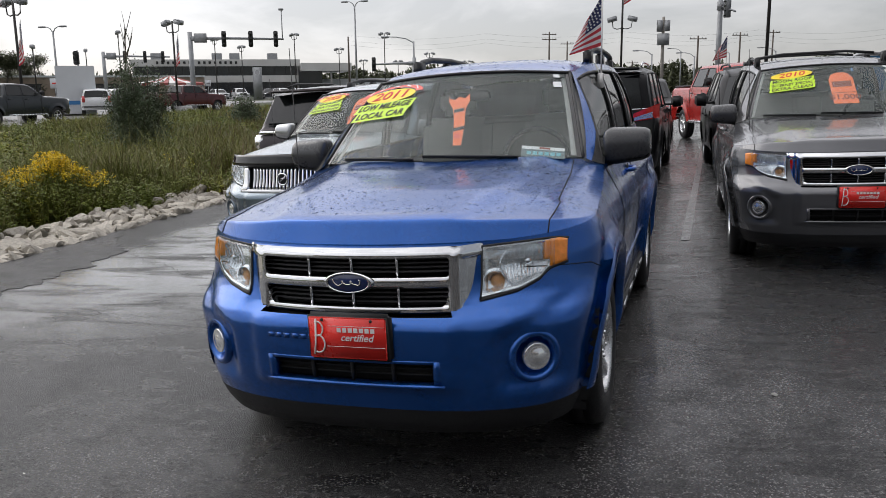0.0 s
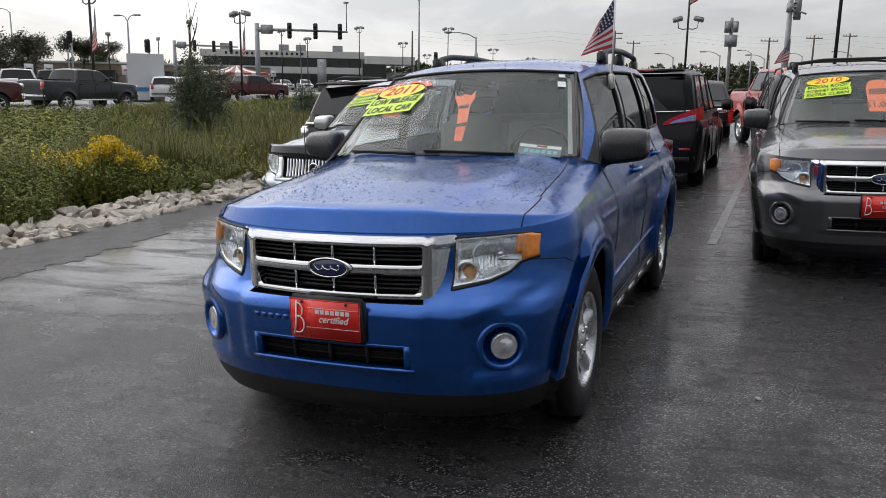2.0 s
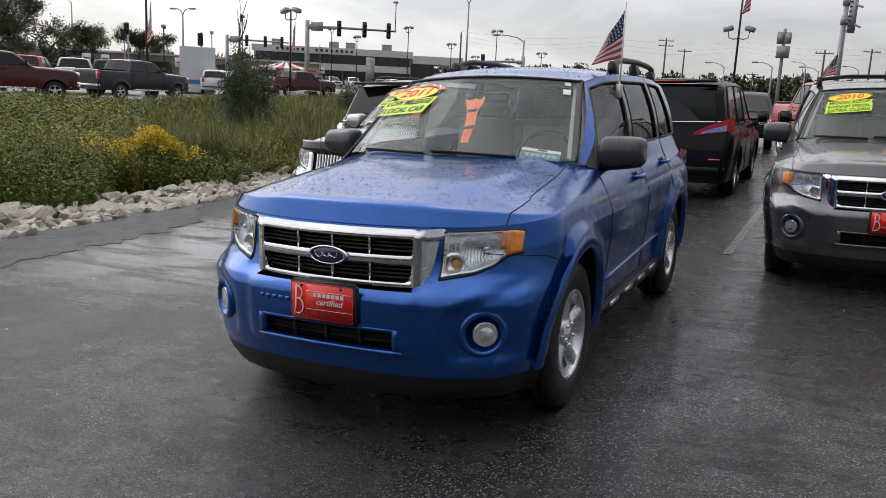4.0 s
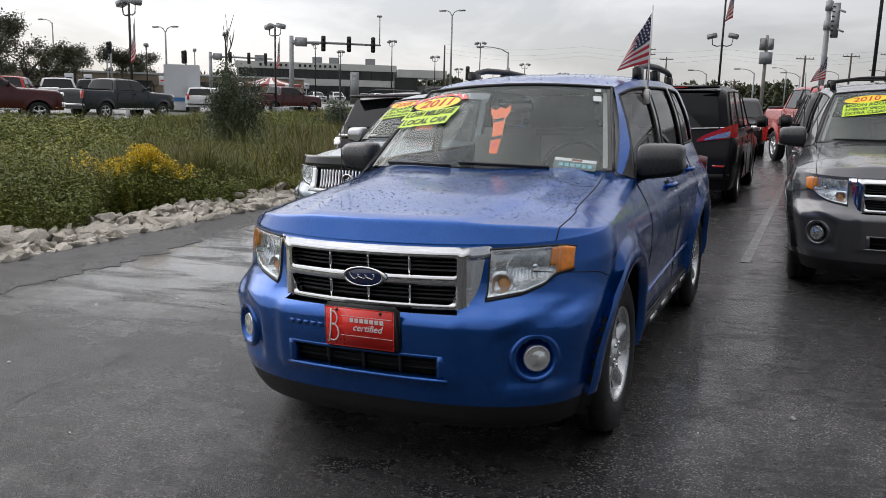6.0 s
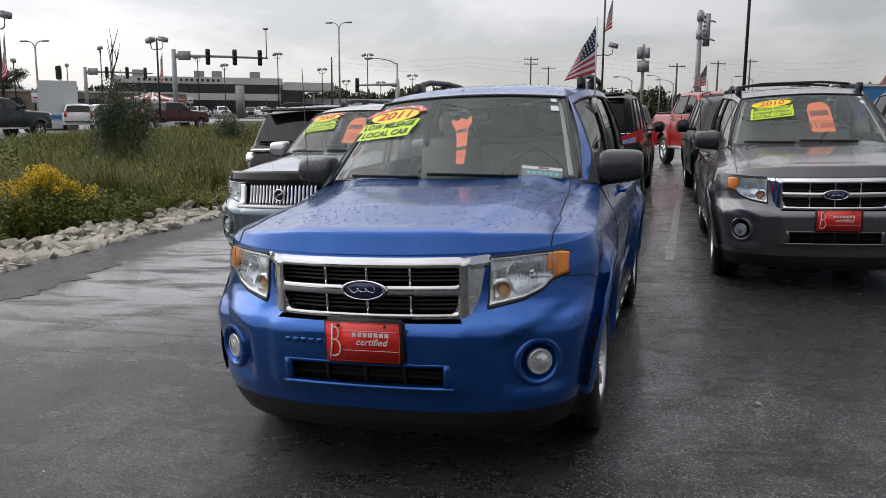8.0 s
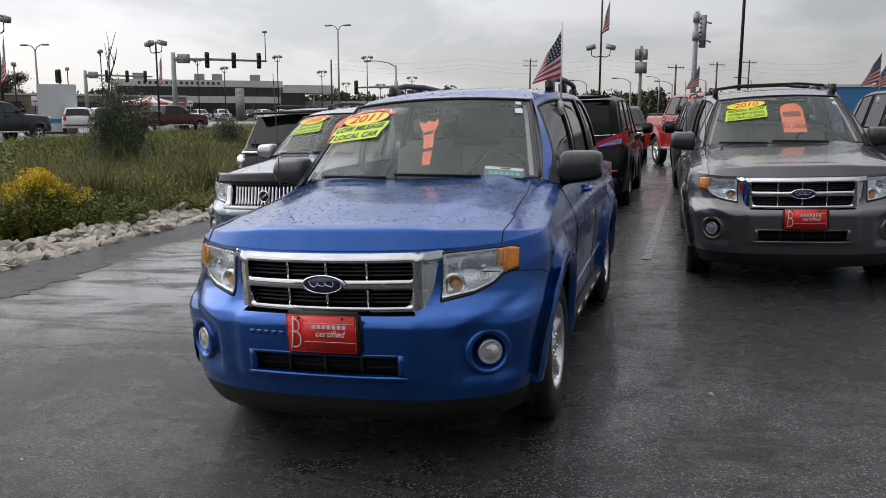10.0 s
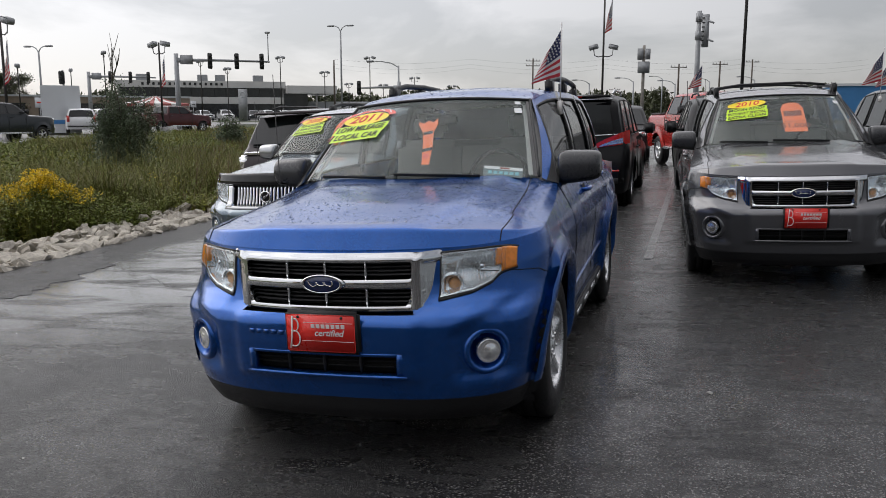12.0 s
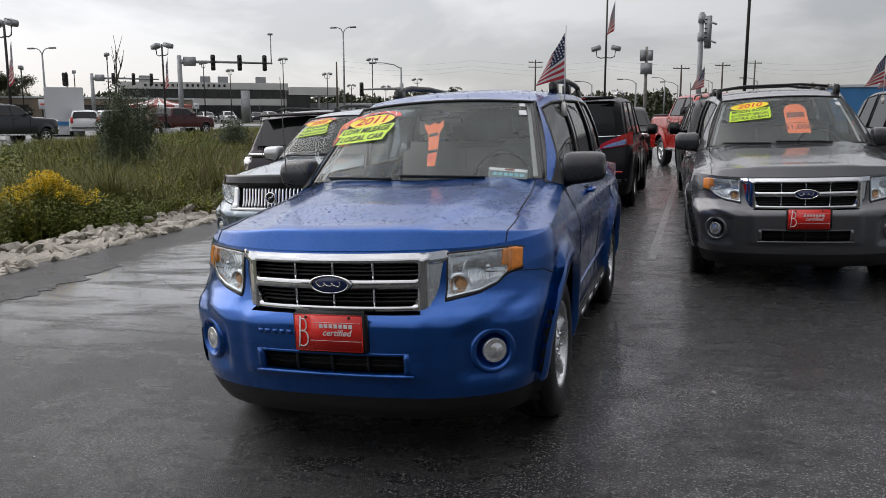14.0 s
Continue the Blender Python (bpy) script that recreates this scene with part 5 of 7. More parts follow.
def tar_strip(points, width, name, label):
    """A flat ragged strip of tar that follows the asphalt."""
    L, Rr = [], []
    for i, p in enumerate(points):
        a, b = Vector(points[max(0, i - 1)]), Vector(points[min(len(points) - 1, i + 1)])
        d = (b - a).normalized()
        w = width * rp.uniform(0.4, 1.3)
        L.append((p[0] - d.y * w, p[1] + d.x * w, 0.004))
        Rr.append((p[0] + d.y * w, p[1] - d.x * w, 0.004))
    n = len(points)
    return tagged(raw(name, L + Rr, [(n + i, n + i + 1, i + 1, i) for i in range(n - 1)], M_PATCH, smooth=False, at=LOT.copy()), label, "road marking", kind="structure")


def wander(x0, y0, x1, y1, n, amp):
    return [(x0 + (x1 - x0) * t + rp.gauss(0, amp), y0 + (y1 - y0) * t + rp.gauss(0, amp)) for t in [i / n for i in range(n + 1)]]


rag = lambda y: 0.30 * noise.noise(Vector((0.0, y * 1.1, 4.0))) + 0.16 * noise.noise(Vector((0.0, y * 4.0, 9.0))) + 0.09 * noise.noise(Vector((0.0, y * 13.0, 2.0)))
edge_y = steps(300, -6.0, 8.9)
edge_x = [-5.45 + rag(y) - 1.15 * smooth_step(6.9, 8.9, y) for y in edge_y]
tagged(raw("asphalt_repair", [(-6.74, y, 0.004) for y in edge_y] + [(x, y, 0.004) for x, y in zip(edge_x, edge_y)], [(i, 301 + i, 302 + i, i + 1) for i in range(300)], M_PATCH, smooth=False, at=LOT.copy()),
       "darker strip of newer asphalt along the stones", "paving", kind="structure")
tar_strip(wander(-3.18, 2.2, -3.25, 9.5, 60, 0.02), 0.002, "tar_seam", "thin dark seam between asphalt strips")
tar_strip(wander(-6.4, 7.9, -3.9, 6.2, 40, 0.03), 0.004, "crack", "fine dark crack in the old asphalt")
tar_strip(wander(-5.2, 9.6, -4.0, 8.8, 24, 0.03), 0.005, "crack", "short dark crack in the old asphalt")
tar_strip(wander(-5.4, 5.4, -3.4, 4.9, 24, 0.03), 0.003, "crack", "fine dark crack in the old asphalt")
M_LITTER = material("pale_litter", (0.5, 0.49, 0.46), 0.7, vary=0.2)
for x, y, r in ((0.56, 3.92, 0.016), (-3.79, 3.29, 0.010), (1.9, 5.2, 0.009), (0.15, 3.6, 0.006), (-2.6, 2.6, 0.006), (2.7, 4.4, 0.008), (1.2, 6.1, 0.008), (-4.4, 4.6, 0.008)):
    bm = bmesh.new()
    for k in range(10):
        v = Vector((rp.gauss(0, 1), rp.gauss(0, 1), rp.gauss(0, 1))).normalized()
        bm.verts.new((v.x * r * 1.4, v.y * r, v.z * r * 0.6 + r * 0.5))
    bmesh.ops.convex_hull(bm, input=bm.verts)
    chip_ob = part("stone_chip", bm, M_LITTER, None, "", False, LOT @ pose(x, y, 0.0, 0, 0, rp.uniform(0, 360)))
    tagged(chip_ob, "small pale chip of stone lying on the asphalt", "stone", "stone chips")

# ---- vehicles on the near car park ----
blue = suv(LOT @ pose(-1.083, 3.59, 0.0, 0, -0.35, -3.3), M_BLUE, "blue sport utility vehicle, wet with rain, red dealer board",
           sticker=(-0.715, 0.655, ("2011", [("LOW MILEAGE", 0.060, 0.30), ("LOCAL CAR", 0.060, 0.27)]), 0.26, 0.06, M_STK_R, 1.27),
           tag=(0.0, 0.71, 0.105, 0.145, 0.118, True), rails="rear", beads=5600, sheet_on_dash=True)
grey = suv(LOT @ pose(1.527, 7.454, -0.01, 0.5, 0, -2.0), M_GREY, "dark grey sport utility vehicle with black roof rack",
           sticker=(-0.50, 0.70, ("2010", [("MOON ROOF", 0.052, 0.31), ("INTERNET SPECIAL", 0.046, 0.32), ("EXTRA CLEAN", 0.052, 0.32)]), 0.30, 0.10, None, 1.16),
           tag=(0.165, 0.80, 0.175, 0.195, 0.21), rails="rack", beads=1200, badge=False, seed=5)
silver = suv(LOT @ pose(-3.31, 7.70, -0.02, 0, 0, -7.0), M_SILVER, "silver blue sport utility vehicle with chrome waterfall grille", style="waterfall",
             sticker=(-0.56, 0.72, ("2008", [("SHARP", 0.05, 0.28), ("LEATHER", 0.05, 0.31), ("MOON ROOF", 0.05, 0.34)]), 0.30, 0.10, M_STK_R, 1.2),
             tag=(0.165, 0.80, 0.175, 0.20, 0.20), rails="bar", badge=False, plate=False, seed=6, bumper_paint=M_STEELBLUE)

# ---- other vehicles, built from side outlines ----
M_FARGLASS = material("dark_vehicle_glass", (0.008, 0.010, 0.011), 0.06, vary=0.3, scale=2, spec=0.5)


def vehicle(name, m, paint, label, spec, group="", fine=1):
    """A vehicle lofted along its roofline: y from the front axle to the rear, z up; rounded corners, swollen arches cut out, flush panes, lamps and wheels."""
    car = thing(name, m, label, "car", group)
    w, wt, r, z0, axles = spec["w"], spec["wt"], spec["r"], spec["z0"], spec["axles"]
    body, cab = spec["body"], spec["cab"]
    zb, zr = min(p[1] for p in cab), max(p[1] for p in cab)
    # one roofline from the front bumper over bonnet, cabin and tail to the rear bumper
    front = [p for p in body[::-1] if p[0] < cab[0][0]]
    rear = [p for p in body[::-1] if p[0] > cab[-1][0]]
    line = front + list(cab) + rear
    y_min, y_max = min(p[0] for p in line), max(p[0] for p in line)
    path = []
    for (ya, za), (yb, zb_) in zip(line, line[1:]):
        k = max(2, int(math.hypot(yb - ya, zb_ - za) / 0.075) * fine)
        path += [(ya + (yb - ya) * i / k, za + (zb_ - za) * i / k) for i in range(k)]
    path.append(line[-1])
    for _ in range(3 * fine):
        path = [path[0]] + [((a[0] + 2 * p[0] + c[0]) / 4, (a[1] + 2 * p[1] + c[1]) / 4) for a, p, c in zip(path, path[1:], path[2:])] + [path[-1]]

    def half(y, z):
        """Half width of the skin at a place along it and a height."""
        f = min(1.0, max(0.0, (y - y_min) / 0.55))
        g = min(1.0, max(0.0, (y_max - y) / 0.38))
        plan = (0.72 + 0.28 * (1 - (1 - f) ** 2.4) ** (1 / 2.4)) * (0.80 + 0.20 * (1 - (1 - g) ** 2.6) ** (1 / 2.6))
        x = w * (1 - 0.045 * abs((z - 0.80) / 0.45) ** 2.2) if z < zb else w * 0.955 + (wt - w * 0.955) * min(1.0, (z - zb) / (zr - zb))
        for ax in axles:
            x += 0.028 * (1 - smooth_step(r + 0.10, r + 0.20, math.hypot(y - ax, z - r)))
        return x * plan
    cols = 15 * fine
    bm = bmesh.new()
    grid, held = [], []
    for y, zt in path:
        row, flags = [], []
        rad = min(0.13, max(0.02, (zt - z0) * 0.4))
        pts = [(half(y, z0 + (zt - rad - z0) * t), z0 + (zt - rad - z0) * t) for t in steps(cols)]
        xe = half(y, zt - rad)
        pts += [(xe - rad * 1.1 * (1 - math.cos(t)), zt - rad + (rad - 0.03) * math.sin(t)) for t in steps(5, 0.3, 0.5 * math.pi)]
        xl = pts[-1][0]
        pts += [(xl * (1 - t), zt - 0.03 * (1 - t) ** 2) for t in (0.25, 0.5, 0.75, 1.0)]
        for x, z in pts:
            hit = False
            yy = y
            for ax in axles:
                d = math.hypot(y - ax, z - r)
                if d < r + 0.06 and x > w * 0.55:
                    k = (r + 0.06) / max(d, 1e-3)
                    yy, z, hit = ax + (y - ax) * k, max(r - 0.15, r + (z - r) * k), True
                    x = half(yy, z)
            row.append((x, yy, z))
            flags.append(hit)
        grid.append(row)
        held.append(flags)
    for sd in (1, -1):
        vs = [[bm.verts.new((x * sd, y, z)) for x, y, z in row] for row in grid]
        for i in range(len(vs) - 1):
            for k in range(len(vs[0]) - 1):
                if held[i][k] + held[i + 1][k] + held[i][k + 1] + held[i + 1][k + 1] >= 3:
                    continue
                q = (vs[i][k], vs[i][k + 1], vs[i + 1][k + 1], vs[i + 1][k])
                bm.faces.new(q if sd < 0 else q[::-1])
        for end in (0, -1):
            bm.faces.new(vs[end] + [bm.verts.new((0, grid[end][0][1], z0))])
    bmesh.ops.remove_doubles(bm, verts=bm.verts, dist=0.0008)
    bmesh.ops.recalc_face_normals(bm, faces=bm.faces)
    crisp(part("body", bm, paint, car), 48)
    for poly in spec["panes"]:
        (ya, za), (yb, zb1), (yc, zc), (yd, zd) = poly if poly[0][1] < poly[1][1] else (poly[0], poly[3], poly[2], poly[1])
        for sd in (1, -1):
            def on_pane(u, v):
                lo, hi = (ya + (yd - ya) * u, za + (zd - za) * u), (yb + (yc - yb) * u, zb1 + (zc - zb1) * u)
                y, z = lo[0] + (hi[0] - lo[0]) * v, lo[1] + (hi[1] - lo[1]) * v
                return (sd * (half(y, z) + 0.007), y, z)
            pane = part("side_window", sheet(on_pane, steps(6), steps(5), flip=sd < 0), M_FARGLASS, car)
            part("window_seal", tube([on_pane(u, v) for u, v in [(t, 0.0) for t in steps(5)] + [(1.0, t) for t in steps(5)] + [(1 - t, 1.0) for t in steps(5)] + [(0.0, 1 - t) for t in steps(5)]], 0.013, 4), M_PLASTIC, pane)
    def screen(name_, a, b):
        (y0, za), (y1, zb_) = a, b
        d = Vector((0, y1 - y0, zb_ - za))
        nrm = Vector((0, -d.z, d.y)).normalized() * 0.018
        if nrm.z < 0:
            nrm = -nrm

        def on_screen(u, v):
            p = Vector((0, y0, za)) + d * (0.10 + 0.80 * v) + nrm
            return (u * (half(p.y, p.z) - 0.10), p.y, p.z - 0.03 * u * u)
        part(name_, sheet(on_screen, steps(10, -1, 1), steps(6), flip=d.y * d.z < 0), M_FARGLASS, car)
    screen("windscreen", cab[0], cab[1])
    screen("rear_screen", cab[-1], cab[-2])
    # front and rear fittings
    yf, yr, h = y_min, y_max, spec.get("face", 1.0)
    part("grille", boxes((-w * 0.55, w * 0.55, yf - 0.02, yf + 0.1, h - 0.22, h + 0.02), bevel=0.02), M_PLASTIC, car)
    part("front_bumper", boxes((-w * 0.90, w * 0.90, yf - 0.05, yf + 0.3, z0 + 0.05, h - 0.30), bevel=0.09), spec.get("bumper", M_PLASTIC), car)
    part("rear_bumper", boxes((-w * 0.92, w * 0.92, yr - 0.25, yr + 0.06, z0 + 0.08, z0 + 0.32), bevel=0.08), spec.get("bumper", M_PLASTIC), car)
    for s in (1, -1):
        x0, x1 = sorted((s * w * 0.56, s * w * 0.86))
        part("head_lamp", boxes((x0, x1, yf - 0.01, yf + 0.25, h - 0.17, h + 0.02), bevel=0.03), M_REFLECTOR, car)
        if spec.get("tail", True):
            x0, x1 = sorted((s * w * 0.72, s * w * 0.90))
            tz = spec.get("tail_z", (0.85, 1.25))
            part("tail_lamp", boxes((x0, x1, yr - 0.16, yr + 0.012, *tz), bevel=0.02), M_TAIL, car)
        mz, my = zb + 0.07, cab[0][0] + 0.28
        x0, x1 = sorted((s * (w + 0.03), s * (w + 0.24)))
        part("mirror", boxes((x0, x1, my, my + 0.12, mz, mz + 0.20), bevel=0.03), M_PLASTIC, car)
        part("mirror_arm", boxes(tuple(sorted((s * (w - 0.08), s * (w + 0.06)))) + (my + 0.03, my + 0.09, mz + 0.03, mz + 0.07)), M_PLASTIC, car)
        for y in spec.get("handles", ()):
            x0, x1 = sorted((s * (w - 0.01), s * (w + 0.035)))
            part("door_handle", boxes((x0, x1, y, y + 0.16, zb - 0.13, zb - 0.10), bevel=0.008), M_PLASTIC, car)
        for y in spec.get("doors", ()):
            part("panel_gap", boxes(tuple(sorted((s * (w - 0.01), s * (w + 0.003)))) + (y - 0.004, y + 0.004, z0 + 0.08, zb - 0.02)), M_DARK, car)
        for y in axles:
            wheel(car, s * (w - 0.14), y, s, radius=r, width=0.24, detail=False)
    if "bed" in spec:
        y0, y1 = spec["bed"]
        # the bed is closed on top; a near-black panel paints its shaded inside
        bed = part("bed_shade_panel", boxes((-w * 0.74, w * 0.74, y0, y1, 1.38, 1.436)), M_DARK, car, "shadowed open load bed", False)
        for s in (1, -1):
            part("bed_rail", boxes(tuple(sorted((s * w * 0.74, s * w * 0.86))) + (y0, y1, 1.40, 1.452), bevel=0.012), M_PLASTIC, bed)
            part("rocker_step", boxes(tuple(sorted((s * (w - 0.05), s * (w + 0.07)))) + (0.70, 2.95, z0 - 0.02, z0 + 0.05), bevel=0.02), M_ALLOY, car)
    part("floor_pan", boxes((-w * 0.62, w * 0.62, yf + 0.3, yr - 0.3, z0 - 0.02, z0 + 0.5)), M_DARK, car)
    return car


PICKUP = dict(w=1.0, wt=0.74, r=0.41, z0=0.48, axles=(0.0, 3.70), face=1.20, bumper=M_CHROME, bed=(3.30, 4.80), tail_z=(0.95, 1.32),
              body=[(4.95, 0.55), (4.95, 1.43), (3.22, 1.43), (3.20, 1.38), (0.80, 1.38), (0.55, 1.37), (-0.75, 1.30), (-0.93, 1.20), (-0.95, 0.55)],
              cab=[(0.72, 1.35), (1.45, 1.92), (1.95, 1.97), (2.90, 1.965), (3.16, 1.35)],
              panes=[[(1.08, 1.42), (1.52, 1.84), (1.98, 1.86), (1.98, 1.40)], [(2.06, 1.40), (2.06, 1.86), (2.80, 1.85), (2.93, 1.42)]],
              handles=(1.75, 2.72), doors=(0.98, 2.02, 3.0))
WAGON = dict(w=0.98, wt=0.70, r=0.38, z0=0.36, axles=(0.0, 2.90), face=0.92, tail_z=(0.85, 1.25),
             body=[(3.90, 0.45), (3.92, 0.90), (3.82, 1.15), (0.70, 1.10), (0.50, 1.08), (-0.75, 0.98), (-0.90, 0.85), (-0.92, 0.42)],
             cab=[(0.55, 1.05), (1.35, 1.66), (1.9, 1.74), (3.2, 1.74), (3.55, 1.66), (3.80, 1.12)],
             panes=[[(0.98, 1.14), (1.50, 1.62), (1.95, 1.66), (1.95, 1.14)], [(2.03, 1.14), (2.03, 1.66), (2.72, 1.66), (2.80, 1.14)], [(2.90, 1.14), (2.82, 1.66), (3.30, 1.62), (3.52, 1.16)]],
             handles=(1.70, 2.62), doors=(0.92, 2.0, 2.85))
MINIVAN = dict(w=0.985, wt=0.78, r=0.36, z0=0.26, axles=(0.0, 3.0), face=0.86, tail=False,
               body=[(3.98, 0.34), (4.10, 0.55), (4.09, 0.78), (4.02, 0.86), (4.02, 1.16), (0.55, 1.08), (0.3, 1.05), (-0.80, 0.88), (-0.98, 0.72), (-1.0, 0.32)],
               cab=[(0.30, 1.02), (1.25, 1.66), (1.9, 1.80), (3.4, 1.81), (3.86, 1.76), (3.97, 1.70), (4.02, 1.12)],
               panes=[[(1.02, 1.12), (1.50, 1.62), (1.90, 1.68), (1.90, 1.12)], [(1.98, 1.12), (1.98, 1.69), (2.86, 1.70), (2.86, 1.12)], [(2.94, 1.12), (2.94, 1.70), (3.74, 1.68), (3.90, 1.16)]],
               handles=(1.72, 2.15), doors=(0.95, 1.94, 2.9))

# black minivan seen from behind
m_van = LOT @ pose(-0.68, 16.42, 0.0, 0, 0, 180 - 3.5)
van = vehicle("minivan", m_van, M_BLACKPAINT, "shiny black minivan wet with rain, parked tail outwards", MINIVAN, fine=2)
part("rear_window", sheet(lambda a, b: (a * (0.83 - 0.07 * b), 4.055 - 0.075 * b - 0.06 * a * a, 1.17 + 0.50 * b), steps(10, -1, 1), steps(5), flip=True), M_FARGLASS, van, "dark rear window")
part("chrome_strip", tube([(a * 0.86, 4.065 - 0.06 * a * a, 1.155 + 0.012 * a * a) for a in steps(12, -1, 1)], 0.012, 6), M_CHROME, van)
part("roof_spoiler", boxes((-0.72, 0.72, 3.84, 4.08, 1.735, 1.775), bevel=0.016), M_BLACKPAINT, van)
part("spoiler_trim", tube([(a * 0.74, 4.07 - 0.03 * a * a, 1.715 - 0.01 * a * a) for a in steps(10, -1, 1)], 0.009, 6), M_CHROME, van)
part("brake_lamp", boxes((-0.28, 0.28, 4.06, 4.085, 1.745, 1.762)), M_TAIL, van)
for s in (1, -1):
    lamp = part("tail_lamp", sheet(lambda u, v: (s * (0.44 + 0.55 * u), 4.075 - 0.30 * max(0.0, u - 0.76) ** 1.2 * 2.6 - 0.02 * u, 0.965 + 0.06 * u + (0.03 + 0.18 * u ** 0.7) * v), steps(14), steps(5), flip=s > 0), M_TAIL, van, "wedge-shaped red and clear tail lamp")
    part("clear_band", sheet(lambda u, v: (s * (0.54 + 0.36 * u), 4.082 - 0.02 * u, 0.985 + 0.05 * u + (0.01 + 0.075 * u ** 0.6) * v), steps(12), steps(3), flip=s > 0), M_REFLECTOR, lamp)
    part("rear_reflector", boxes(tuple(sorted((s * 0.68, s * 0.84))) + (4.08, 4.11, 0.60, 0.625)), M_TAIL, van)
    part("roof_rail", tube([(s * 0.70, y, 1.80 + (0.055 if 2.2 < y < 3.5 else 0.0)) for y in (2.0, 2.25, 3.3, 3.55)], 0.016, 6), M_ALLOY, van, "silver roof rail")

# dark plum sport utility behind the silver one
plum = vehicle("large_sport_utility_vehicle", LOT @ pose(-4.92, 15.30, 0.0, 0, 0, 180 - 2.5), M_DARKSUV, "dark plum sport utility vehicle parked with its tail outwards", WAGON | dict(tail=False), fine=2)
part("roof_spoiler", boxes((-0.70, 0.70, 3.50, 3.84, 1.655, 1.70), bevel=0.02), M_DARKSUV, plum)
part("rear_window", sheet(lambda a, b: (a * (0.80 - 0.10 * b), 3.87 - 0.22 * b - 0.07 * a * a, 1.20 + 0.42 * b), steps(8, -1, 1), steps(4), flip=True), M_FARGLASS, plum)
part("tailgate_chrome", boxes((-0.86, 0.86, 3.86, 3.91, 1.04, 1.085), bevel=0.012), M_CHROME, plum)
for s in (1, -1):
    part("tail_lamp", boxes(tuple(sorted((s * 0.80, s * 0.985))) + (3.70, 3.88, 0.80, 1.03), bevel=0.03), M_REFLECTOR, plum, "clear and red upright tail lamp")
    part("roof_rail", tube([(s * 0.63, y, 1.745 + (0.05 if 1.5 < y < 3.1 else 0.0)) for y in (1.3, 1.6, 3.0, 3.3)], 0.016, 6), M_PLASTIC, plum)

black = vehicle("large_sport_utility_vehicle", LOT @ pose(1.87, 13.45, 0.0, 0, 0, 0), M_BLACKPAINT, "black sport utility vehicle behind the grey one", WAGON)
for s in (1, -1):
    part("roof_rail", tube([(s * 0.63, y, 1.745 + (0.05 if 1.5 < y < 3.1 else 0.0)) for y in (1.3, 1.6, 3.0, 3.3)], 0.016, 6), M_PLASTIC, black)
part("aerial", tube([(-0.86, 0.35, 1.08), (-0.88, 0.45, 1.98)], 0.006, 5), M_PLASTIC, black)
red = vehicle("pickup_truck", LOT @ pose(2.65, 20.46, 0.0, 0, 0, 15), M_RED, "bright red pickup truck with a yellow window sticker", PICKUP)
raw("window_sticker", [(-0.66, 0.95, 1.52), (-0.20, 0.93, 1.52), (-0.18, 1.10, 1.66), (-0.60, 1.12, 1.66)], [(0, 1, 2, 3)], M_STK_G, red, "", False)
vehicle("large_sport_utility_vehicle", LOT @ pose(-1.2, 42.0, 0.0, 0, 0, 85), M_BLACKPAINT, "black sport utility vehicle standing side-on at the back", WAGON)
vehicle("large_sport_utility_vehicle", LOT @ pose(-0.40, 26.4, 0.0, 0, 0, 0), M_BLACKPAINT, "black sport utility vehicle facing the row beyond the minivan", WAGON)
vehicle("estate_car", LOT @ pose(4.78, 11.4, 0.0, 0, 0, 2), M_SLATE, "dark grey car in the row behind the grey sport utility vehicle", WAGON | dict(w=0.93))


def out(bearing, distance):
    """World x, y of a place by its bearing from the front of the blue car's bay, clockwise from +y, and its distance."""
    return 0.13 + math.sin(radians(bearing)) * distance, -0.37 + math.cos(radians(bearing)) * distance


def on_land(bearing, distance, turn=0.0, lift=0.0):
    x, y = out(bearing, distance)
    return pose(x, y, land(x, y) + lift, 0, 0, turn)


def far_vehicle(bearing, distance, turn, kind, paint, label, name="pickup_truck"):
    return vehicle(name, on_land(bearing, distance, turn, 0.04), paint, label, kind, "vehicles across the ditch")


far_vehicle(-40.75, 45.5, 176, PICKUP, M_SLATE, "slate grey crew cab pickup truck with chrome trim")
far_vehicle(-47.3, 38, 142, PICKUP, M_MAROON, "maroon crew cab pickup truck beyond the weeds")
far_vehicle(-48.2, 52, 214, PICKUP, M_RED, "red pickup truck seen from behind across the ditch")
far_vehicle(-46.1, 53, 225, PICKUP, M_WHITE, "white pickup truck seen from behind")
far_vehicle(-44.2, 55, 225, PICKUP, M_SLATE, "dark pickup truck seen from behind")
far_vehicle(-41.0, 54, 170, PICKUP, M_WHITE, "white pickup truck standing behind the slate one")
far_vehicle(-37.6, 62, 218, WAGON, M_WHITE, "white sport utility vehicle seen from behind", "sport_utility_vehicle")
far_vehicle(-30.6, 65, 160, PICKUP, M_MAROON, "maroon crew cab pickup truck near the corner")
far_vehicle(-34.2, 72, 150, WAGON, M_SILVER2, "pale silver sport utility vehicle behind the shrub", "sport_utility_vehicle")
for b, d, turn, p in ((-28.4, 132, 10, M_WHITE), (-29.7, 138, 20, M_SILVER2), (-26.6, 140, 0, M_SLATE), (-25.4, 134, 20, M_WHITE), (-24.4, 136, 10, M_SILVER2), (-23.4, 138, 15, M_WHITE), (-30.9, 136, 10, M_SLATE), (-22.2, 145, 5, M_SILVER2)):
    far_vehicle(b, d, 30 + turn, WAGON, p, "parked car on the forecourt of the far showroom", "sport_utility_vehicle")

# ---- across the ditch: pavings, buildings, poles ----
M_CONCRETE = material("wet_concrete_paving", (0.25, 0.247, 0.24), 0.45, vary=0.15, scale=0.15, fine=2.5)


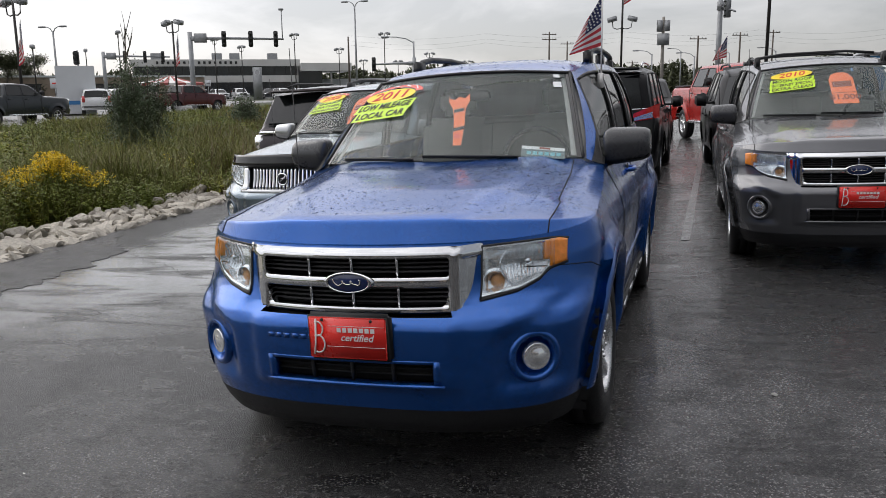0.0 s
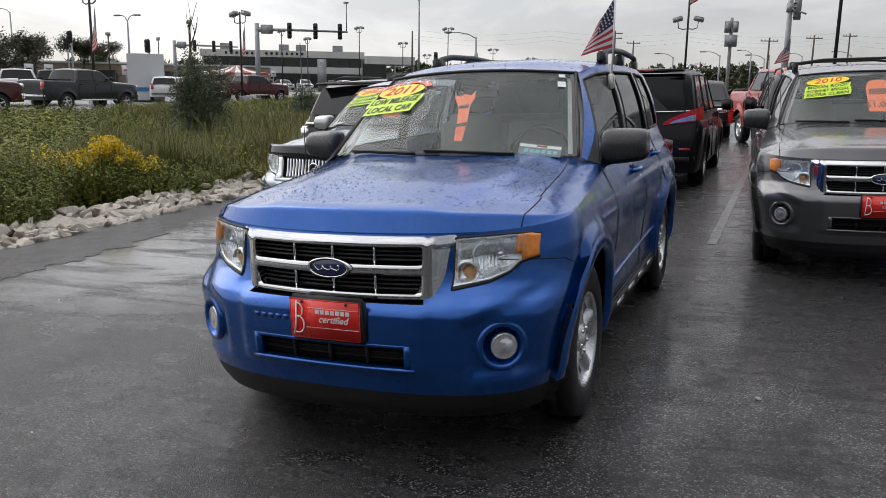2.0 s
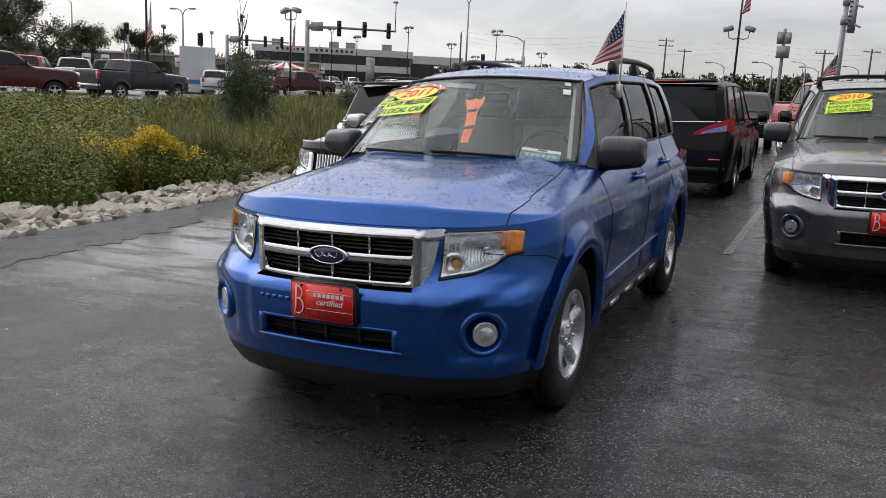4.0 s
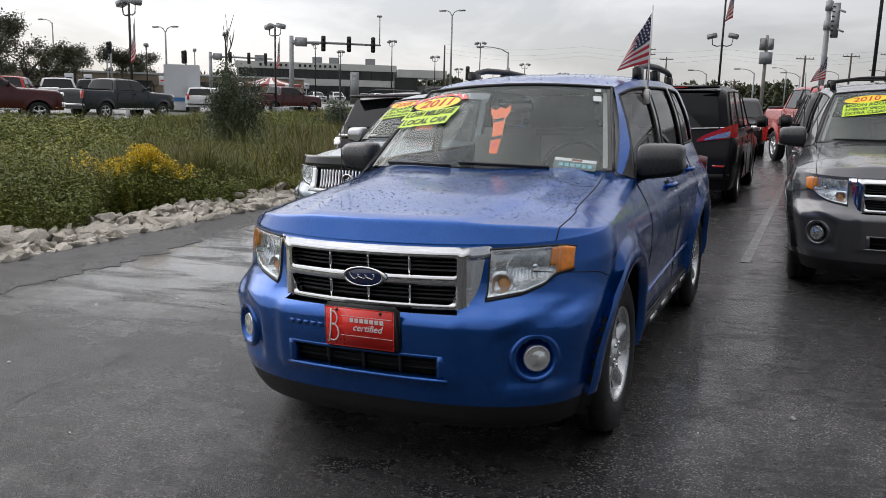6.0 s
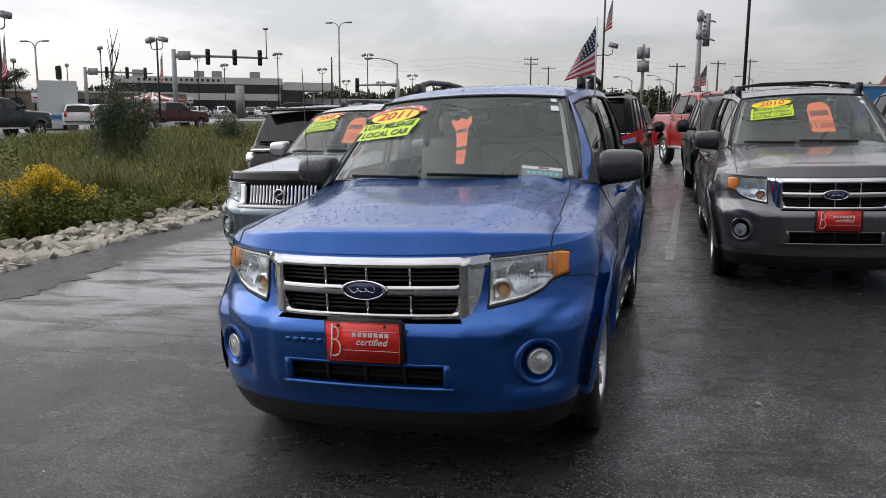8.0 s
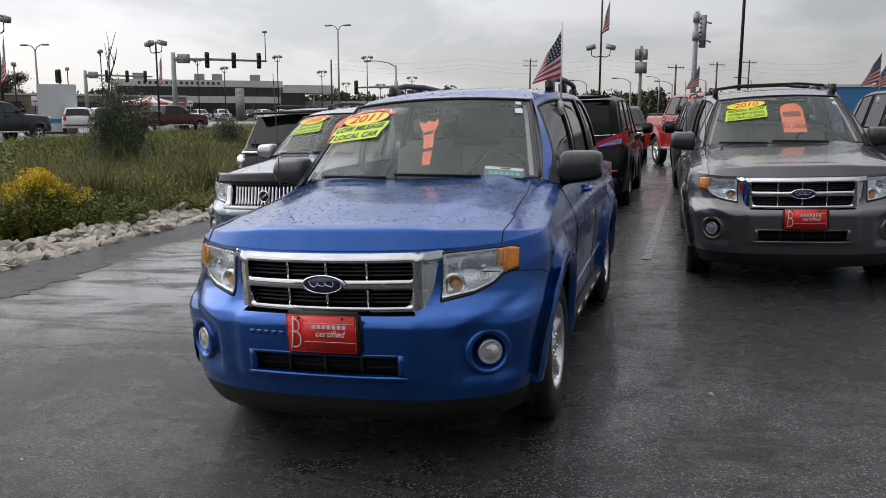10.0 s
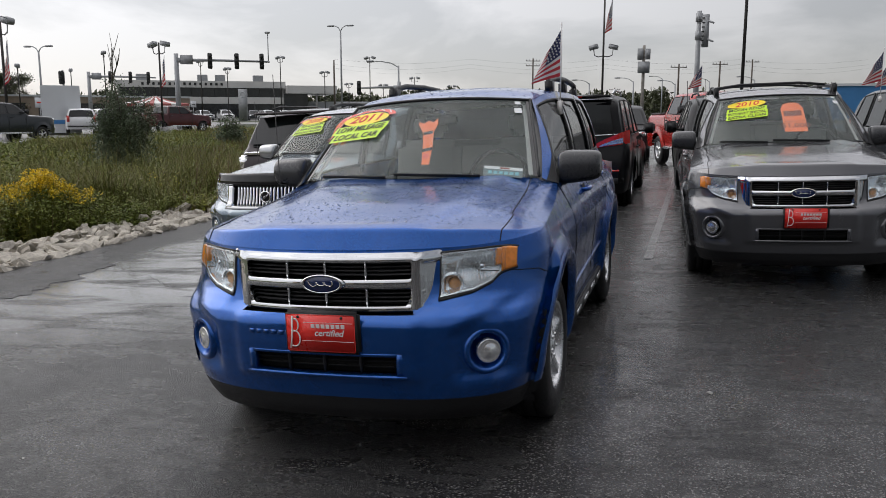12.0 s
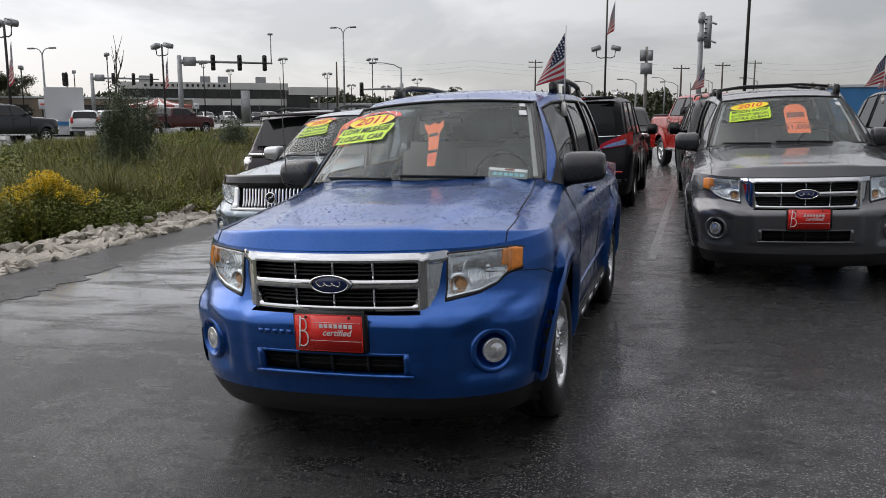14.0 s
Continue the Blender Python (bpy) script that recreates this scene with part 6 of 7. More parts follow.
def draped(name, us, vs, fn, mat, lift, label, cat):
    pts = [fn(u, v) for v in vs for u in us]
    n = len(us)
    ob = raw(name, [(x, y, land(x, y) + lift) for x, y in pts], [(j * n + i, j * n + i + 1, (j + 1) * n + i + 1, (j + 1) * n + i) for j in range(len(vs) - 1) for i in range(n - 1)], mat)
    return tagged(ob, label, cat, kind="structure")


draped("forecourt", steps(24), steps(24), lambda u, v: out(-70 + 42 * u, 36 + 26 * smooth_step(0.55, 1.0, u) + v * (62 - 30 * u)), M_CONCRETE, 0.03, "pale wet concrete forecourt across the ditch", "paving")
draped("road", steps(30), steps(6), lambda u, v: out(-60 + 75 * u, 86 + 12 * v + 14 * u), M_CONCRETE, 0.035, "pale concrete road", "road")
draped("showroom_yard", steps(12), steps(8), lambda u, v: out(-40 + 24 * u, 122 + 45 * v), M_CONCRETE, 0.04, "pale yard in front of the showroom", "paving")


M_FASCIA = material("cream_concrete", (0.55, 0.55, 0.53), 0.75, vary=0.08, scale=0.5, fine=6)


def showroom():
    x0, y0 = out(-35.3, 160)
    x1, y1 = out(-24.6, 160)
    L = math.hypot(x1 - x0, y1 - y0)
    b = thing("showroom", Matrix.Translation((x0, y0, 1.3)) @ Matrix.Rotation(math.atan2(y1 - y0, x1 - x0), 4, "Z"), "long two-storey grey concrete car showroom with dark window bands", "building")
    part("wall", boxes((0, L, 0.0, 22, 0.0, 7.2)), M_CONC, b, smooth=False)
    part("fascia", boxes((-0.4, L + 0.4, -0.5, 0.02, 6.0, 7.25), bevel=0.05), M_FASCIA, b, smooth=False)
    part("spandrel", boxes((-0.2, L + 0.2, -0.25, 0.0, 3.05, 4.30), bevel=0.04), M_FASCIA, b, smooth=False)
    n = 14
    for row, (z0, z1) in enumerate(((0.4, 3.05), (4.30, 6.0))):
        for i in range(n):
            xa, xb = 0.3 + (L - 0.6) * i / n, 0.3 + (L - 0.6) * (i + 1) / n
            w = part("window", boxes((xa + 0.04, xb - 0.04, -0.07, -0.03, z0, z1)), M_BAND, b, smooth=False)
            part("mullion", boxes((xb - 0.05, xb + 0.05, -0.12, 0.0, z0, z1)), M_SIGNALK, w, smooth=False)
    wing = part("canopy", boxes((L + 0.42, L + 10, -2.5, 10, 5.0, 6.5), bevel=0.05), M_FASCIA, b, smooth=False)
    part("canopy_glazing", boxes((L, L + 4.5, -1.0, 8, 0.0, 5.0)), M_BAND, wing, smooth=False)
    for x in (L + 6, L + 9.6):
        part("canopy_column", boxes((x, x + 0.35, -1.5, -1.15, 0, 5.0)), M_CONC, wing, smooth=False)
    for x in (L * 0.10, L * 0.47, L * 0.58, L * 0.82):
        part("roof_unit", boxes((x, x + 1.9, 4, 6, 7.2, 8.6), bevel=0.05), M_STEEL, b, smooth=False)
    x = L * 0.14
    for i in range(17):
        if i in (7, 8):
            x += 0.35
            continue
        part("sign_bar", boxes((x, x + 0.42, -0.60, -0.52, 6.42, 6.90)), M_SIGNALK, b, smooth=False)
        x += 0.95
    return b


showroom()


def simple_hall(bearing, d, w, h, depth, mat, label, band=None, turn=None):
    x, y = out(bearing, d)
    b = thing("hall", Matrix.Translation((x, y, land(x, y) - 0.1)) @ Matrix.Rotation(radians(-bearing if turn is None else turn), 4, "Z"), label, "building")
    part("wall", boxes((-w / 2, w / 2, 0, depth, 0, h)), mat, b, smooth=False)
    part("roof_edge", boxes((-w / 2 - 0.15, w / 2 + 0.15, -0.15, depth + 0.15, h, h + 0.25)), M_WHITEWALL, b, smooth=False)
    if band:
        for i in range(int(w / 5)):
            x0 = -w / 2 + 1.2 + i * 5
            win = part("window", boxes((x0, x0 + 3.4, -0.06, 0.02, 0.9, 2.4)), M_BAND, b, smooth=False)
            part("window_frame", boxes((x0 - 0.1, x0 + 3.5, -0.08, 0.0, 2.4, 2.55)), M_SIGNALK, win, smooth=False)
    return b


simple_hall(-41.5, 122, 46, 3.4, 14, M_BRICKISH, "long low tan masonry building", True)
simple_hall(-20.8, 165, 26, 3.6, 12, M_WHITEWALL, "low white commercial building behind the road", True)
simple_hall(15.9, 90, 12.0, 3.3, 9, M_BLUEWALL, "low bright blue building beyond the car park", None, 0)

# white box trailer with a blue stripe
box_m = on_land(-38.7, 60, 38.7, 0.05)
trailer = thing("box_trailer", box_m, "plain white box trailer with a blue stripe", "trailer")
part("body", boxes((-1.2, 1.2, 0, 7.0, 0.95, 3.25), bevel=0.04), M_WHITEWALL, trailer, smooth=False)
part("stripe", boxes((-1.21, 1.21, -0.012, 7.01, 0.72, 0.97)), M_BLUEWALL, trailer, smooth=False)
part("skirt", boxes((-1.15, 1.15, 0.03, 6.9, 0.10, 0.73)), M_WHITEWALL, trailer, smooth=False)
for x in (-1.05, 1.05):
    part("wheel", lathe([(-0.12, 0.0), (-0.12, 0.38), (0.12, 0.38), (0.12, 0.0)], 20), M_RUBBER, trailer, at=Matrix.Translation((x, 4.5, 0.38)))

# striped tent
tent = thing("party_tent", on_land(-33.0, 80, 30, 0.03), "red and white striped canopy tent", "tent")
M_TENTR = material("red_canvas", (0.36, 0.10, 0.09), 0.7)
M_TENTW = material("white_canvas", (0.75, 0.74, 0.72), 0.7)
for s in range(4):
    for k in range(8):
        u0, u1 = -3 + 0.75 * k, -3 + 0.75 * (k + 1)
        rot = Matrix.Rotation(math.pi / 2 * s, 4, "Z")
        apex = lambda u: rot @ Vector((u * 0.06, -0.05, 2.85))
        eave = lambda u, z: rot @ Vector((u, -3.0, z))
        mid = lambda u: rot @ Vector((u * 0.5, -1.5, 2.38))
        raw("stripe", [eave(u0, 1.95), eave(u1, 1.95), eave(u1, 2.15), eave(u0, 2.15), mid(u1), mid(u0), apex(u1), apex(u0)], [(0, 1, 2, 3), (3, 2, 4, 5), (5, 4, 6, 7)], M_TENTR if k % 2 else M_TENTW, tent, smooth=False)
    part("tent_pole", tube([Matrix.Rotation(math.pi / 2 * s, 4, "Z") @ Vector((-2.9, -2.9, z)) for z in (0, 2.0)], 0.035, 6), M_STEEL, tent)


def star_flag(parent, at, hoist, fly, droop, limp=0.0, seed=1):
    """A striped cloth with a starred blue corner, slack in the damp air."""
    rnd = random.Random(seed)
    ph = rnd.uniform(0, 6)

    def p(u, v):
        x = -(0.60 + 0.40 * v) * fly * u * (1 - 0.25 * limp)
        z = -hoist * v - droop * (1 - 0.75 * v) * u
        return Vector((x, 0.10 * fly * math.sin(7 * u + 2.2 * v + ph) * u, z))
    nu, nv = 18, 26
    root = None
    groups = {"white_stripe": [], "red_stripe": [], "blue_corner": []}
    for i in range(nu):
        for j in range(nv):
            u0, u1, v0, v1 = i / nu, (i + 1) / nu, j / nv, (j + 1) / nv
            if (u0 + u1) / 2 < 0.62 and (v0 + v1) / 2 < 0.54:
                key = "blue_corner"
            else:
                key = "red_stripe" if int((v0 + v1) / 2 * 13) % 2 == 0 else "white_stripe"
            groups[key].append([p(u0, v0), p(u1, v0), p(u1, v1), p(u0, v1)])
    for key, mat in (("white_stripe", M_FLAGW), ("red_stripe", M_FLAGR), ("blue_corner", M_FLAGB)):
        ob = part(key, quads_to_bm(groups[key]), mat, parent, at=Matrix.Translation(at))
        if key == "blue_corner":
            stars = bmesh.new()
            for a in range(5):
                for b in range(5):
                    c = p(0.06 + a * 0.115 + (b % 2) * 0.045, 0.06 + b * 0.10)
                    for off in (-0.004, 0.004):
                        vs = [stars.verts.new(c + Vector((math.cos(t) * hoist * 0.02, off, math.sin(t) * hoist * 0.02))) for t in [2 * math.pi * k / 6 for k in range(6)]]
                        stars.faces.new(vs)
            tagged(part("star", stars, M_FLAGW, ob), kind="stuff")


M_FLAGW = material("white_flag_cloth", (0.60, 0.58, 0.56), 0.8, vary=0.1, scale=12)
M_FLAGR = material("red_flag_cloth", (0.42, 0.03, 0.04), 0.8, vary=0.15, scale=12)
M_FLAGB = material("navy_flag_cloth", (0.02, 0.028, 0.09), 0.8, vary=0.15, scale=12)


def window_flag(m, label, scale=1.0, lean=0.0, seed=1):
    f = thing("car_window_flag", m @ Matrix.Rotation(radians(lean), 4, "Y"), label, "flag")
    part("staff", tube([(0, 0, -0.02), (0.0, 0, 0.50 * scale)], 0.005, 6), M_INK_W, f, "white plastic staff")
    part("clip", boxes((-0.02, 0.02, -0.02, 0.006, -0.09, 0.0), bevel=0.005), M_INK_W, f)
    star_flag(f, (0, 0, 0.46 * scale), 0.30 * scale, 0.20 * scale, 0.20 * scale, seed=seed)
    return f


# flag clipped to the blue car's window
window_flag(blue.matrix_basis @ pose(0.69, 1.52, 1.585, 0, 0, 0), "small stars and stripes flag clipped to the car window", 1.0, 2.0, 2)
window_flag(LOT @ pose(3.64, 12.75, 1.60, 0, 0, 10), "small stars and stripes flag on a parked car", 1.4, 2, 5)
window_flag(LOT @ pose(4.02, 13.7, 1.62, 0, 0, 10), "small striped flag on a parked car by the roof rack", 1.15, -2, 7)
window_flag(LOT @ pose(2.15, 27.0, 1.9, 0, 0, 10), "dark limp flag on the red pickup", 2.2, 2, 8)


def lot_light(bearing, d, h, heads, flag_z=None, turn=0.0, tall=None):
    p = thing("lot_light", on_land(bearing, d, turn, -0.05), "dark bronze car park light pole" + (" with a hanging flag" if flag_z else ""), "lamp post", "car park lights")
    part("pole", tube([(0, 0, 0), (0, 0, tall or h)], 0.085, 10, taper=0.06), M_BRONZE, p)
    part("base", boxes((-0.28, 0.28, -0.28, 0.28, -0.3, 0.55), bevel=0.05), M_CONC, p)
    for s in heads:
        arm = part("arm", tube([(0, 0, h - 0.75), (0.35 * s, 0, h - 0.80), (0.62 * s, 0, h - 0.70), (0.68 * s, 0, h - 0.30)], 0.035, 6), M_BRONZE, p)
        hd = bmesh.new()
        box(hd, -0.34, 0.34, -0.22, 0.22, -0.16, 0.16, bevel=0.04, m=Matrix.Translation((0.70 * s, 0, h - 0.12)) @ Matrix.Rotation(radians(14 * s), 4, "Y"))
        part("floodlight", hd, M_STEEL, arm)
    if flag_z:
        star_flag(p, (0.55, 0, flag_z), 2.1, 0.50, 1.1, 0.0, seed=int(abs(bearing)))
    return p


lot_light(-41.75, 47, 6.2, (-1, 1), 5.3, -20)
lot_light(-32.6, 62, 6.5, (-1, 1), 5.7, -20)
lot_light(-2.45, 60, 6.4, (-1, 1), 9.6, 0, 11.0)
lot_light(6.63, 40, 12.0, (-1, 1), None, 0)
for b, d, h in ((-36.0, 112, 8.8), (-24.76, 120, 9.2), (-30.02, 118, 8.4), (-28.3, 125, 7.8), (-21.76, 128, 7.6), (-18.62, 120, 9.3), (-15.5, 140, 7.4), (-38.0, 125, 7.2), (-41.0, 105, 6.6), (-17.7, 150, 6.6), (-20.1, 155, 7.0), (-12.9, 160, 6.8)):
    lot_light(b, d, h, (-1, 1), None, b * 1.3)


def street_lamp(bearing, d, h, arms, reach, turn=0.0):
    p = thing("street_lamp", on_land(bearing, d, turn, -0.05), "tall galvanised street lamp with curved arms", "lamp post", "street lamps")
    part("pole", tube([(0, 0, 0), (0, 0, h)], 0.13, 10, taper=0.08), M_STEEL, p)
    for s in arms:
        a = part("arm", tube([(0, 0, h - 0.15), (0.3 * reach * s, 0, h + 0.25), (0.7 * reach * s, 0, h + 0.42), (reach * s, 0, h + 0.45)], 0.05, 7), M_STEEL, p)
        part("lamp_head", boxes((min(reach * s, (reach + 0.75) * s), max(reach * s, (reach + 0.75) * s), -0.16, 0.16, h + 0.36, h + 0.52), bevel=0.04), M_STEEL, a)
    return p


street_lamp(-39.75, 90, 7.3, (-1, 1), 0.85)
street_lamp(-20.6, 90, 10.2, (-1, 1), 0.75)
for b, d, h in ((-3.33, 110, 5.2), (-0.36, 105, 5.2), (2.39, 112, 5.0), (1.54, 150, 7.4), (7.4, 118, 5.2), (-46.5, 120, 9.5), (4.6, 140, 6.0)):
    street_lamp(b, d, h, (-1,), 1.6)


def signal_mast(bearing, d, h, length, turn, signals, sign=True, lamp=False, side=1):
    m = thing("traffic_signal_mast", on_land(bearing, d, turn, -0.05), "galvanised traffic signal mast with black signal heads on its arm", "traffic light", "traffic signals")
    part("pole", tube([(0, 0, 0), (0, 0, h + 0.55)], 0.24, 12, taper=0.19), M_STEEL, m)
    part("base_plate", boxes((-0.4, 0.4, -0.4, 0.4, -0.2, 0.12), bevel=0.03), M_CONC, m)
    arm = part("mast_arm", tube([(0, 0, h), (side * length * 0.4, 0, h + 0.03), (side * length, 0, h - 0.05)], 0.15, 10, taper=0.08), M_STEEL, m)
    part("arm_collar", tube([(side * 0.05, 0, h), (side * 0.55, 0, h)], 0.21, 10), M_STEEL, arm)
    if sign:
        part("street_sign", boxes((0.35 * side if side > 0 else -1.4, 1.4 if side > 0 else -0.35, -0.22, -0.18, h - 0.35, h + 0.42), bevel=0.02), M_STEEL, m, "plain grey back of a sign")
    for f in signals:
        x = side * length * f
        s = part("signal_head", boxes((x - 0.19, x + 0.19, -0.38, -0.16, h - 0.72, h + 0.62), bevel=0.05), M_SIGNALK, arm, "black three-lamp signal head")
        for k in (-0.42, 0.0, 0.40):
            part("visor", tube([(x, -0.38, h - 0.06 + k), (x, -0.56, h - 0.08 + k)], 0.13, 10), M_SIGNALK, s)
    return m


mast = signal_mast(-31.55, 74, 5.95, 7.85, 24, (0.36, 0.645, 0.915))
rod = part("camera_rod", tube([(7.75, 0, 5.95), (7.75, 0, 8.35)], 0.045, 6), M_STEEL, mast, "thin rod with a detector on top")
part("detector", boxes((7.50, 7.95, -0.12, 0.12, 8.30, 8.46), bevel=0.03), M_STEEL, rod)
signal_mast(-36.97, 104, 5.4, 7.4, 30, (0.32, 0.62, 0.89))
signal_mast(-16.6, 80, 3.9, 3.9, 14, (1.0,), False, side=-1)
street_lamp(-16.62, 80.4, 6.0, (-1,), 2.4, 10)
for b, d, h in ((-38.47, 66, 4.6), (-43.1, 75, 5.4), (-43.35, 80, 5.0)):
    s = thing("traffic_signal", on_land(b, d, 20, -0.05), "black traffic signal on a slim post", "traffic light", "traffic signals")
    part("post", tube([(0, 0, 0), (0, 0, h)], 0.07, 8), M_STEEL, s)
    hd = part("signal_head", boxes((-0.26, 0.10, -0.2, 0.12, h - 1.02, h - 0.05), bevel=0.05), M_SIGNALK, s)
    for k in (0.20, 0.52, 0.84):
        part("visor", tube([(-0.08, -0.2, h - k), (-0.08, -0.40, h - k - 0.02)], 0.11, 10), M_SIGNALK, hd)
for b, d in ((-45.6, 70), (-44.5, 72), (-39.9, 64), (-30.6, 100)):
    s = thing("road_sign", on_land(b, d, 40, -0.05), "small road sign on a thin post", "sign", "road signs")
    part("post", tube([(0, 0, 0), (0, 0, 2.6)], 0.035, 6), M_STEEL, s)
    pl = part("panel", boxes((-0.32, 0.32, -0.05, -0.02, 1.9, 2.6), bevel=0.008), M_WHITEWALL, s)
    part("symbol", boxes((-0.2, 0.2, -0.06, -0.045, 2.2, 2.3)), M_INK_R if b == -39.9 else M_INK_K, pl)

# overhead sign on its pole, pole with grey boxes, showroom pylon
s = thing("sign_gantry", on_land(3.74, 50, -4, -0.05), "grey steel pole carrying an edge-on road sign on two arms", "sign")
base = s.matrix_basis.translation.z
part("pole", tube([(0, 0, 0), (0, 0, 7.65 - base)], 0.17, 12, taper=0.13), M_STEEL, s)
for z in (7.28 - base, 6.26 - base):
    part("arm", tube([(0, 0, z), (0.80, -0.9, z - 0.42)], 0.055, 8), M_STEEL, s)
    part("collar", tube([(0, 0, z - 0.24), (0, 0, z + 0.24)], 0.20, 12), M_STEEL, s)
sp = part("sign_panel", boxes((0.18, 0.56, -0.62, -0.54, 5.55 - base, 7.38 - base), bevel=0.02), M_STEEL, s, "pale edge-on sign panel")
for i in range(7):
    part("panel_rib", boxes((0.16, 0.30, -0.66, -0.60, 5.65 - base + 0.25 * i, 5.71 - base + 0.25 * i)), M_SIGNALK, sp)
s = thing("equipment_pole", on_land(0.26, 70, 5, -0.05), "weathered wooden pole with stacked grey equipment boxes", "utility pole")
base = s.matrix_basis.translation.z
part("pole", tube([(0, 0, 0), (0, 0, 7.5 - base)], 0.16, 10, taper=0.12), M_PALEPOLE, s)
for x, z, h, w in ((-0.30, 6.32, 0.92, 0.46), (0.28, 6.36, 0.85, 0.44), (0.0, 5.26, 0.92, 0.95)):
    part("cabinet", boxes((x - w / 2, x + w / 2, -0.35, 0.0, z - base, z + h - base), bevel=0.03), M_STEEL, s)
s = thing("showroom_pylon", on_land(-27.34, 120, 20, -0.05), "pale grey sign slab with a round emblem", "sign")
sl = part("slab", boxes((-0.62, 0.62, -0.2, 0.2, 0, 4.6), bevel=0.03), M_STEEL, s)
part("emblem", lathe([(-0.22, 0.42), (-0.26, 0.40), (-0.26, 0.34), (-0.22, 0.33)], 24, "y"), M_WHITEWALL, sl, at=Matrix.Translation((0, 0, 3.85)))


def utility_pole(bearing, d, h, arms=2, turn=0.0):
    p = thing("utility_pole", on_land(bearing, d, turn, -0.05), "weathered wooden utility pole with crossarms", "utility pole", "utility poles")
    part("pole", tube([(0, 0, 0), (0, 0, h)], 0.17, 8, taper=0.11), M_WOODPOLE, p)
    for k in range(arms):
        a = part("crossarm", boxes((-1.2, 1.2, -0.06, 0.06, h - 0.5 - 0.8 * k, h - 0.38 - 0.8 * k)), M_WOODPOLE, p)
        for x in (-1.1, -0.6, 0.6, 1.1):
            part("insulator", tube([(x, 0, h - 0.38 - 0.8 * k), (x, 0, h - 0.18 - 0.8 * k)], 0.05, 6), M_STEEL, a)
    return p


for b, d, h, arms in ((-7.23, 140, 10.5, 2), (-6.0, 150, 9.5, 1), (-21.1, 120, 8.8, 0), (2.58, 120, 8.0, 1), (5.2, 130, 8.5, 1), (7.2, 150, 10.0, 1), (-1.6, 180, 7.0, 1)):
    utility_pole(b, d, h, arms, 20)
for z, sag in ((8.8, 0.8), (8.2, 0.9), (9.6, 0.7)):
    a, b = Vector((*out(-21.1, 130), z + 1.2)), Vector((*out(14, 150), z + 1.4))
    tagged(part("overhead_wire", tube([a.lerp(b, t) - Vector((0, 0, sag * math.sin(math.pi * ((t * 4) % 1)))) for t in steps(40)], 0.007, 4), M_SIGNALK), "thin dark overhead wire strung between poles", "cable", "overhead wires")

# ---- rip-rap border of pale stones ----
M_STONE = material("pale_limestone", (0.44, 0.405, 0.345), 0.72, vary=0.3, scale=7, fine=45, bump=0.8, bump_scale=26, per_piece=0.26)
rnd = random.Random(11)


def stone_mesh(k):
    r = random.Random(100 + k)
    bm = bmesh.new()
    for i in range(26):
        v = Vector((r.gauss(0, 1), r.gauss(0, 1), r.gauss(0, 1))).normalized() * r.uniform(0.80, 1.1)
        bm.verts.new((v.x, v.y * r.uniform(0.75, 1.0), v.z * 0.52))
    bmesh.ops.convex_hull(bm, input=bm.verts)
    bmesh.ops.delete(bm, geom=[v for v in bm.verts if not v.link_faces], context="VERTS")
    me = bpy.data.meshes.new("stone")
    bm.to_mesh(me)
    bm.free()
    me.materials.append(M_STONE)
    return me


STONES = [stone_mesh(k) for k in range(12)]
border = thing("stone_border", Matrix.Identity(4), "border of pale broken limestone along the asphalt", "stones", kind="structure")
count = 0
for i in range(300):
    y = -1.0 + 20.5 * (i / 300) ** 1.05 + rnd.uniform(-0.1, 0.1)
    x = -6.66 - rnd.random() ** 1.2 * 0.95
    size = rnd.choice((0.085, 0.11, 0.14, 0.16, 0.21)) * rnd.uniform(0.8, 1.15)
    ob = new("stone", STONES[i % 12])
    ob.parent = border
    z = max(land(x, y), lot_z(x, y) - 0.05) + size * 0.22 + 0.04 * smooth_step(-6.7, -7.7, x)
    ob.matrix_basis = Matrix.LocRotScale((x, y, z), Euler((rnd.uniform(-0.5, 0.5), rnd.uniform(-0.5, 0.5), rnd.uniform(0, 6.28))), (size * rnd.uniform(0.9, 1.5), size, size * rnd.uniform(0.8, 1.1)))
rest_v, rest_f = [], []
for i in range(2200):
    y = rnd.uniform(-1.0, 24.0)
    x = -6.60 - rnd.random() ** 1.2 * 1.1
    size = rnd.uniform(0.04, 0.11)
    z = max(land(x, y), lot_z(x, y) - 0.05) + size * 0.3 + 0.03 * smooth_step(-6.7, -7.7, x)
    q = Matrix.LocRotScale((x, y, z), Euler((rnd.uniform(-1, 1), rnd.uniform(-1, 1), rnd.uniform(0, 6))), (size * 1.3, size, size))
    me = STONES[i % 12]
    b = len(rest_v)
    rest_v += [q @ v.co for v in me.vertices]
    rest_f += [tuple(b + k for k in p.vertices) for p in me.polygons]
tagged(raw("rubble", rest_v, rest_f, M_STONE, border, smooth=False), kind="stuff")

# ---- weeds and grass of the ditch ----
def leaf_mat(name, c, c2, rough=0.55):
    return material(name, c, rough, vary=0.2, scale=1.2, fine=14, second=c2, per_piece=0.24, spec=0.3, space="Object")


M_GRASS = leaf_mat("olive_grass", (0.185, 0.180, 0.040), (0.105, 0.125, 0.024))
M_STRAW = leaf_mat("dry_straw_grass", (0.20, 0.155, 0.070), (0.12, 0.085, 0.04))
M_WEED = leaf_mat("green_weed_leaf", (0.110, 0.150, 0.024), (0.165, 0.190, 0.030))
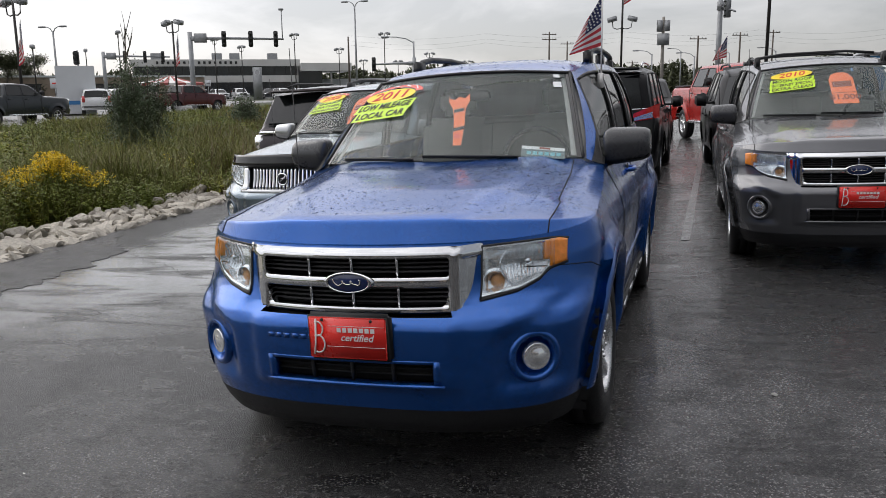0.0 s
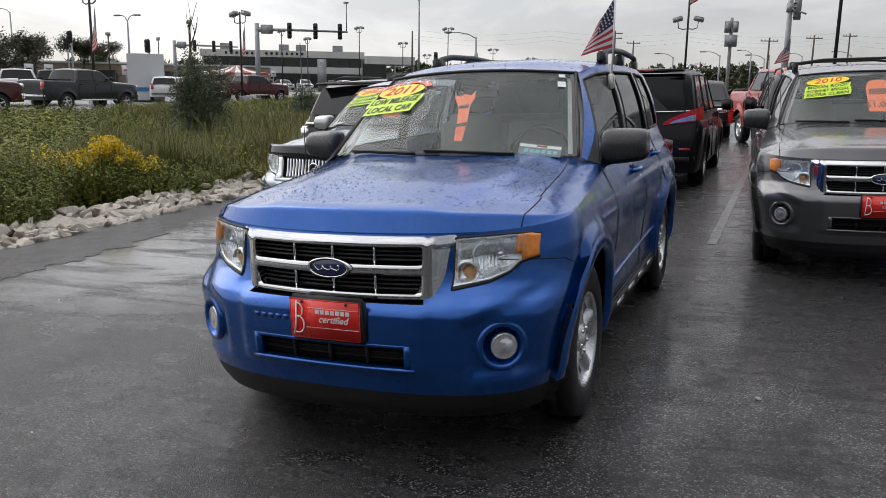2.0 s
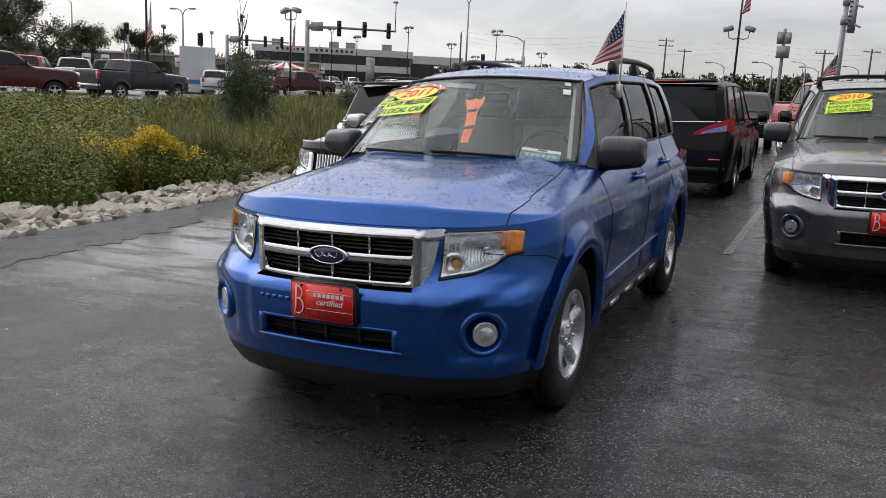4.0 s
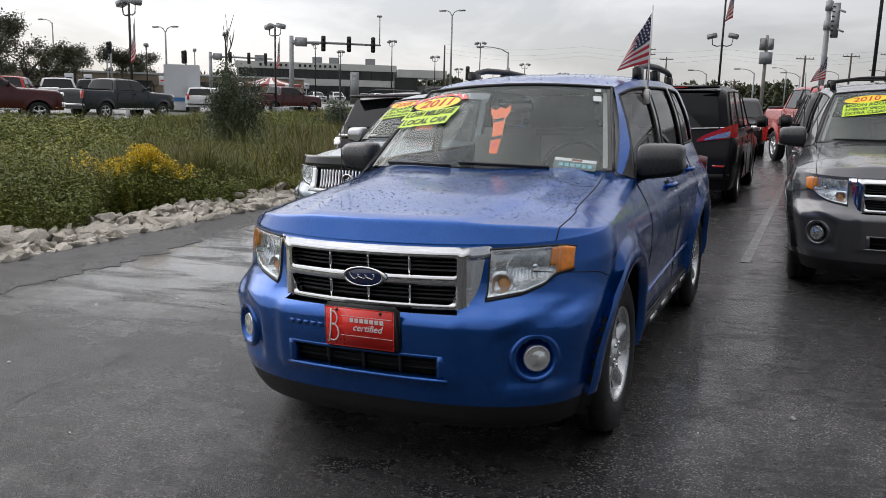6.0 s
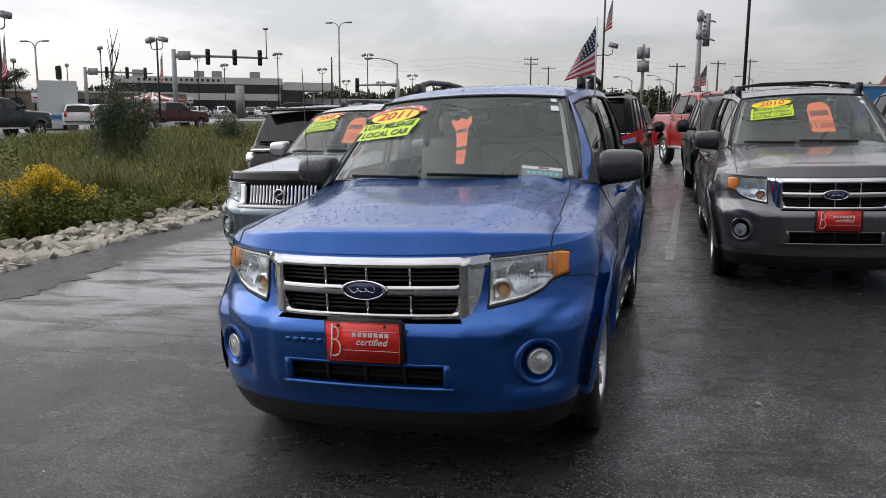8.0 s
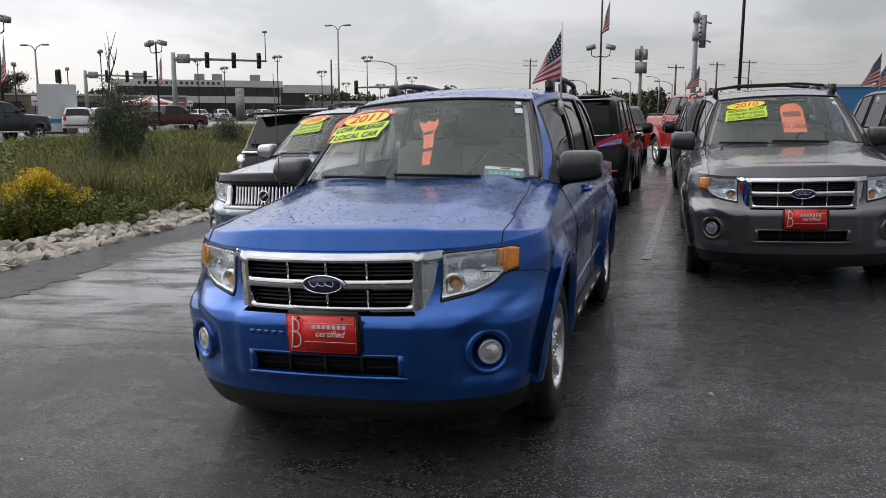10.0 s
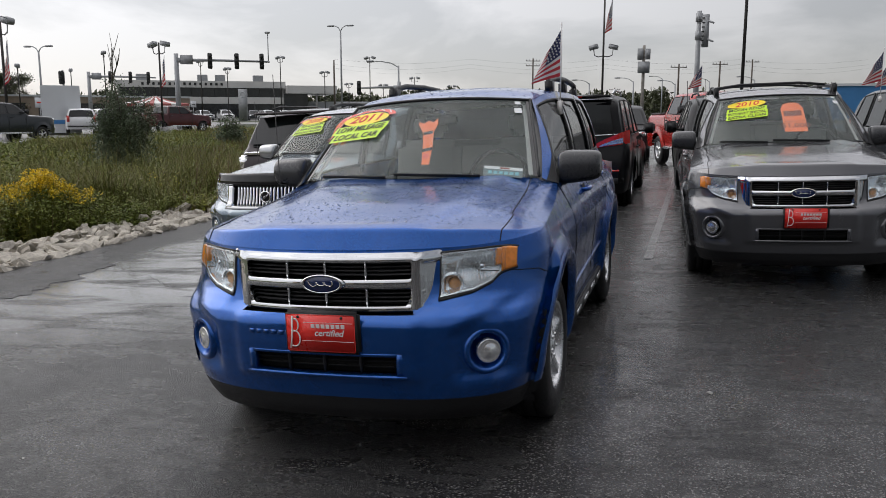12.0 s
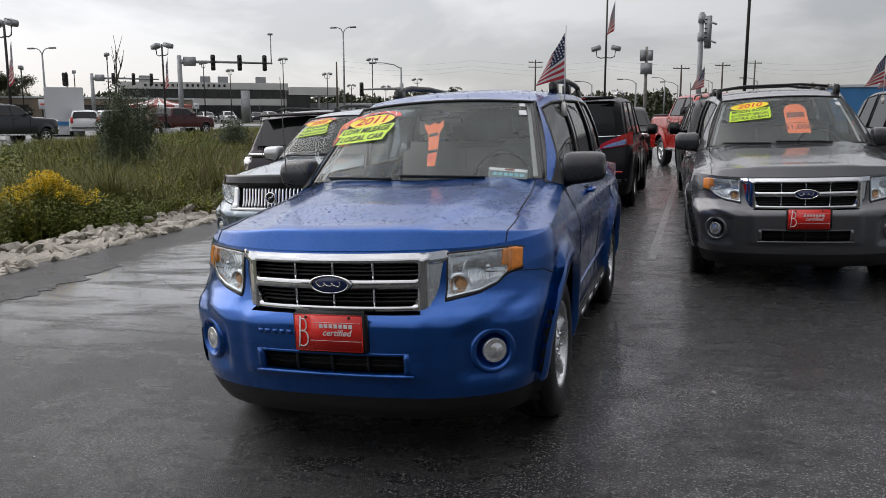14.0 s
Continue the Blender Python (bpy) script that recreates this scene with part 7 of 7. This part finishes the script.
M_YELLOWLEAF = leaf_mat("yellowing_leaf", (0.27, 0.26, 0.03), (0.17, 0.19, 0.02))
M_GOLD = leaf_mat("goldenrod_flower", (0.78, 0.56, 0.012), (0.60, 0.46, 0.015))
M_RUST = leaf_mat("rusty_seed_grass", (0.17, 0.10, 0.05), (0.11, 0.085, 0.04))
M_SHRUB = leaf_mat("dark_shrub_leaf", (0.120, 0.150, 0.085), (0.075, 0.105, 0.060))
M_CROWN = leaf_mat("tree_leaf", (0.092, 0.100, 0.050), (0.060, 0.070, 0.038))
M_BARK = material("grey_bark", (0.075, 0.062, 0.05), 0.9, vary=0.3, scale=6, bump=0.6, bump_scale=30)


class Leaves:
    """Collects many small blades and leaves into one mesh."""
    def __init__(self):
        self.v, self.f = [], []

    def blade(self, p, h, w, lean, turn, segs=3):
        dx, dy = math.cos(turn), math.sin(turn)
        b = len(self.v)
        for i in range(segs + 1):
            t = i / segs
            o = lean * h * t * t
            z = h * t * (1 - 0.25 * lean * t)
            ww = w * (1 - 0.92 * t)
            self.v.append((p[0] + dx * o - dy * ww, p[1] + dy * o + dx * ww, p[2] + z))
            self.v.append((p[0] + dx * o + dy * ww, p[1] + dy * o - dx * ww, p[2] + z))
        for i in range(segs):
            self.f.append((b + 2 * i, b + 2 * i + 1, b + 2 * i + 3, b + 2 * i + 2))

    def leaf(self, p, size, r, flat=0.5):
        d = Vector((r.gauss(0, 1), r.gauss(0, 1), r.gauss(0, flat))).normalized()
        s = d.cross(Vector((r.gauss(0, 0.5), r.gauss(0, 0.5), 1))).normalized()
        n = d.cross(s)
        p = Vector(p)
        b = len(self.v)
        self.v += [tuple(p), tuple(p + d * size * 0.5 + s * size * 0.26 + n * size * 0.08), tuple(p + d * size), tuple(p + d * size * 0.5 - s * size * 0.26 + n * size * 0.08)]
        self.f.append((b, b + 1, b + 2, b + 3))

    def make(self, name, mat, label, cat, parent=None):
        ob = raw(name, self.v, self.f, mat, parent, smooth=False)
        return tagged(ob, label, cat, kind="stuff")


grass, straw, weed, yellow, gold, rust = (Leaves() for _ in range(6))


def meadow_spot(d0, d1):
    while True:
        d = math.sqrt(rnd.uniform(d0 * d0, d1 * d1))
        b = rnd.uniform(-60, -16)
        x, y = out(b, d)
        if x > -7.62 - 0.35 * math.sin(y * 0.9) - 0.3 * math.sin(y * 2.3):
            continue
        edge = 36 + 24 * smooth_step(-44, -34, b) + 18 * smooth_step(-34, -28, b)
        if d > edge:
            continue
        return x, y, land(x, y) - 0.02, d, b


def patch_noise(x, y, s, k):
    return noise.noise(Vector((x * s, y * s, k * 7.3)))


for tier, (d0, d1, n, grow) in enumerate(((8.5, 15, 6800, 1.0), (15, 26, 7000, 1.3), (26, 46, 5600, 1.9), (46, 76, 2600, 2.8))):
    for i in range(n):
        x, y, z, d, b = meadow_spot(d0, d1)
        near_edge = smooth_step(-7.5, -8.9, x)
        fall = float(np.interp(d, (18, 25, 32, 38, 80), (1.0, 0.8, 0.5, 0.38, 0.45)))
        h = fall * (0.30 + 0.45 * near_edge) * rnd.uniform(0.6, 1.3) * (1.0 + 0.40 * patch_noise(x, y, 0.35, 1) + 0.35 * patch_noise(x, y, 1.3, 8))
        kind = patch_noise(x, y, 0.30, 2) + rnd.uniform(-0.35, 0.35)
        reddish = smooth_step(-33, -27, b) * smooth_step(11, 16, d)
        if rnd.random() < 0.45 * reddish:
            for _ in range(4):
                rust.blade((x + rnd.uniform(-0.1, 0.1) * grow, y + rnd.uniform(-0.1, 0.1) * grow, z), h * rnd.uniform(0.9, 1.3), 0.010 * grow, rnd.uniform(0.1, 0.5), rnd.uniform(0, 6.28))
        elif kind < 0.10 - 0.45 * (1 - smooth_step(9.5, 16, d)):
            tall = rnd.uniform(0.8, 1.25)
            for _ in range(11):
                (straw if rnd.random() < 0.16 else grass).blade((x + rnd.uniform(-0.11, 0.11) * grow, y + rnd.uniform(-0.11, 0.11) * grow, z), h * tall * rnd.uniform(0.75, 1.35), 0.006 * grow * rnd.uniform(0.7, 1.4), rnd.uniform(0.1, 0.75), rnd.uniform(0, 6.28))
        else:
            plant = yellow if patch_noise(x, y, 0.55, 4) + rnd.uniform(-0.2, 0.2) > 0.22 else weed
            # leafy stems: leaves sit along each stem, large below and small towards the tip
            for _ in range(3):
                sx, sy = x + rnd.gauss(0, 0.06) * grow, y + rnd.gauss(0, 0.06) * grow
                hh, lean, way = h * rnd.uniform(0.7, 1.3), rnd.uniform(0.0, 0.25), rnd.uniform(0, 6.28)
                grass.blade((sx, sy, z), hh, 0.005 * grow, lean, way, 2)
                for k in range(7):
                    t = 0.22 + 0.78 * k / 6
                    o = lean * hh * t * t
                    plant.leaf((sx + math.cos(way) * o, sy + math.sin(way) * o, z + hh * t), rnd.uniform(0.06, 0.11) * (1.25 - 0.7 * t) * grow ** 0.6, rnd, 0.35)
# goldenrod stand
gx0, gy0 = -8.75, 9.95
for i in range(130):
    u, v = rnd.gauss(0, 0.33), rnd.gauss(0, 0.26)
    x, y = gx0 + u * 0.74 - v * 0.67, gy0 + u * 0.67 + v * 0.74
    z = land(x, y)
    h = 0.57 - z + 0.16 * math.sin(u * 6.0 + 1.0) * rnd.uniform(0.5, 1.0) + rnd.uniform(-0.22, 0.07) - 0.10 * u * u
    grass.blade((x, y, z), h, 0.008, 0.12, rnd.uniform(0, 6.28))
    for k in range(8):
        weed.leaf((x + rnd.gauss(0, 0.04), y + rnd.gauss(0, 0.04), z + h * rnd.uniform(0.3, 0.8)), 0.09, rnd)
    for k in range(58):
        t = rnd.random()
        gold.leaf((x + rnd.gauss(0, 0.065) * (1.1 - t), y + rnd.gauss(0, 0.065) * (1.1 - t), z + h * (0.82 + 0.22 * t)), rnd.uniform(0.025, 0.05), rnd, 0.8)
for i in range(7):
    x, y, z, d, b = meadow_spot(10, 20)
    for k in range(14):
        gold.leaf((x + rnd.gauss(0, 0.05), y + rnd.gauss(0, 0.05), z + 0.62 + rnd.uniform(0, 0.16)), 0.035, rnd, 0.8)
# tall yellow-green weeds further back
for i in range(1100):
    b, d = rnd.uniform(-52, -41.5), rnd.uniform(16, 26)
    x, y = out(b, d)
    z = land(x, y)
    h = rnd.uniform(0.65, 1.15) * (1 + 0.45 * patch_noise(x, y, 0.5, 6))
    if patch_noise(x, y, 0.9, 11) < -0.12:
        continue
    plant = yellow if patch_noise(x, y, 0.6, 5) > -0.05 else weed
    for k in range(22):
        t = rnd.uniform(0.3, 1.0)
        plant.leaf((x + rnd.gauss(0, 0.16) * (1.2 - 0.8 * t), y + rnd.gauss(0, 0.16) * (1.2 - 0.8 * t), z + h * t), rnd.uniform(0.06, 0.12), rnd, 0.4)
grass.make("grass", M_GRASS, "tall olive green grass in the ditch", "grass")
straw.make("dry_grass", M_STRAW, "dry straw coloured grass blades", "grass")
weed.make("weeds", M_WEED, "leafy green weeds growing in the ditch", "weeds")
yellow.make("yellow_weeds", M_YELLOWLEAF, "yellowing leafy weeds behind the stones", "weeds")
gold.make("goldenrod", M_GOLD, "stand of yellow flowering goldenrod", "flowers")
rust.make("rusty_grass", M_RUST, "rust brown seed grass in the ditch", "grass")


def branches(bm, p, d, length, radius, depth, r, tips):
    q = p + d * length
    join_bm(bm, tube([p, p.lerp(q, 0.5) + Vector((r.gauss(0, 0.04), r.gauss(0, 0.04), 0)) * length, q], radius, 6, taper=radius * 0.6))
    tips.append(q)
    if depth > 0:
        for k in range(r.choice((2, 3))):
            e = (d + Vector((r.gauss(0, 0.55), r.gauss(0, 0.55), r.gauss(0.1, 0.3)))).normalized()
            branches(bm, q, e, length * r.uniform(0.6, 0.85), radius * 0.58, depth - 1, r, tips)


def tree(bearing, d, h, spread, seed, leaves=1500, leaf=0.28, mat=None, label="dark green broadleaf tree", bare=0.0, name="tree", depth=4):
    r = random.Random(seed)
    t = thing(name, on_land(bearing, d, 0, -0.1), label, "tree", "trees")
    bm, tips = bmesh.new(), []
    branches(bm, Vector((0, 0, 0)), Vector((r.gauss(0, 0.05), r.gauss(0, 0.05), 1)), h * 0.34, h * 0.028, depth, r, tips)
    top = max(p.z for p in tips)
    k = h / top
    for v in bm.verts:
        v.co = Vector((v.co.x * k * spread, v.co.y * k * spread, v.co.z * k))
    tips = [Vector((p.x * k * spread, p.y * k * spread, p.z * k)) for p in tips]
    part("trunk", bm, M_BARK, t)
    crown = Leaves()
    tips = [p for p in tips if p.z > h * 0.3]
    for i in range(int(leaves * (1 - bare))):
        c = r.choice(tips)
        crown.leaf((c.x + r.gauss(0, h * 0.05), c.y + r.gauss(0, h * 0.05), c.z - h * 0.02 + r.gauss(0, h * 0.05)), leaf * r.uniform(0.6, 1.3), r, 0.6)
    if crown.v:
        tagged(raw("crown", crown.v, crown.f, mat or M_CROWN, t, smooth=False), kind="stuff")
    return t


def shrub(bearing, d, h, w, seed, leaves, label, leaf=0.10):
    r = random.Random(seed)
    s = thing("shrub", on_land(bearing, d, 0, -0.05), label, "shrub")
    bm = bmesh.new()
    lv = Leaves()
    for k in range(26):
        a, lean = r.uniform(0, 6.28), r.uniform(0.05, 0.50)
        L = h * r.uniform(0.55, 1.0) * (1.1 - 0.7 * lean)
        dirn = Vector((math.cos(a) * lean, math.sin(a) * lean, 1)).normalized()
        pts = [Vector((math.cos(a) * 0.1, math.sin(a) * 0.1, 0)) + dirn * L * t + Vector((r.gauss(0, 0.05), r.gauss(0, 0.05), 0)) for t in (0, 0.35, 0.7, 1.0)]
        join_bm(bm, tube(pts, 0.03, 5, taper=0.008))
        for i in range(leaves // 26):
            t = r.uniform(0.12, 1.0)
            c = pts[0].lerp(pts[-1], t)
            sp = w * 0.115 * (1.35 - 0.95 * t)
            lv.leaf((c.x + r.gauss(0, sp), c.y + r.gauss(0, sp), max(0.05, c.z + r.gauss(0, 0.12))), leaf * r.uniform(0.6, 1.4), r, 1.0)
    part("stem_cluster", bm, M_BARK, s)
    tagged(raw("foliage", lv.v, lv.f, M_SHRUB, s, smooth=False), kind="stuff")
    return s


shrub(-35.0, 30, 3.2, 3.0, 4, 26000, "dense dark green shrub growing in the ditch", 0.075)
shrub(-28.2, 45, 1.6, 3.2, 9, 3000, "low green bush near the road", 0.12)
tree(-36.1, 31, 4.7, 0.42, 21, 0, 0.08, None, "thin bare sapling beside the shrub", 0.0, "sapling", 3)
for i, (b, d, h, sp, n) in enumerate(((-53.7, 66, 9.5, 0.9, 2600), (-51.4, 72, 9.0, 0.8, 1500), (-49.2, 78, 7.0, 0.9, 2600), (-45.4, 98, 6.6, 1.0, 1500), (-42.6, 118, 7.4, 1.1, 2200), (-40.7, 122, 6.8, 1.2, 1800), (-56.2, 70, 10.5, 0.9, 2000), (-59.5, 75, 11, 0.9, 1600))):
    tree(b, d, h * (1.0 if d < 80 else 0.9), sp, 40 + i, int(n * 4.0), 0.24, depth=5 if d < 80 else 4)
for i in range(13):
    tree(-62 + 1.35 * i + 0.5 * math.sin(i * 2.1), 92 + 5 * math.sin(i * 1.7), 4.6 + 0.9 * math.sin(i * 3.3), 1.3, 80 + i, 2600, 0.26, None, "dark green tree in the hedge behind the forecourt", depth=3)

# distant belt of woods
woods = Leaves()
for i in range(300):
    b = -62 + 92 * (i / 300) + rnd.uniform(-0.3, 0.3)
    d = rnd.uniform(225, 330)
    x, y = out(b, d)
    h = (7.8 if b > -24 else 6.6) * rnd.uniform(0.75, 1.15) + 3.0 * max(0.0, noise.noise(Vector((b * 0.35, 0.0, 3.0))))
    for k in range(560):
        a, t = rnd.uniform(0, 6.28), rnd.random() ** 1.35
        rr = h * 0.42 * math.sqrt(max(0.05, 1 - (1.6 * t - 0.7) ** 2)) * math.sqrt(rnd.random())
        woods.leaf((x + math.cos(a) * rr, y + math.sin(a) * rr, 1.0 + h * (0.05 + 0.95 * t)), rnd.uniform(0.9, 1.9), rnd, 1.0)
woods.make("far_woods", M_CROWN, "distant belt of dark green woods on the horizon", "woods")

# unseen building behind the camera, added to darken reflections in paint and chrome
back = thing("unseen_reflection_building", LOT @ pose(6.0, -19.0, 0.0, 0, 0, 0), "dark glazed sales building closing the car park", "building")
part("wall", boxes((-26, 26, -10, 0, -1.2, 6.0)), M_BRICKISH, back, smooth=False)
part("roof_edge", boxes((-26.3, 26.3, -10.3, 0.3, 6.0, 6.5)), M_CONC, back, smooth=False)
for i in range(10):
    part("window", boxes((-24.4 + 5 * i, -19.9 + 5 * i, -0.02, 0.06, 0.2, 4.6)), M_BAND, back, smooth=False)
